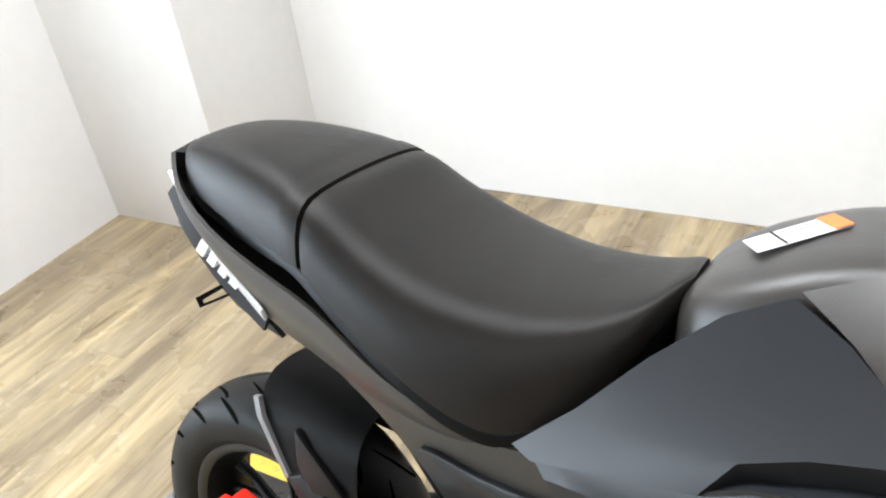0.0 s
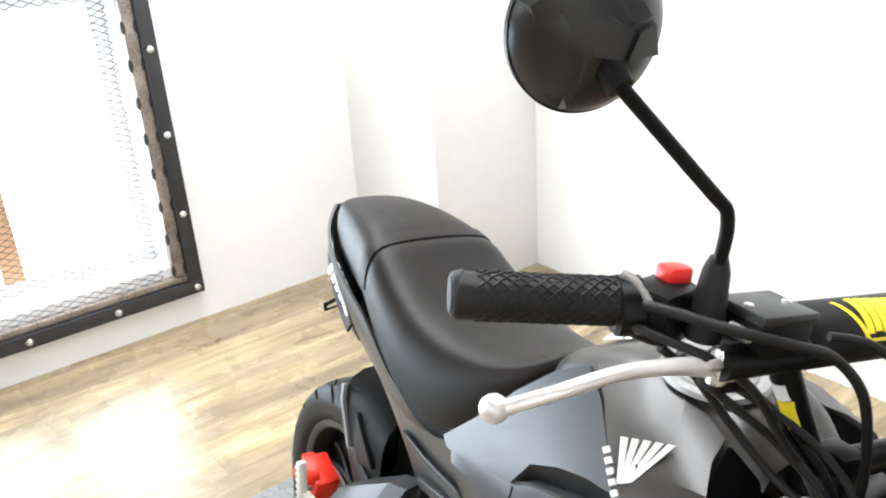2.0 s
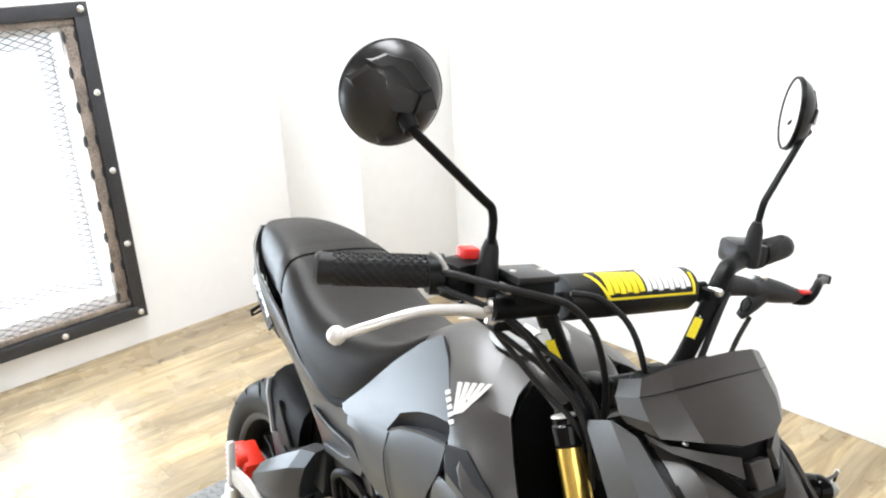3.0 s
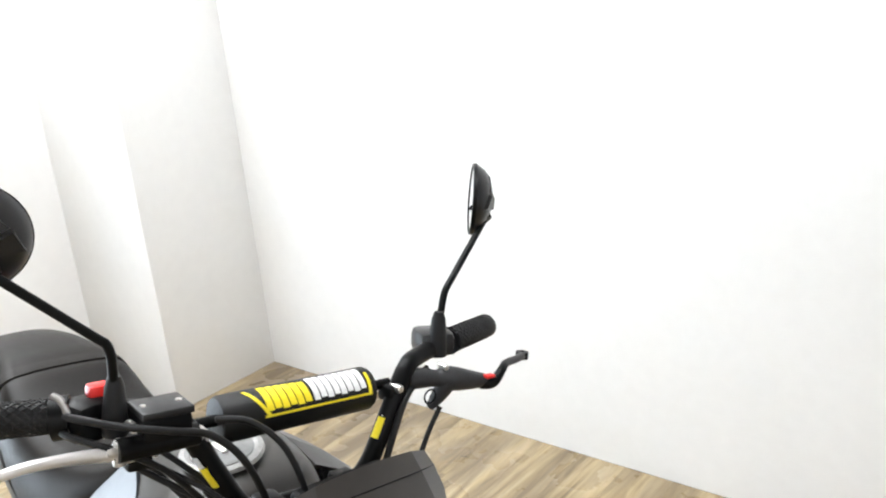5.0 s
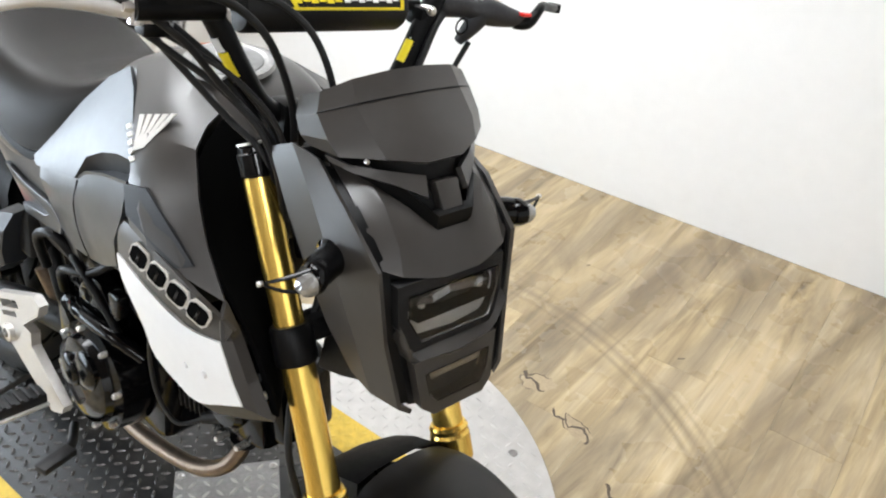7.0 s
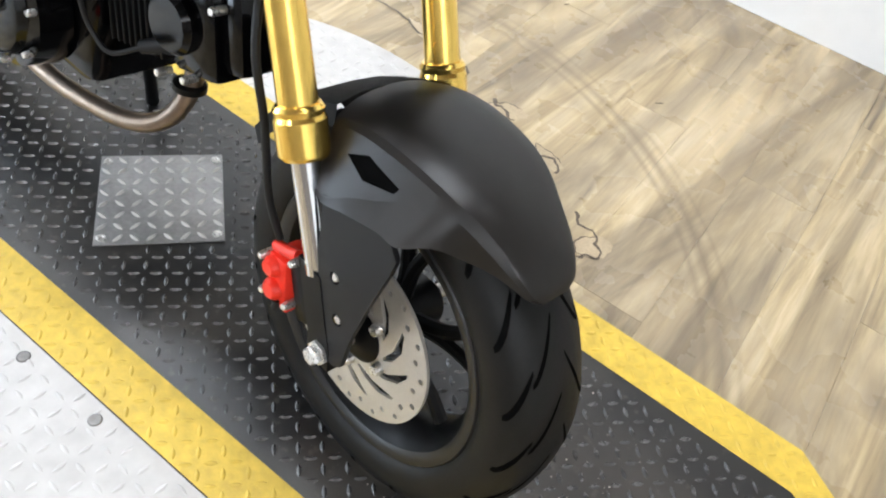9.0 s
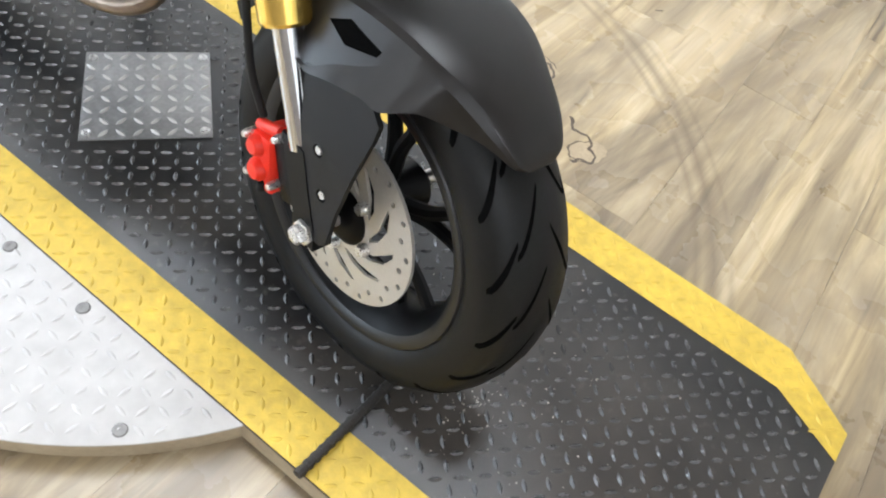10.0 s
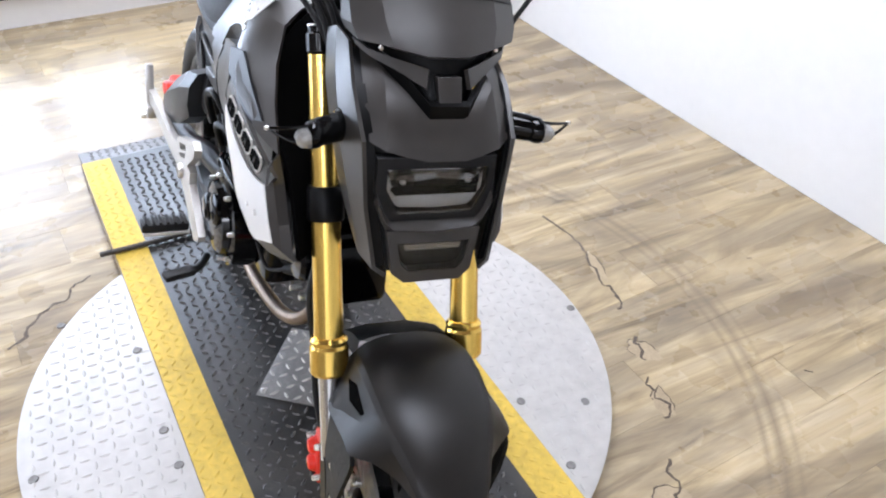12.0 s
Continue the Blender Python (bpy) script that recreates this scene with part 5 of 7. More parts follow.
# ---- front end ----
FC = (0.603, 0.0, 0.237)
front_wheel = wheel_set(FC, 0.0, 1.0, front_part, STEER, 5, "front_wheel")
part("brake_disc", brake_disc_bm(FC, -0.06, 0.11, 0.032), DISCSTEEL, front_wheel, "pale drilled steel brake disc")
part("disc_carrier", lathe_bm([(0.0, -0.072), (0.02, -0.071), (0.03, -0.066), (0.036, -0.0615), (0.036, -0.05)], 32, "y", FC), BLACK, front_wheel)
for k in range(5):
    a = 2 * math.pi * k / 5 + 0.9
    part("disc_bolt", lathe_bm([(0, -0.071), (0.006, -0.07), (0.0075, -0.066), (0.0075, -0.058)], 10, "y", (FC[0] + 0.045 * math.cos(a), 0, FC[2] + 0.045 * math.sin(a))), BOLTSTEEL, front_wheel)
AX = Vector((-math.sin(radians(24)), 0, math.cos(radians(24))))
for s in (-1, 1):
    foot = Vector((0.518, s * (0.1 if s < 0 else 0.091), 0.436 if s < 0 else 0.424))
    at = lambda z: foot + AX * ((z - foot.z) / AX.z)
    leg = front_part("fork_leg", tube_bm([at(0.437), at(0.5), at(0.56), at(0.628)], [0.0205, 0.0192, 0.0188, 0.0188], 28, 1), GOLD, "gold anodised lower fork tube")
    part("upper_tube", tube_bm([at(0.66), at(0.81)], 0.0168, 24, 1), GOLD, leg, "gold anodised upper fork tube")
    part("bottom_collar", tube_bm([at(0.434), at(0.4375), at(0.468), at(0.472), at(0.477), at(0.481)], [0.0235, 0.0258, 0.0258, 0.024, 0.0252, 0.0222], 28, 1), GOLD, leg, smooth=18)
    part("lower_clamp", tube_bm([at(0.622), at(0.626), at(0.657), at(0.662)], [0.0225, 0.0238, 0.0232, 0.021], 24, 1), BLACK, leg, "black lower fork clamp")
    part("fork_cap", tube_bm([at(0.808), at(0.811), at(0.83), at(0.832), at(0.836), at(0.838)], [0.0175, 0.0192, 0.0192, 0.0165, 0.0165, 0.0145], 20, 1), GLOSSBLACK, leg, "gloss black fork cap", smooth=20)
    part("cap_ring", lathe_bm([(0.0125, 0.0), (0.0165, 0.0), (0.016, 0.002), (0.0125, 0.002)], 20, "z"), STEEL, leg, "bright ring on the fork cap").matrix_basis = Matrix.Translation(at(0.8385)) @ Matrix.Rotation(radians(-24), 4, "Y")
    part("inner_tube", tube_bm([at(0.322), at(0.436)], 0.0147, 24, 1), CHROME, leg, "polished chrome fork tube")
    part("fork_foot", loft_bm([[(x + dx, s * y, z) for dx, y in ((-0.019, 0.088), (0.017, 0.088), (0.017, 0.113), (-0.019, 0.113))] for x, z in ((0.566, 0.332), (0.582, 0.29), (0.599, 0.25), (0.604, 0.222))]), BLACK, leg, "black fork foot")
front_part("axle_bolt", lathe_bm([(0.0, -0.128), (0.009, -0.127), (0.0115, -0.124), (0.0115, -0.117), (0.015, -0.1165), (0.015, -0.112)], 6, "y", FC), BOLTSTEEL, "bright hexagonal axle bolt")
front_part("front_axle", lathe_bm([(0.009, -0.115), (0.009, 0.115)], 16, "y", FC), STEEL)
for z, th, w, name in ((0.642, 0.028, 0.118, "lower_yoke"), (0.812, 0.022, 0.118, "upper_yoke")):
    q = foot + AX * ((z - foot.z) / AX.z)
    front_part(name, box_bm(0.05, 2 * w - 0.05, th, 0.008, (q.x - 0.012, 0, z), m=Matrix.Rotation(radians(-24), 4, "Y")), BLACK, "black fork yoke")
# front mudguard with its side bracket
GUARD = [  # angle round the axle, crown radius, then radius and half width of the crease, of the lower crease and of the rim
    (47.5, 0.247, 0.2465, 0.016, 0.246, 0.017, 0.245, 0.0175), (49.5, 0.2525, 0.2495, 0.029, 0.247, 0.031, 0.2445, 0.032), (53, 0.2565, 0.2515, 0.036, 0.248, 0.039, 0.242, 0.041),
    (57.5, 0.26, 0.252, 0.043, 0.2475, 0.047, 0.236, 0.05), (63, 0.2625, 0.2515, 0.05, 0.2465, 0.054, 0.2225, 0.06), (69, 0.264, 0.2515, 0.058, 0.2475, 0.063, 0.22, 0.083),
    (74, 0.265, 0.251, 0.066, 0.245, 0.071, 0.205, 0.104), (80, 0.266, 0.2505, 0.071, 0.231, 0.082, 0.2, 0.106), (87, 0.2665, 0.249, 0.074, 0.211, 0.091, 0.192, 0.108),
    (95, 0.267, 0.248, 0.0755, 0.197, 0.099, 0.185, 0.109), (103, 0.267, 0.2465, 0.0755, 0.184, 0.105, 0.18, 0.109), (110, 0.2655, 0.241, 0.073, 0.188, 0.1, 0.186, 0.103)]
secs = []
for a, crown, rc, yc, rb, yb, rl, yl in GUARD:
    c, s = math.cos(radians(a)), math.sin(radians(a))
    half = [(rl, yl), (rb, yb), (rc, yc)] + [(rc + (crown - rc) * v, yc * u) for u, v in ((0.92, 0.3), (0.78, 0.58), (0.58, 0.8), (0.32, 0.95))]
    secs.append([(FC[0] + r * c, y, FC[2] + r * s) for r, y in [(r, -y) for r, y in half] + [(crown, 0)] + half[::-1]])
cols = [spline([row[j] for row in secs], 3) for j in range(len(secs[0]))]
secs = [[cols[j][i] for j in range(len(cols))] for i in range(len(cols[0]))]
bm = loft_bm(secs, False, False)
bmesh.ops.solidify(bm, geom=bm.faces[:], thickness=0.003)
guard = front_part("front_mudguard", bm, PLASTIC, "matte charcoal front mudguard", smooth=15)
for s in (-1, 1):
    part("side_bracket", plate_bm([(0.558, 0.418), (0.6, 0.432), (0.65, 0.432), (0.664, 0.42), (0.663, 0.405), (0.652, 0.35), (0.64, 0.29), (0.636, 0.246), (0.627, 0.238), (0.614, 0.236), (0.607, 0.25), (0.59, 0.3), (0.574, 0.352), (0.562, 0.4)], [ring2(0.0072, 14, (0.602, 0.348)), ring2(0.0072, 14, (0.617, 0.301))], (0, -s * 0.006, 0), lambda u, v: (u, s * (0.112 - 0.011 * max(0, v - 0.36) / 0.08), v)), TRIM, guard, "dark side bracket of the mudguard", smooth=25)
    for x, z in ((0.602, 0.348), (0.617, 0.301)):
        part("bracket_bolt", lathe_bm([(0, s * 0.112), (0.0045, s * 0.1115), (0.0056, s * 0.107), (0.0056, s * 0.095)], 12, "y", (x, 0, z)), BOLTSTEEL, guard)
    # No hole is cut: a black slab stands for the shade inside it.
    part("hole_shade", slab_bm([(0.5595, s * 0.0858, 0.4608), (0.5823, s * 0.0822, 0.4731), (0.6273, s * 0.0824, 0.4677), (0.6247, s * 0.0855, 0.462), (0.5901, s * 0.0912, 0.4536)], (0, -s * 0.006, 0), 0.0006), DEADBLACK, guard, "flat black piece for the shade in a triangular opening")
secs = []
for a in (112, 122, 132, 142, 150):
    c, s = math.cos(radians(a)), math.sin(radians(a))
    secs.append([(FC[0] + r * c, y, FC[2] + r * s) for r, y in ((0.235, -0.066), (0.256, -0.06), (0.262, -0.03), (0.262, 0.03), (0.256, 0.06), (0.235, 0.066))])
bm = loft_bm(secs, False, False)
bmesh.ops.solidify(bm, geom=bm.faces[:], thickness=0.003)
part("inner_guard", bm, TRIM, guard)
# red front caliper
fcal = front_part("front_caliper", box_bm(0.034, 0.046, 0.062, 0.008, (0.514, -0.088, 0.266), m=Matrix.Rotation(radians(-8), 4, "Y")), RED, "bright red front brake caliper")
for x, z, r in ((0.508, 0.281, 0.0125), (0.514, 0.252, 0.0135)):
    part("piston_boss", lathe_bm([(0, -0.01), (r - 0.004, -0.0095), (r, -0.004), (r + 0.001, 0.01)], 20, "y", (x, -0.11, z)), RED, fcal)
part("bridge_arm", tube_bm([(0.497, -0.1, 0.298), (0.515, -0.103, 0.307), (0.538, -0.104, 0.318)], 0.0068, 10, 3), RED, fcal)
part("lower_arm", box_bm(0.02, 0.026, 0.014, 0.004, (0.527, -0.097, 0.236)), RED, fcal)
part("caliper_bracket", box_bm(0.024, 0.008, 0.085, 0.003, (0.545, -0.1, 0.275), m=Matrix.Rotation(radians(-20), 4, "Y")), BLACK, fcal)
part("bleed_cap", lathe_bm([(0.0, 0.012), (0.004, 0.011), (0.005, 0.0)], 10, "z", (0.522, -0.112, 0.229)), RUBBERHOSE, fcal)
for x, z in ((0.542, 0.316), (0.541, 0.25), (0.5, 0.24), (0.492, 0.286)):
    part("caliper_bolt", lathe_bm([(0, -0.119), (0.0035, -0.1185), (0.0048, -0.115), (0.0048, -0.1)], 10, "y", (x, 0, z)), BOLTSTEEL, fcal)
bm = tube_bm([(0.5, -0.1, 0.31), (0.482, -0.108, 0.36), (0.468, -0.112, 0.44), (0.45, -0.118, 0.52), (0.42, -0.09, 0.6), (0.4, -0.05, 0.68), (0.38, -0.04, 0.78)], 0.0045, 10, 6)
front_part("brake_hose", bm, RUBBERHOSE, "black front brake hose")
def shell_bm(half, thick, far=1.0):
    """A shell from the rows of its right half; far: the width of the other half against it."""
    bm = bmesh.new()
    vv = [[bm.verts.new(q) for q in row + [(x, -y * far, z) for x, y, z in row[::-1]]] for row in half]
    for a, b in zip(vv, vv[1:]):
        for k in range(len(a) - 1):
            bm.faces.new((a[k], a[k + 1], b[k + 1], b[k]))
    bmesh.ops.recalc_face_normals(bm, faces=bm.faces)
    if sum(f.normal.x for f in bm.faces) < 0:
        bmesh.ops.reverse_faces(bm, faces=bm.faces)
    bmesh.ops.solidify(bm, geom=bm.faces[:], thickness=thick)
    return bm


def lamp(bm):
    """The headlight sits a little to one side and is slightly narrower than its drawing."""
    bmesh.ops.transform(bm, matrix=Matrix.Translation((0, -0.012, 0)) @ Matrix.Diagonal((1, 0.94, 1, 1)), verts=bm.verts[:])
    return bm


# headlight and its cowl
nose = []
for z, xc, xe, w, xr, wr in ((0.815, 0.53, 0.5, 0.074, 0.42, 0.07), (0.79, 0.547, 0.537, 0.078, 0.44, 0.074), (0.765, 0.552, 0.543, 0.078, 0.455, 0.074), (0.73, 0.556, 0.548, 0.073, 0.47, 0.072), (0.69, 0.565, 0.556, 0.066, 0.485, 0.066), (0.66, 0.575, 0.565, 0.058, 0.5, 0.058), (0.64, 0.578, 0.57, 0.048, 0.51, 0.048)):
    nose.append([(xr, -wr, z), (xe, -w, z), (xe + (xc - xe) * 0.75, -w * 0.62, z), (xc, -w * 0.25, z), (xc, w * 0.25, z), (xe + (xc - xe) * 0.75, w * 0.62, z), (xe, w, z), (xr, wr, z)])
head = front_part("headlight_cowl", lamp(loft_bm(nose)), TRIM, "matte charcoal headlight cowl", smooth=28)
half = [[(0.452, -0.081, 0.861), (0.488, -0.062, 0.852), (0.52, -0.042, 0.837), (0.544, -0.022, 0.818)], [(0.487, -0.085, 0.846), (0.516, -0.066, 0.842), (0.542, -0.045, 0.825), (0.551, -0.022, 0.807)], [(0.52, -0.087, 0.822), (0.545, -0.068, 0.812), (0.557, -0.046, 0.8), (0.558, -0.024, 0.792)], [(0.546, -0.086, 0.794), (0.557, -0.07, 0.788), (0.562, -0.046, 0.782), (0.565, -0.024, 0.778)]]
part("cowl_face", shell_bm([row[1:] for row in half], 0.006, 0.84), PLASTIC, head, "matte charcoal middle face of the cowl", smooth=34)
for s in (-1, 1):
    part("cowl_facet", patch_bm([[(x, y * (0.84 if s > 0 else 1), z) for x, y, z in row[:2]] for row in half], 0.006, 1, s > 0, True), PLASTIC, head, "slanting facet beside the cowl face", smooth=34)
# Solid black filler stands for the shade between visor and cowl.
part("v_gap_shade", loft_bm([[(x - 0.012, y, z + 0.014), (x - 0.002, y, z + 0.012), (x - 0.003, y, z - 0.006), (x - 0.02, y, z - 0.006)] for x, y, z in ((0.448, -0.083, 0.866), (0.486, -0.063, 0.855), (0.52, -0.042, 0.84), (0.545, -0.022, 0.82), (0.545, 0.022, 0.82), (0.52, 0.042, 0.84), (0.486, 0.063, 0.855), (0.448, 0.083, 0.866))]), BLACK, head, "black filler for the shade in the gap under the visor")
for s in (-1, 1):
    mir = s > 0
    side = [[(0.372, -0.1, 0.85), (0.41, -0.098, 0.868), (0.445, -0.092, 0.865)], [(0.415, -0.108, 0.81), (0.46, -0.107, 0.832), (0.502, -0.099, 0.838)], [(0.452, -0.105, 0.752), (0.5, -0.107, 0.775), (0.552, -0.096, 0.797)], [(0.48, -0.097, 0.7), (0.525, -0.098, 0.715), (0.563, -0.09, 0.722)], [(0.512, -0.086, 0.655), (0.545, -0.086, 0.65), (0.579, -0.078, 0.65)], [(0.535, -0.072, 0.645), (0.557, -0.07, 0.642), (0.582, -0.064, 0.64)]]
    side = [[(x, y * (0.82 if mir else 1), z) for x, y, z in row] for row in side]
    part("cowl_side", patch_bm([row[1:] for row in side], 0.005, 1, mir, True), PLASTIC, head, "matte charcoal side panel of the cowl", smooth=24)
    part("cowl_edge", patch_bm([row[:2] for row in side], 0.005, 1, mir, True), PLASTIC, head, "slanting rear edge of the side panel", smooth=24)
    # Black strip put in for the shade between side panel and headlight.
    gap = [[(0.448, -0.089, 0.86), (0.46, -0.08, 0.858)], [(0.503, -0.096, 0.832), (0.512, -0.084, 0.83)], [(0.546, -0.094, 0.79), (0.55, -0.08, 0.786)], [(0.557, -0.088, 0.722), (0.562, -0.074, 0.722)], [(0.572, -0.076, 0.65), (0.576, -0.062, 0.65)]]
    part("cowl_gap_shade", patch_bm([[(x, y * (0.86 if mir else 1), z) for x, y, z in row] for row in gap], 0.004, 3, mir), BLACK, head, "black strip for the shade in the gap beside the headlight")
    out = 0.0 if s < 0 else -0.017
    sig = front_part("turn_signal", tube_bm([(0.488, s * (0.092 + out), 0.785), (0.492, s * (0.098 + out), 0.785), (0.4935, s * (0.103 + out), 0.786), (0.495, s * (0.106 + out), 0.786), (0.508, s * (0.13 + out), 0.787), (0.511, s * (0.136 + out), 0.787)], [0.0215, 0.0215, 0.021, 0.0165, 0.0158, 0.015], 24, 1), GLOSSBLACK, "gloss black turn signal with a clear pointed lens", smooth=30)
    part("signal_body", loft_bm([[(0.513 + k + r * math.cos(t), s * (y + out), 0.787 + 0.95 * r * math.sin(t)) for t in [2 * math.pi * j / 16 for j in range(16)]] for y, r, k in ((0.13, 0.0135, 0.0), (0.136, 0.0165, 0.001), (0.142, 0.0165, 0.002), (0.146, 0.0135, 0.002))]), GLOSSBLACK, sig)
    part("signal_lens", loft_bm([[(0.524 + k, s * (0.147 + out + 1.1 * r * math.cos(t)), 0.786 + r * math.sin(t)) for t in [2 * math.pi * j / 12 for j in range(12)]] for k, r in ((-0.008, 0.0115), (0.001, 0.011), (0.005, 0.0075), (0.0065, 0.003))]), CLEAR, sig, "clear faceted signal lens", smooth=15)
    tip = (0.504, s * (0.186 + out), 0.79)
    for z0 in (0.798, 0.776):
        part("hood_edge", tube_bm([(0.518, s * (0.143 + out), z0), (0.512, s * (0.167 + out), 0.787 + (z0 - 0.787) * 0.6), tip], [0.0026, 0.002, 0.0014], 8, 3), GLOSSBLACK, sig, "thin black edge of the pointed lens")
    part("tip_stud", lathe_bm([(0, 0.003), (0.0022, 0.002), (0.0028, -0.001), (0.002, -0.003)], 10, "y", tip), BOLTSTEEL, sig)
under = [(0.4, 0.568), (0.45, 0.588), (0.52, 0.624), (0.54, 0.64), (0.54, 0.665), (0.42, 0.665)]
part("inner_cover", slab_bm([(x, -0.05, z) for x, z in under], (0, 0.09, 0), 0.004), TRIM, head, "black inner cover under the cowl")
# headlight: black surround, chrome bowl, clear lens
part("surround_upper", lamp(plate_bm([(-0.072, 0.782), (0.072, 0.782), (0.072, 0.74), (0.055, 0.71), (-0.055, 0.71), (-0.072, 0.74)], [[(-0.06, 0.77), (-0.06, 0.748), (-0.045, 0.722), (0.045, 0.722), (0.06, 0.748), (0.06, 0.77)]], (-0.012, 0, 0), lambda u, v: (0.571 - 0.0 * v + (0.77 - v) * 0.14 - abs(u) * 0.1, u, v))), TRIM, head, "black headlight surround", smooth=20)
part("reflector", lamp(slab_bm([(0.555, -0.062, 0.772), (0.555, 0.062, 0.772), (0.556, 0.062, 0.745), (0.558, 0.047, 0.72), (0.558, -0.047, 0.72), (0.556, -0.062, 0.745)], (-0.004, 0, 0), 0.0)), GREYBLACK, head, "dark back of the headlight bowl")
for s in (-1, 1):
    bowl = part("lamp_bowl", lamp(lathe_bm([(0.0, -0.006), (0.008, -0.004), (0.0105, 0.003), (0.0125, 0.004), (0.0125, 0.0)], 24, "x", (0.562, s * 0.04, 0.754))), GLOSSBLACK, head, "dark round lamp bowl")
    part("bulb", lamp(lathe_bm([(0.0, 0.004), (0.003, 0.003), (0.0042, -0.001), (0.0042, -0.005)], 14, "x", (0.562, s * 0.04, 0.754))), CLEARGREY, bowl)
fold = [(0.559 + 0.005 * (k % 2), -0.056 + 0.028 * k) for k in range(5)]
part("reflector_pleats", lamp(loft_bm([[(x + 0.002, y, 0.768), (x, y, 0.762), (x + 0.004, y, 0.757)] for x, y in fold], False, False)), CHROMEBOWL, head, "pleated bright headlight reflector", smooth=5)
part("reflector_shelf", lamp(slab_bm([(0.571, -0.05, 0.7445), (0.571, 0.05, 0.7445), (0.56, 0.055, 0.7465), (0.56, -0.055, 0.7465)], (0, 0, -0.003), 0.0)), GLOSSBLACK, head)
part("light_bar", lamp(loft_bm([[(0.566 - abs(y) * 0.12, y, z0), (0.569 - abs(y) * 0.12, y, z0 - 0.004), (0.57 - abs(y) * 0.12, y, z0 - 0.017), (0.562 - abs(y) * 0.12, y, z0 - 0.017)] for y, z0 in ((-0.058, 0.762), (-0.052, 0.748), (-0.042, 0.74), (0.0, 0.741), (0.042, 0.74), (0.052, 0.748), (0.058, 0.762))])), CLEARGREY, head, "pale light guide bar")
part("upper_lens", lamp(plate_bm([(-0.061, 0.771), (0.061, 0.771), (0.061, 0.747), (0.046, 0.721), (-0.046, 0.721), (-0.061, 0.747)], [], (-0.002, 0, 0), lambda u, v: (0.5735 + (0.77 - v) * 0.13 - abs(u) * 0.08, u, v))), GLASS, head, "clear headlight lens")
part("middle_bar", lamp(loft_bm([[(0.575 - abs(y) * 0.1, y, z + 0.008), (0.586 - abs(y) * 0.1, y, z), (0.582 - abs(y) * 0.1, y, z - 0.009), (0.565 - abs(y) * 0.1, y, z - 0.009)] for y, z in ((-0.07, 0.735), (-0.06, 0.712), (-0.05, 0.703), (0, 0.702), (0.05, 0.703), (0.06, 0.712), (0.07, 0.735))])), PLASTIC, head, "matte bar between the lights")
part("surround_lower", lamp(plate_bm([(-0.058, 0.702), (0.058, 0.702), (0.05, 0.652), (0.035, 0.641), (-0.035, 0.641), (-0.05, 0.652)], [[(-0.045, 0.688), (-0.04, 0.664), (-0.03, 0.655), (0.03, 0.655), (0.04, 0.664), (0.045, 0.688)]], (-0.012, 0, 0), lambda u, v: (0.59 + (0.69 - v) * 0.2 - abs(u) * 0.1, u, v))), PLASTIC, head, "matte lower light surround", smooth=20)
part("lower_reflector", lamp(slab_bm([(0.578, -0.044, 0.688), (0.578, 0.044, 0.688), (0.582, 0.03, 0.656), (0.582, -0.03, 0.656)], (-0.003, 0, 0), 0.0)), GREYBLACK, head)
part("lower_lamp_strip", lamp(slab_bm([(0.583, -0.036, 0.684), (0.583, 0.036, 0.684), (0.584, 0.034, 0.677), (0.584, -0.034, 0.677)], (-0.002, 0, 0), 0.0)), CHROMEBOWL, head)
part("lower_lens", lamp(plate_bm([(-0.045, 0.688), (0.045, 0.688), (0.04, 0.664), (0.03, 0.655), (-0.03, 0.655), (-0.04, 0.664)], [], (-0.002, 0, 0), lambda u, v: (0.5905 + (0.69 - v) * 0.2 - abs(u) * 0.08, u, v))), GLASS, head, "clear lower lens")
# instrument visor
half = [[(0.405, -0.088, 0.912), (0.436, -0.087, 0.926), (0.447, -0.06, 0.938), (0.451, -0.022, 0.943)], [(0.41, -0.095, 0.895), (0.444, -0.0945, 0.909), (0.46, -0.064, 0.919), (0.466, -0.022, 0.923)], [(0.42, -0.096, 0.88), (0.462, -0.094, 0.89), (0.486, -0.062, 0.897), (0.494, -0.022, 0.9)], [(0.428, -0.092, 0.872), (0.474, -0.089, 0.877), (0.501, -0.056, 0.879), (0.519, -0.022, 0.877)]]
visor = front_part("instrument_visor", shell_bm(half, 0.005), PLASTIC, "matte charcoal instrument visor", smooth=19)
under = [[(0.424, -0.085, 0.875), (0.466, -0.08, 0.878), (0.492, -0.05, 0.878), (0.508, -0.02, 0.875)], [(0.44, -0.076, 0.862), (0.47, -0.07, 0.862), (0.498, -0.042, 0.858), (0.513, -0.02, 0.853)], [(0.46, -0.055, 0.848), (0.49, -0.046, 0.845), (0.512, -0.03, 0.838), (0.526, -0.017, 0.83)], [(0.48, -0.04, 0.83), (0.505, -0.034, 0.825), (0.522, -0.024, 0.815), (0.535, -0.016, 0.806)]]
part("visor_base", shell_bm(under, 0.006), BLACK, visor, "black base under the visor")
part("visor_beak", slab_bm([(0.523, -0.0125, 0.857), (0.523, 0.0155, 0.857), (0.5395, 0.0145, 0.829), (0.5395, -0.0105, 0.829)], (-0.012, 0, -0.004), 0.0015), PLASTIC, visor, "small matte beak under the visor")
# Thin black tube draws the shade along the visor's crease.
part("crease_shade_line", tube_bm([(0.443, -0.0945, 0.909), (0.46, -0.064, 0.919), (0.466, -0.022, 0.923), (0.466, 0.022, 0.923), (0.46, 0.064, 0.919), (0.443, 0.0945, 0.909)], 0.0008, 6, 3), BLACK, visor)
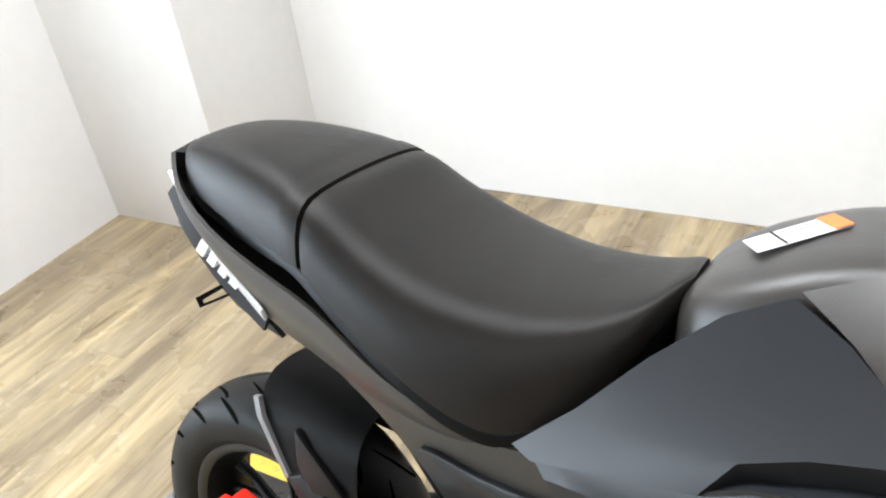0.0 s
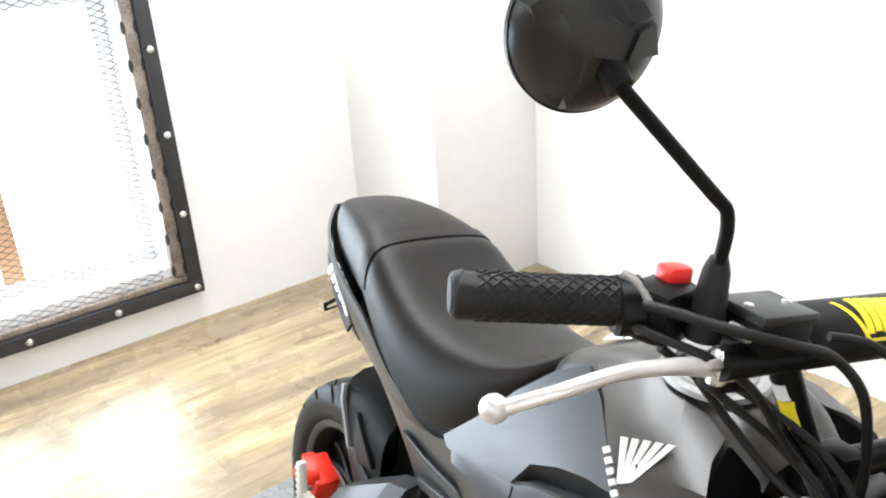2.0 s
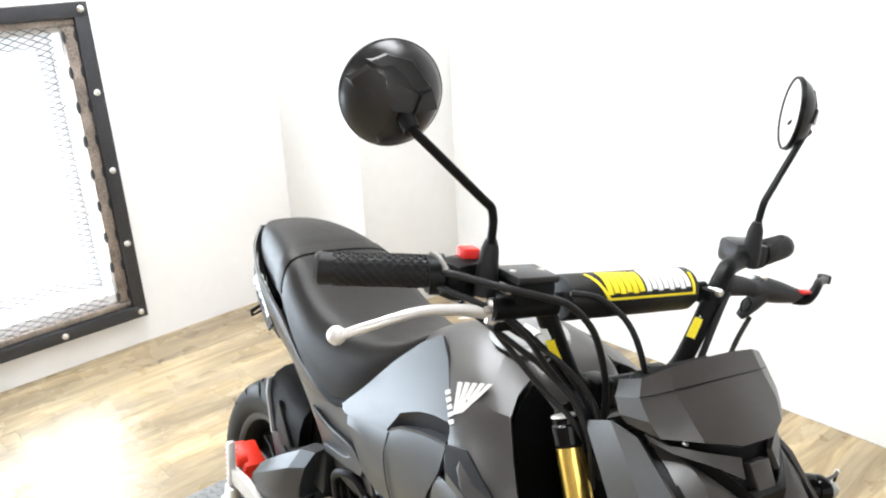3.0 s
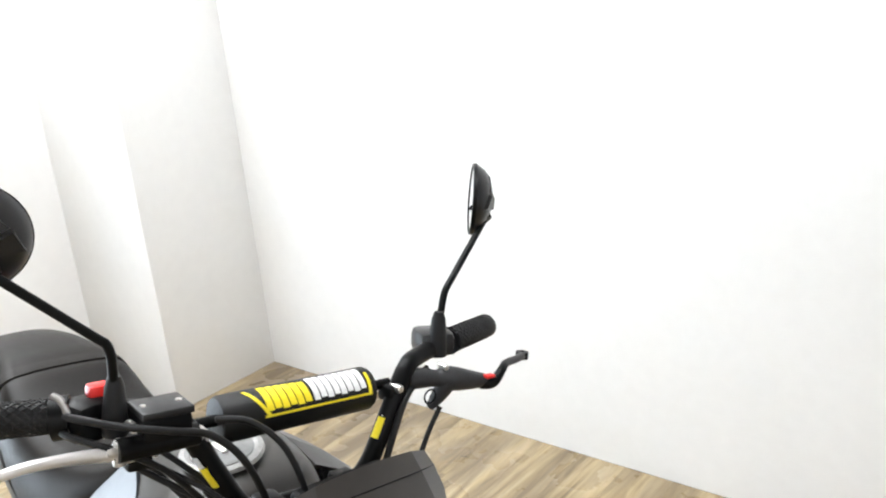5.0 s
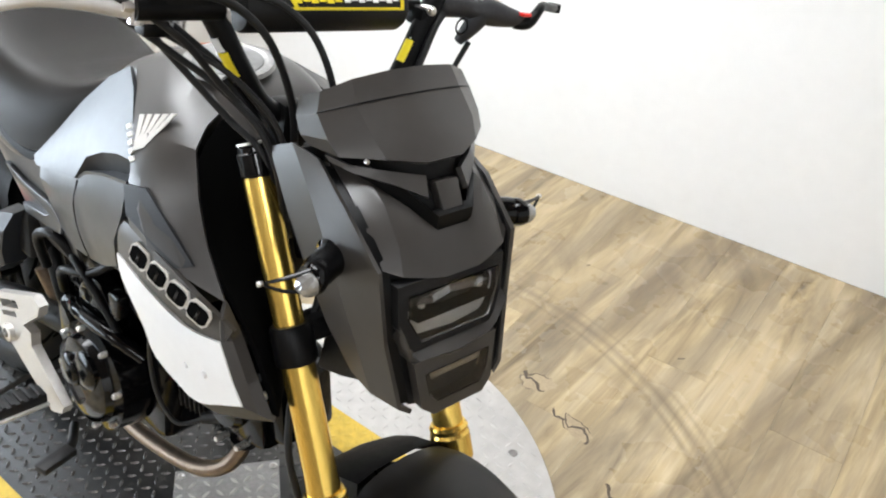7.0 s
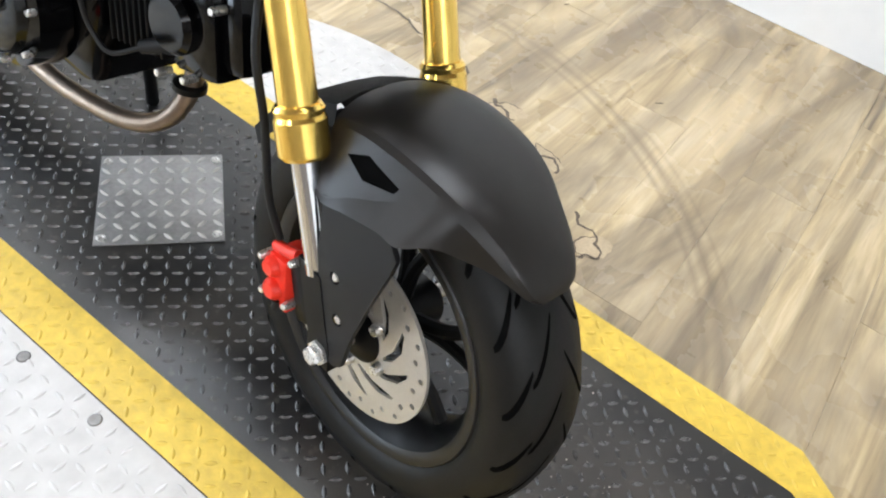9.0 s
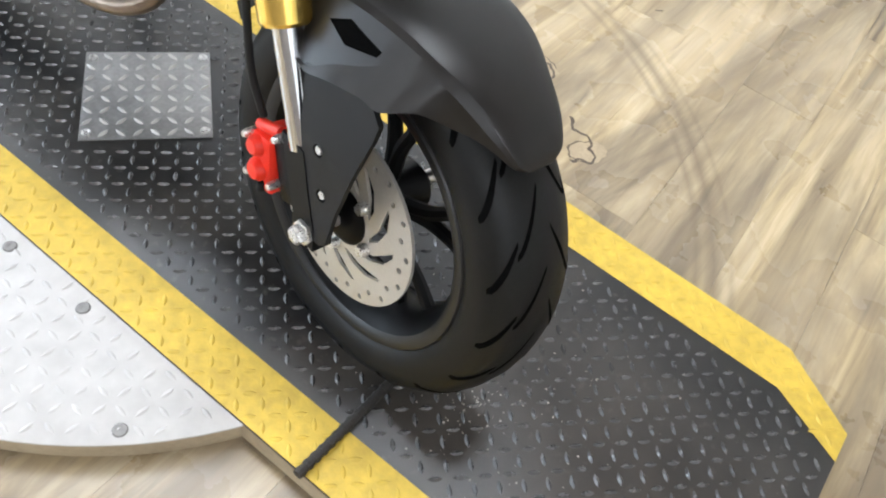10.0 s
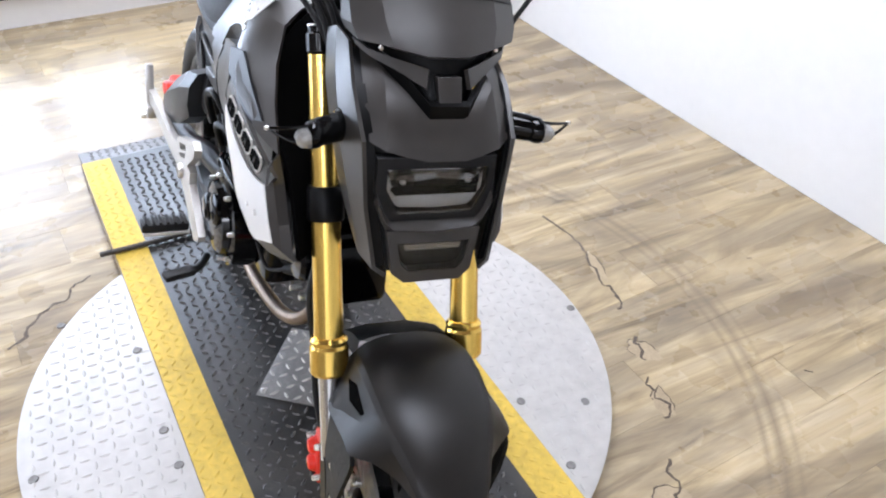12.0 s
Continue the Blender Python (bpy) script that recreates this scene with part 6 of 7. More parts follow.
for s in (-1, 1):
    part("side_lip", patch_bm([[(0.452, -0.089, 0.871), (0.476, -0.078, 0.868), (0.5, -0.05, 0.866), (0.519, -0.022, 0.864)], [(0.458, -0.088, 0.866), (0.482, -0.076, 0.861), (0.508, -0.051, 0.856), (0.53, -0.025, 0.846)]], 0.006, 1, s > 0, True), PLASTIC, visor, "matte lower lip of the visor")
    part("slot_bolt", lathe_bm([(0, 0.002), (0.002, 0.0018), (0.0026, -0.002)], 10, "x", (0.486, s * 0.066, 0.8725)), BOLTSTEEL, visor)
bm = box_bm(0.05, 0.12, 0.03, 0.008, (0.408, 0.0, 0.888), m=Matrix.Rotation(radians(25), 4, "Y"))
front_part("instrument_panel", bm, BLACK, "black instrument housing behind the visor")
# handlebar and its fittings, rolled a little
BAR = Matrix.Translation((0.3, 0, 0.985)) @ Matrix.Rotation(radians(-4), 4, "X") @ Matrix.Translation((-0.3, 0, -0.985))
BARM = STEER @ BAR


def spline_rows(rows, n=4):
    a, b = spline([r[:3] for r in rows], n), spline([(r[3], r[4], 0) for r in rows], n)
    return [(*p, q[0], q[1]) for p, q in zip(a, b)]


def bar_part(name, bm, mat, label="", parent=None, smooth=40):
    return part(name, bm, mat, parent or bike, label, None if parent else BARM, smooth)


bar_pts = [(0.238, -0.362, 0.991), (0.283, -0.25, 0.995), (0.31, -0.175, 0.993), (0.322, -0.145, 0.98), (0.332, -0.105, 0.91), (0.336, -0.08, 0.872), (0.337, -0.05, 0.862)]
bar = bar_part("handlebar", tube_bm(bar_pts + [(x, -y, z) for x, y, z in bar_pts[::-1]], 0.0118, 16, 5), BLACK, "black braced motocross handlebar")
part("crossbar", tube_bm([(0.31, -0.13, 0.966), (0.31, 0.13, 0.966)], 0.0065, 12, 1), BLACK, bar)
for s in (-1, 1):
    part("crossbar_clamp", box_bm(0.03, 0.016, 0.022, 0.005, (0.32, s * 0.124, 0.957)), ALLOY if s < 0 else BLACK, bar)
    part("clamp_bolt", lathe_bm([(0, 0.019), (0.004, 0.0185), (0.0055, 0.016), (0.0055, 0.0)], 10, "x", (0.322, s * 0.128, 0.966)), BOLTSTEEL, bar)
    part("bar_riser", box_bm(0.035, 0.03, 0.05, 0.006, (0.338, s * 0.05, 0.852)), BLACK, bar)
    part("yellow_decal", tube_bm([(0.3305, s * 0.1158 - 0.0035, 0.929), (0.3335, s * 0.1028 - 0.0035, 0.906)], 0.0092, 16, 1), YELLOW, bar, "yellow decal on the bar")
    part("white_decal", tube_bm([(0.328, s * 0.1235 - 0.0035, 0.942), (0.3304, s * 0.1162 - 0.0035, 0.9297)], 0.009, 16, 1), WHITE, bar)
    grip = part("grip", tube_bm([(0.238, s * 0.364, 0.991), (0.24, s * 0.358, 0.9912), (0.2445, s * 0.35, 0.9914), (0.28, s * 0.256, 0.9948), (0.282, s * 0.252, 0.995)], [0.0155, 0.0182, 0.0168, 0.0168, 0.0195], 24, 2), RUBBERHOSE, bar, "black rubber diamond-pattern grip")
    verts = []
    g0, g1 = Vector((0.2445, s * 0.348, 0.9915)), Vector((0.2795, s * 0.258, 0.9947))
    gd = (g1 - g0).normalized()
    ga = gd.orthogonal().normalized()
    gb = gd.cross(ga)
    bm = bmesh.new()
    for turn in (1, -1):
        for k in range(13):
            pts = []
            for i in range(13):
                t = i / 12
                a = 2 * math.pi * k / 13 + turn * 5.0 * t
                pts.append(g0 + (g1 - g0) * t + 0.0172 * (math.cos(a) * ga + math.sin(a) * gb))
            tube_bm(pts, 0.0011, 5, 1, bm)
    part("grip_pattern", bm, RUBBERHOSE, grip)["kind"] = "stuff"
    part("grip_end", tube_bm([(0.2375, s * 0.3655, 0.991), (0.239, s * 0.3615, 0.9912)], [0.013, 0.0165], 20, 1), GREYRUBBER, grip, "grey worn end of the grip")
pad = bar_part("crossbar_pad", tube_bm([(0.306, -0.1, 0.964), (0.306, -0.098, 0.964), (0.306, -0.094, 0.964), (0.306, 0.094, 0.964), (0.306, 0.099, 0.964), (0.306, 0.102, 0.964)], [0.017, 0.0245, 0.0268, 0.0268, 0.0245, 0.017], 32, 1), PADFOAM, "black foam bar pad with a yellow and white print")


def on_pad(u, a, lift=0.0005):
    r = 0.0268 + lift
    return (0.306 + r * math.cos(a), u - 0.004, 0.964 + r * math.sin(a))


def pad_patch(u0, u1, a0, a1, lift, slant=0.0):
    return patch_bm([[on_pad(u0 + (u1 - u0) * t + slant * (k / 6 - 0.5), radians(a0 + (a1 - a0) * k / 6), lift) for t in (0, 0.5, 1)] for k in range(7)], 0.0003, 2, sharp=True)


part("print_border", pad_patch(-0.048, 0.094, 4, 10, 0.0008), YELLOW, pad, "yellow border line of the print")
part("print_border", pad_patch(0.0895, 0.094, 10, 66, 0.0008, 0.0), YELLOW, pad)
part("print_border", pad_patch(-0.056, -0.051, 10, 84, 0.0008, -0.022), YELLOW, pad)
for k in range(6):  # plain bars where the maker's word stands
    u = -0.046 + 0.0096 * k
    part("yellow_block", pad_patch(u, u + 0.0082, 18 + 3 * (k % 2), 90 - 2 * k, 0.0008, -0.004), YELLOW, pad, "yellow bar of a plain print")
for k in range(8):
    u = 0.0142 + 0.0091 * k
    part("white_block", pad_patch(u, u + 0.0076, 20 + 4 * (k % 2), 88, 0.0008, -0.003), WHITE, pad, "white bar of a plain print")
# right controls: switch box, reservoir, lever
sw = bar_part("switch_housing", box_bm(0.042, 0.055, 0.044, 0.012, (0.29, -0.222, 0.99), m=Matrix.Rotation(radians(20), 4, "Z")), BLACK, "black right switch housing")
part("stop_switch", box_bm(0.018, 0.022, 0.017, 0.004, (0.288, -0.214, 1.0145)), REDPLASTIC, sw, "bright red engine stop switch")
part("throttle_collar", tube_bm([(0.2805, -0.255, 0.9915), (0.287, -0.24, 0.993)], 0.022, 20, 1), BLACK, sw)
mast = bar_part("brake_reservoir", box_bm(0.044, 0.05, 0.034, 0.005, (0.334, -0.168, 0.984)), BLACK, "black brake fluid reservoir")
part("reservoir_lid", box_bm(0.046, 0.052, 0.008, 0.002, (0.334, -0.168, 1.004)), GREYBLACK, mast)
for y in (-0.186, -0.15):
    part("lid_screw", lathe_bm([(0, 0.0095), (0.003, 0.009), (0.0042, 0.007)], 10, "z", (0.334, y, 1.0)), BOLTSTEEL, mast)
part("clamp_bolt", lathe_bm([(0, 0.018), (0.004, 0.0175), (0.005, 0.015), (0.005, 0.0)], 10, "x", (0.335, -0.2, 0.993)), BOLTSTEEL, mast)
part("banjo_bolt", lathe_bm([(0, -0.008), (0.004, -0.0075), (0.0055, -0.004), (0.0055, 0.004)], 6, "y", (0.345, -0.216, 0.972)), STEEL, mast)
part("brake_switch", box_bm(0.022, 0.026, 0.016, 0.004, (0.327, -0.19, 0.95)), BLACK, mast)
part("master_cylinder", tube_bm([(0.345, -0.215, 0.972), (0.345, -0.135, 0.972)], 0.012, 14, 1), BLACK, mast)
lev = bar_part("brake_lever", tube_bm([(0.34, -0.208, 0.966), (0.339, -0.228, 0.969), (0.345, -0.26, 0.975), (0.348, -0.3, 0.977), (0.342, -0.34, 0.966), (0.33, -0.368, 0.953)], [0.0075, 0.007, 0.0058, 0.0052, 0.005, 0.005], 12, 5), LEVERALLOY, "pale bare alloy brake lever")
ball = bmesh.new()
bmesh.ops.create_icosphere(ball, subdivisions=2, radius=0.0098, matrix=Matrix.Translation((0.326, -0.373, 0.951)))
part("lever_ball", ball, LEVERALLOY, lev)
part("lever_perch", box_bm(0.024, 0.028, 0.018, 0.005, (0.337, -0.203, 0.966)), ALLOY, lev)
part("perch_bolt", lathe_bm([(0, 0.016), (0.005, 0.0155), (0.0065, 0.012), (0.0065, -0.01)], 10, "z", (0.343, -0.212, 0.967)), BOLTSTEEL, lev)
# left controls
sw2 = bar_part("left_switch_housing", box_bm(0.05, 0.05, 0.034, 0.009, (0.283, 0.222, 1.0), m=Matrix.Rotation(radians(-20), 4, "Z")), GREYBLACK, "dark left switch housing")
part("switch_button", box_bm(0.012, 0.02, 0.014, 0.003, (0.262, 0.222, 1.0)), BLACK, sw2)
cl = bar_part("clutch_perch", loft_bm([[(x + r * math.cos(a), y, z + h * math.sin(a)) for a in [2 * math.pi * k / 14 for k in range(14)]] for x, y, z, r, h in spline_rows([(0.324, 0.158, 0.97, 0.01, 0.011), (0.328, 0.165, 0.969, 0.0135, 0.0145), (0.336, 0.188, 0.968, 0.0125, 0.0125), (0.342, 0.198, 0.967, 0.0115, 0.0115), (0.348, 0.21, 0.967, 0.0145, 0.016), (0.354, 0.226, 0.965, 0.0135, 0.0155), (0.36, 0.246, 0.962, 0.011, 0.012), (0.364, 0.262, 0.96, 0.0085, 0.009)])]), GREYRUBBER, "dark grey clutch lever perch with a rubber boot")
part("adjuster", tube_bm([(0.348, 0.212, 0.962), (0.342, 0.204, 0.945), (0.333, 0.197, 0.926)], [0.013, 0.0105, 0.006], 12, 2), GREYRUBBER, cl)
part("pivot_screw", lathe_bm([(0, 0.016), (0.003, 0.0155), (0.0042, 0.012), (0.0042, 0)], 10, "x", (0.338, 0.205, 0.983)), BOLTSTEEL, cl)
cl.matrix_basis = BARM @ Matrix.Translation((-0.007, -0.009, 0.001))
part("red_mark", box_bm(0.01, 0.014, 0.004, 0.001, (0.372, 0.262, 0.968)), REDPLASTIC, cl)
lev2 = bar_part("clutch_lever", tube_bm([(0.362, 0.258, 0.956), (0.372, 0.272, 0.958), (0.371, 0.288, 0.972), (0.36, 0.306, 0.975), (0.34, 0.345, 0.968), (0.322, 0.375, 0.963)], [0.008, 0.0075, 0.006, 0.0055, 0.0055, 0.006], 10, 5), BLACK, "black clutch lever")
lev2.matrix_basis = BARM @ Matrix.Translation((-0.007, -0.011, 0.001))
part("lever_end", lathe_bm([(0.003, -0.006), (0.0095, -0.005), (0.0095, 0.005), (0.003, 0.006)], 14, "z", (0.317, 0.381, 0.962), True), BLACK, lev2)
def facet_bm(ring, lift, side, bm):
    """A raised facet on the domed back of a mirror: ring of its corners in the mirror's plane."""
    def dome(x, y, up):
        return (side * x, y, -0.027 * math.sqrt(max(0.0, 1 - (x * x + y * y) / 0.0026)) - up)
    cx, cy = sum(p[0] for p in ring) / len(ring), sum(p[1] for p in ring) / len(ring)
    hub = bm.verts.new(dome(cx, cy, lift * 0.6))
    top = [bm.verts.new(dome(cx + (x - cx) * 0.9, cy + (y - cy) * 0.9, lift)) for x, y in ring]
    low = [bm.verts.new(dome(x, y, -0.002)) for x, y in ring]
    n = len(ring)
    for i in range(n):
        k = (i + 1) % n
        bm.faces.new((hub, top[i], top[k]))
        bm.faces.new((top[i], low[i], low[k], top[k]))
    bm.faces.new(low[::-1])
    bmesh.ops.recalc_face_normals(bm, faces=bm.faces)


# mirrors
for s, base, mid, neck, centre, face in ((-1, (0.32, -0.208, 0.991), (0.326, -0.212, 1.07), (0.311, -0.309, 1.148), (0.283, -0.318, 1.176), (-0.985, 0.12, 0.12)), (1, (0.303, 0.214, 0.998), (0.296, 0.226, 1.068), (0.262, 0.326, 1.16), (0.238, 0.322, 1.184), (-0.616, -0.788, 0.02))):
    base, mid, neck, centre = (Vector(q) for q in (base, mid, neck, centre))
    bend = mid + (mid - base).normalized() * 0.012
    mir = bar_part("mirror", tube_bm([base + Vector((0, 0, 0.03)), base + (mid - base) * 0.75, base + (mid - base) * 0.9 + (neck - mid) * 0.01, mid + (neck - mid) * 0.05, mid + (neck - mid) * 0.14, mid + (neck - mid) * 0.6, neck], 0.0048, 12, 4), BLACK, "round black mirror on a bent stem")
    part("stem_boot", tube_bm([base - Vector((0, 0, 0.012)), base + Vector((0, 0, 0.002)), base + Vector((0, 0, 0.038)), base + Vector((0, 0, 0.048))], [0.0125, 0.0128, 0.0095, 0.0062], 16, 1), RUBBERHOSE, mir)
    turn = Vector(face).to_track_quat("Z", "Y").to_matrix().to_4x4()
    shell = lathe_bm([(0.0, -0.027), (0.016, -0.0262), (0.03, -0.022), (0.043, -0.014), (0.0498, -0.004), (0.051, 0.0), (0.0492, 0.0015), (0.0, 0.0015)], 48, "z")
    bmesh.ops.transform(shell, matrix=Matrix.Translation(centre) @ turn, verts=shell.verts)
    part("mirror_shell", shell, SHELLPLASTIC, mir, "black plastic mirror shell")
    fin = bmesh.new()
    for ring, lift in (([(0.049, 0.013), (0.033, 0.028), (-0.019, 0.006), (-0.015, -0.0125), (0.0066, -0.0115), (0.01, -0.0495)], 0.0042), ([(0.032, 0.0315), (0.0165, 0.0395), (-0.01, 0.036), (-0.032, 0.013), (-0.0185, 0.0075)], 0.0022), ([(-0.0195, 0.0055), (-0.0325, 0.0115), (-0.044, -0.009), (-0.0155, -0.0125)], 0.0045)):
        facet_bm(ring, lift, -s, fin)
    bmesh.ops.transform(fin, matrix=Matrix.Translation(centre) @ turn, verts=fin.verts)
    part("shell_ridge", fin, SHELLPLASTIC, mir, "raised facets on the shell", smooth=20)
    sock = tube_bm([neck - (centre - neck).normalized() * 0.004, neck + (centre - neck) * 0.7], [0.0085, 0.013], 12, 1)
    part("ball_socket", sock, BLACK, mir)
    glass = lathe_bm([(0.0, 0.0028), (0.0478, 0.0026), (0.048, 0.0012), (0.0, 0.001)], 48, "z")
    bmesh.ops.transform(glass, matrix=Matrix.Translation(centre) @ turn, verts=glass.verts)
    part("mirror_glass", glass, MIRROR, mir, "mirror glass")
    rim = lathe_bm([(0.0475, 0.001), (0.0475, 0.004), (0.051, 0.0035), (0.0515, -0.002)], 48, "z", closed=True)
    bmesh.ops.transform(rim, matrix=Matrix.Translation(centre) @ turn, verts=rim.verts)
    part("mirror_rim", rim, BLACK, mir)
# cables in front of the bars
for name, pts, r in (("throttle_cable", [(0.284, -0.252, 0.996), (0.318, -0.244, 1.002), (0.35, -0.212, 0.998), (0.366, -0.17, 0.99), (0.368, -0.132, 0.978), (0.375, -0.1, 0.948), (0.371, -0.07, 0.892), (0.369, -0.06, 0.847), (0.36, -0.05, 0.79)], 0.004), ("throttle_cable", [(0.284, -0.253, 0.982), (0.318, -0.248, 0.984), (0.345, -0.214, 0.972), (0.346, -0.17, 0.942), (0.346, -0.132, 0.9), (0.36, -0.08, 0.841), (0.37, -0.06, 0.78)], 0.0036), ("switch_lead", [(0.285, -0.19, 0.95), (0.295, -0.15, 0.905), (0.325, -0.112, 0.858), (0.359, -0.09, 0.83), (0.37, -0.07, 0.77)], 0.0038), ("brake_line", [(0.35, -0.118, 0.985), (0.365, -0.085, 0.98), (0.385, -0.055, 0.95), (0.4, -0.035, 0.89), (0.4, -0.03, 0.83), (0.4, -0.045, 0.76)], 0.0036), ("switch_lead", [(0.3, -0.225, 0.965), (0.325, -0.17, 0.925), (0.34, -0.13, 0.895), (0.365, -0.1, 0.86), (0.38, -0.085, 0.82), (0.38, -0.07, 0.76)], 0.0036), ("switch_lead", [(0.31, -0.2, 0.955), (0.34, -0.155, 0.93), (0.365, -0.12, 0.905), (0.385, -0.09, 0.865), (0.39, -0.07, 0.8)], 0.003), ("switch_lead", [(0.3, -0.16, 0.945), (0.33, -0.115, 0.905), (0.352, -0.085, 0.868), (0.365, -0.06, 0.82)], 0.0034), ("clutch_cable", [(0.334, 0.198, 0.928), (0.336, 0.18, 0.9), (0.342, 0.162, 0.872), (0.35, 0.14, 0.84), (0.36, 0.08, 0.78)], 0.0034), ("switch_lead", [(0.3, 0.2, 0.97), (0.335, 0.142, 0.955), (0.345, 0.115, 0.91), (0.35, 0.095, 0.86), (0.36, 0.07, 0.8)], 0.0045), ("frame_lead", [(0.33, -0.12, 0.9), (0.345, -0.09, 0.86), (0.37, -0.08, 0.82), (0.38, -0.06, 0.77)], 0.0045)):
    bar_part(name, tube_bm(pts, r, 10, 6), RUBBERHOSE, "black control cable")
for a, b, c in (((0.281, -0.2545, 1.014), (0.289, -0.25, 1.012), (0.304, -0.247, 1.0015)), ((0.279, -0.254, 0.975), (0.287, -0.251, 0.978), (0.306, -0.248, 0.9835))):
    bar_part("cable_elbow", tube_bm([a, b, c], [0.0046, 0.0042, 0.004], 12, 4), SCREWSTEEL, "dull metal throttle cable elbow")
for x, y, z in ((0.297, -0.15, 0.946), (0.302, -0.165, 0.947), (0.262, -0.2, 0.962)):
    bar_part("fitting_bolt", lathe_bm([(0, 0.006), (0.004, 0.0055), (0.006, 0.002), (0.006, -0.008)], 10, "z", (x, y, z)), BOLTSTEEL, "bright bolt under the bar")
bar_part("cable_guide", lathe_bm([(0.009, -0.0015), (0.0105, 0.0), (0.009, 0.0015), (0.0075, 0.0)], 20, "x", (0.344, 0.172, 0.95), True), BLACK)

# ---- floor planks and marks ----
PLANK_W, PLANK_L, GAP = 0.1525, 1.22, 0.0003
shapes = {}


def plank_mesh(w, l):
    key = (round(w, 3), round(l, 3))
    if key not in shapes:
        bm = box_bm(w - GAP, l - GAP, 0.004, 0.0003, (0, 0, -0.002), 1)
        me = bpy.data.meshes.new("plank")
        bm.to_mesh(me)
        bm.free()
        me.materials.append(WOOD)
        shapes[key] = me
    return shapes[key]


x, column = WX + 0.0, 0
rng = random.Random(4)
while x < 4.6 - 0.01:
    w = min(PLANK_W, 4.6 - x)
    y = WY - 0.001
    first = (0.3, 0.85, 0.55, 1.1, 0.7)[column % 5] + rng.uniform(-0.08, 0.08)
    while y > -4.049:
        length = min(first, y + 4.05) if y > WY - 0.01 else min(PLANK_L, y + 4.05)
        if length < 0.02:
            break
        ob = new("plank", plank_mesh(w, length))
        ob.parent = floor
        ob.matrix_basis = pose(x + w / 2, y - length / 2, FLOOR)
        y -= length
    x += w
    column += 1

# peeled cracks in the floor round the turntable
for pts in ([(-0.193, 0.822), (-0.1, 0.84), (-0.02, 0.835), (0.03, 0.815), (0.06, 0.815), (0.078, 0.806), (0.11, 0.79), (0.13, 0.805), (0.186, 0.79), (0.2, 0.77)], [(0.29, 0.75), (0.306, 0.734), (0.32, 0.74), (0.345, 0.72), (0.36, 0.722)], [(0.4, 0.69), (0.415, 0.674), (0.44, 0.68), (0.45, 0.665), (0.48, 0.68), (0.5, 0.665), (0.505, 0.645)], [(0.59, 0.585), (0.61, 0.56), (0.64, 0.565), (0.655, 0.545), (0.675, 0.528), (0.672, 0.51), (0.655, 0.505), (0.65, 0.49)], [(-0.3, -0.5), (-0.32, -0.46), (-0.35, -0.45), (-0.4, -0.4), (-0.41, -0.36), (-0.45, -0.34), (-0.47, -0.3)]):
    rows = []
    line = spline([(px, py, FLOOR + 0.0006) for px, py in pts], 5)
    bm = bmesh.new()
    lft, rgt = [], []
    for i, q in enumerate(line):
        t = (line[min(i + 1, len(line) - 1)] - line[max(i - 1, 0)]).normalized()
        n = Vector((-t.y, t.x, 0)) * (0.0016 + 0.0052 * abs(noise.noise(q * 40)))
        q = q + Vector((noise.noise(q * 90), noise.noise(q * 90 + Vector((9, 2, 1))), 0)) * 0.006
        lft.append(bm.verts.new(q - n))
        rgt.append(bm.verts.new(q + n))
    for i in range(len(line) - 1):
        bm.faces.new((lft[i], lft[i + 1], rgt[i + 1], rgt[i]))
    ob = to_object("floor_crack", bm, SUBFLOOR)
    tagged(ob, "dark ragged crack in the vinyl floor", "crack", group="floor cracks")

# pale grit on the deck round the front wheel
bm = bmesh.new()
rng = random.Random(11)
for k in range(170):
    a, r = rng.uniform(0, 2 * math.pi), abs(rng.gauss(0, 0.12))
    x, y = 0.80 + r * math.cos(a), -0.02 + 1.1 * r * math.sin(a)
    if not (0.5 < x < 1.18 and -0.15 < y < 0.28):
        continue
    q = rng.choice((0.0007, 0.0009, 0.0012, 0.0016))
    bmesh.ops.create_icosphere(bm, subdivisions=1, radius=q, matrix=pose(x, y, 0.0045 + q * 0.4) @ Matrix.Diagonal((1, rng.uniform(0.6, 1.2), 0.6, 1)))
ob = to_object("grit", bm, GRIT)
tagged(ob, "pale grit scattered on the black deck", "grit", kind="stuff")
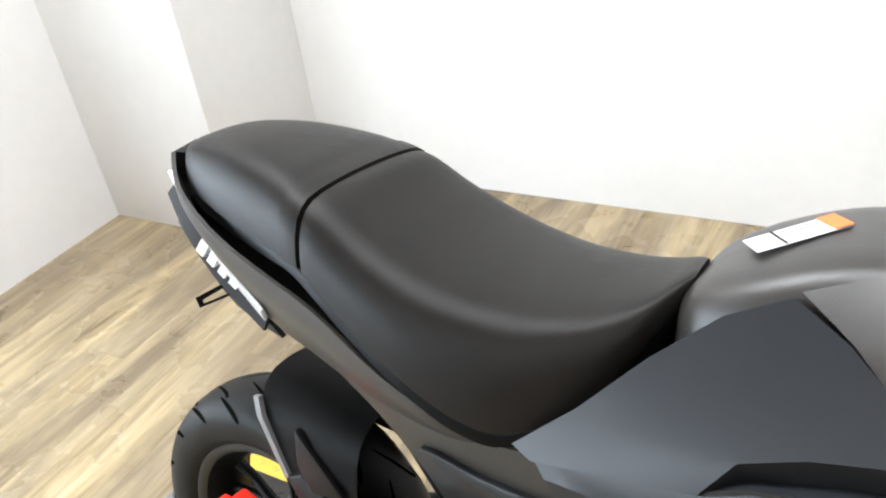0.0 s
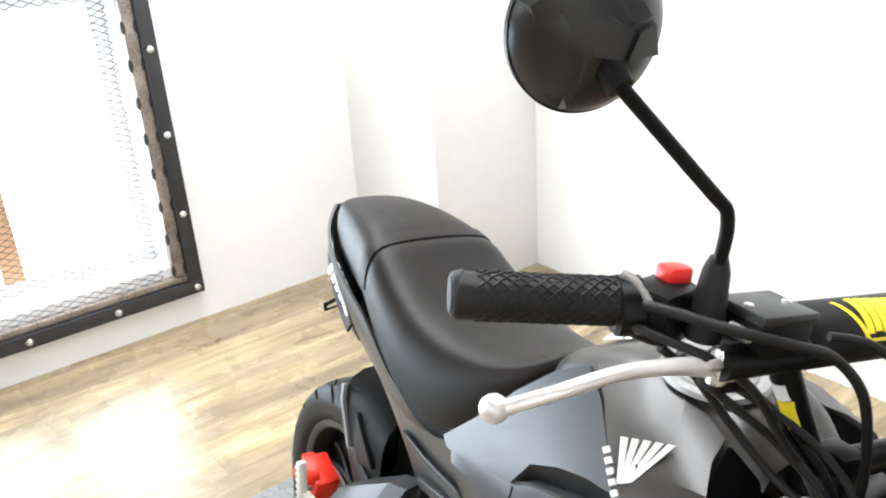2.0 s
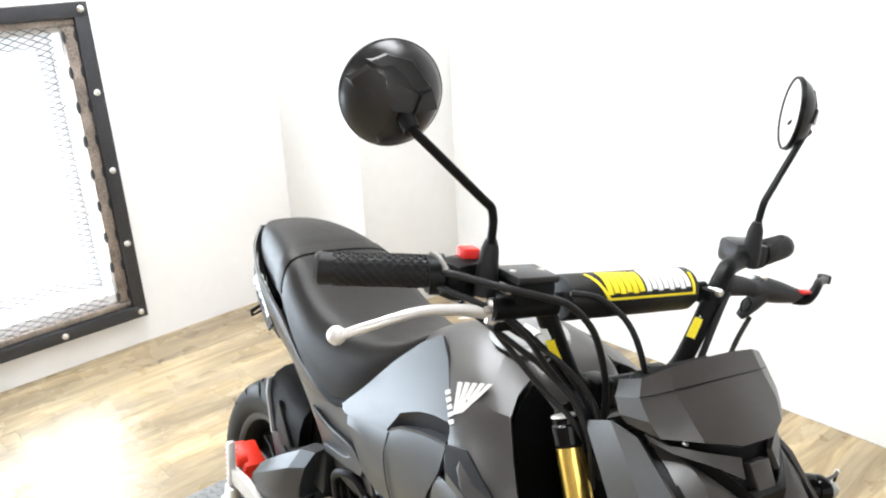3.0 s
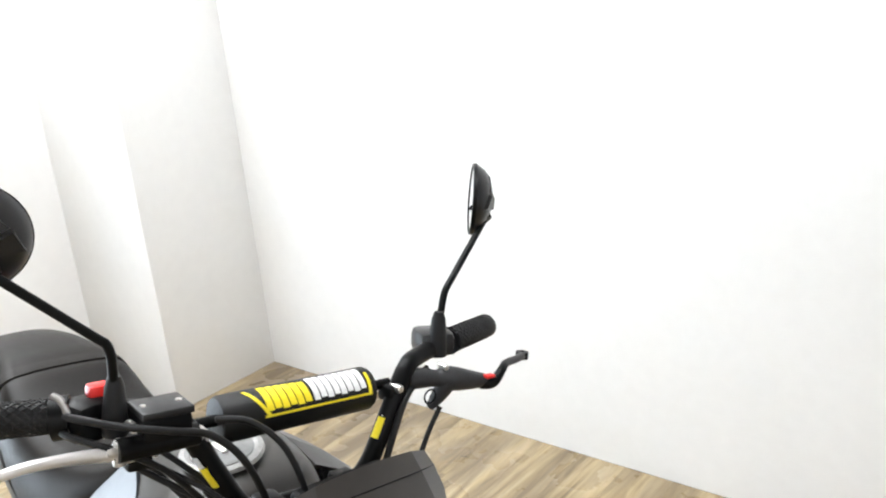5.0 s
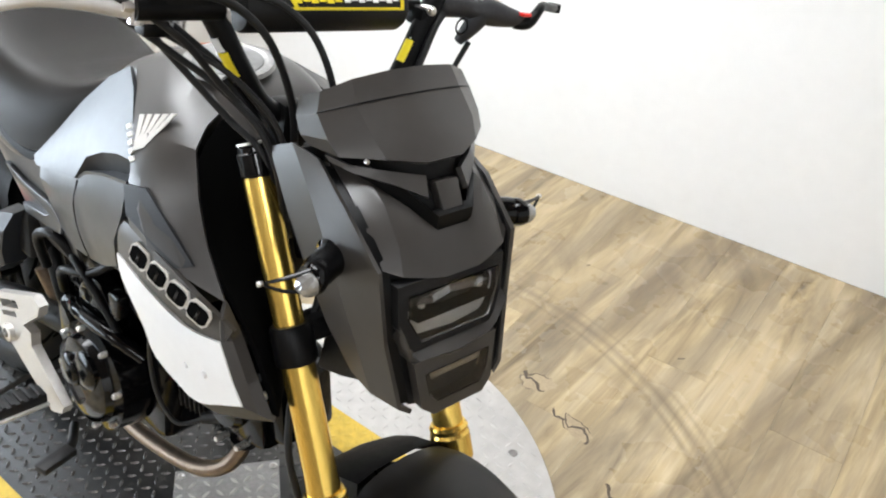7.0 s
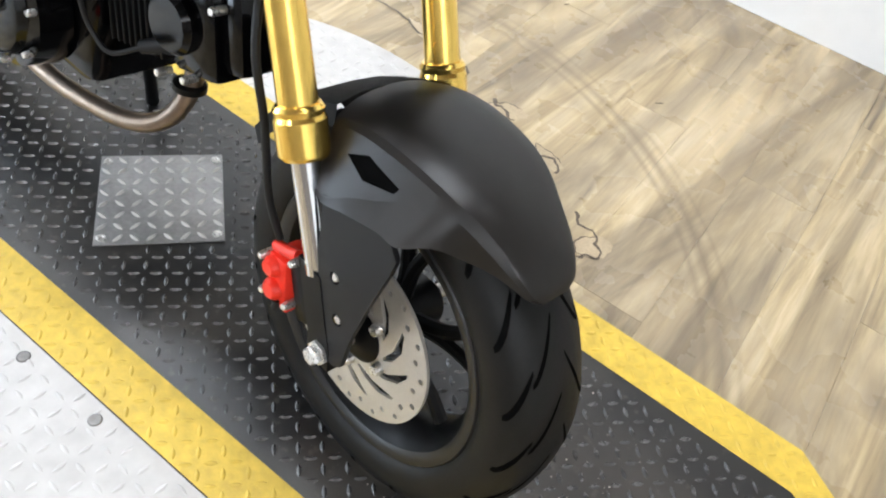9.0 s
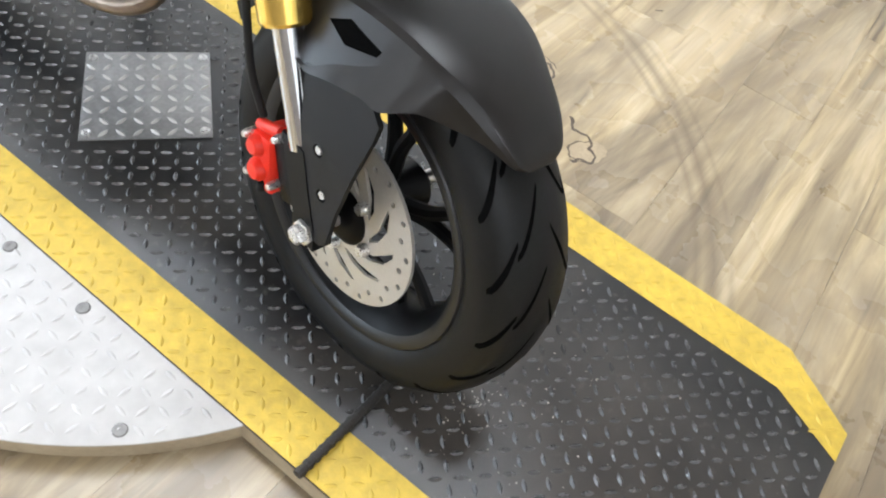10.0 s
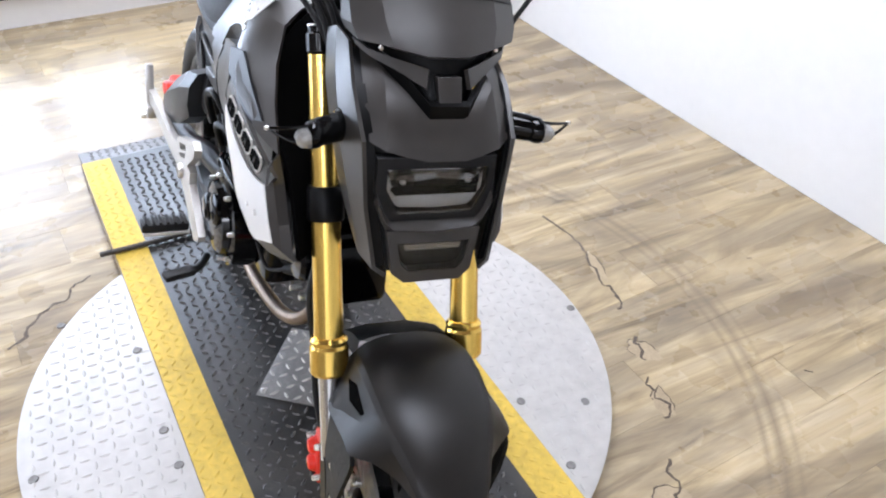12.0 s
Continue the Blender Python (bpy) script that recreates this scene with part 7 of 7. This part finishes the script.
# places where the print of the vinyl has peeled
for cx, cy, rx, ry, turn in ((0.335, 0.735, 0.05, 0.03, 0.4), (0.655, 0.53, 0.042, 0.03, 1.0), (0.47, 0.672, 0.05, 0.024, -0.3), (0.05, 0.822, 0.07, 0.018, -0.25)):
    bm = bmesh.new()
    ring = []
    for k in range(28):
        a = 2 * math.pi * k / 28
        f = 1 + 0.35 * noise.noise((3 * math.cos(a) + cx * 9, 3 * math.sin(a), cy))
        u, v = 0.85 * rx * f * math.cos(a), 0.85 * ry * f * math.sin(a)
        ring.append(bm.verts.new((cx + u * math.cos(turn) - v * math.sin(turn), cy + u * math.sin(turn) + v * math.cos(turn), FLOOR + 0.0003)))
    bm.faces.new(ring)
    rim = bmesh.new()
    pairs = []
    for k in range(4, 21):  # the torn edge of the print
        q, w = ring[k].co, 0.0008 + 0.0045 * abs(noise.noise(ring[k].co * 60)) * math.sin(math.pi * (k - 3) / 18)
        d = (q - Vector((cx, cy, q.z))).normalized()
        pairs.append((rim.verts.new(q - d * w + Vector((0, 0, 0.0003))), rim.verts.new(q + d * w + Vector((0, 0, 0.0003)))))
    for (a, b), (c, d) in zip(pairs, pairs[1:]):
        rim.faces.new((a, b, d, c))
    bmesh.ops.recalc_face_normals(rim, faces=rim.faces)
    ob = to_object("floor_patch", bm, PEELED)
    tagged(ob, "paler peeled patch in the vinyl floor", "floor patch", group="peeled floor patches")
    part("torn_edge", rim, SUBFLOOR, ob, "dark torn edge of the patch")
# small dark scratches on the boards
for x, y, l, a in ((-0.454, 1.354, 0.03, 0.3), (0.55, 1.02, 0.018, 0.8), (-0.62, 0.62, 0.02, -0.4), (0.2, 1.2, 0.014, 1.2), (-1.1, 0.5, 0.014, 0.1), (-0.9, -0.1, 0.016, 2.0)):
    ob = to_object("floor_scratch", box_bm(l, 0.0024, 0.0008, 0, (0, 0, 0.0005)), SUBFLOOR)
    ob.matrix_world = pose(x, y, FLOOR, 0, 0, math.degrees(a))
    tagged(ob, "short dark scratch in the vinyl floor", "scratch", group="floor scratches")
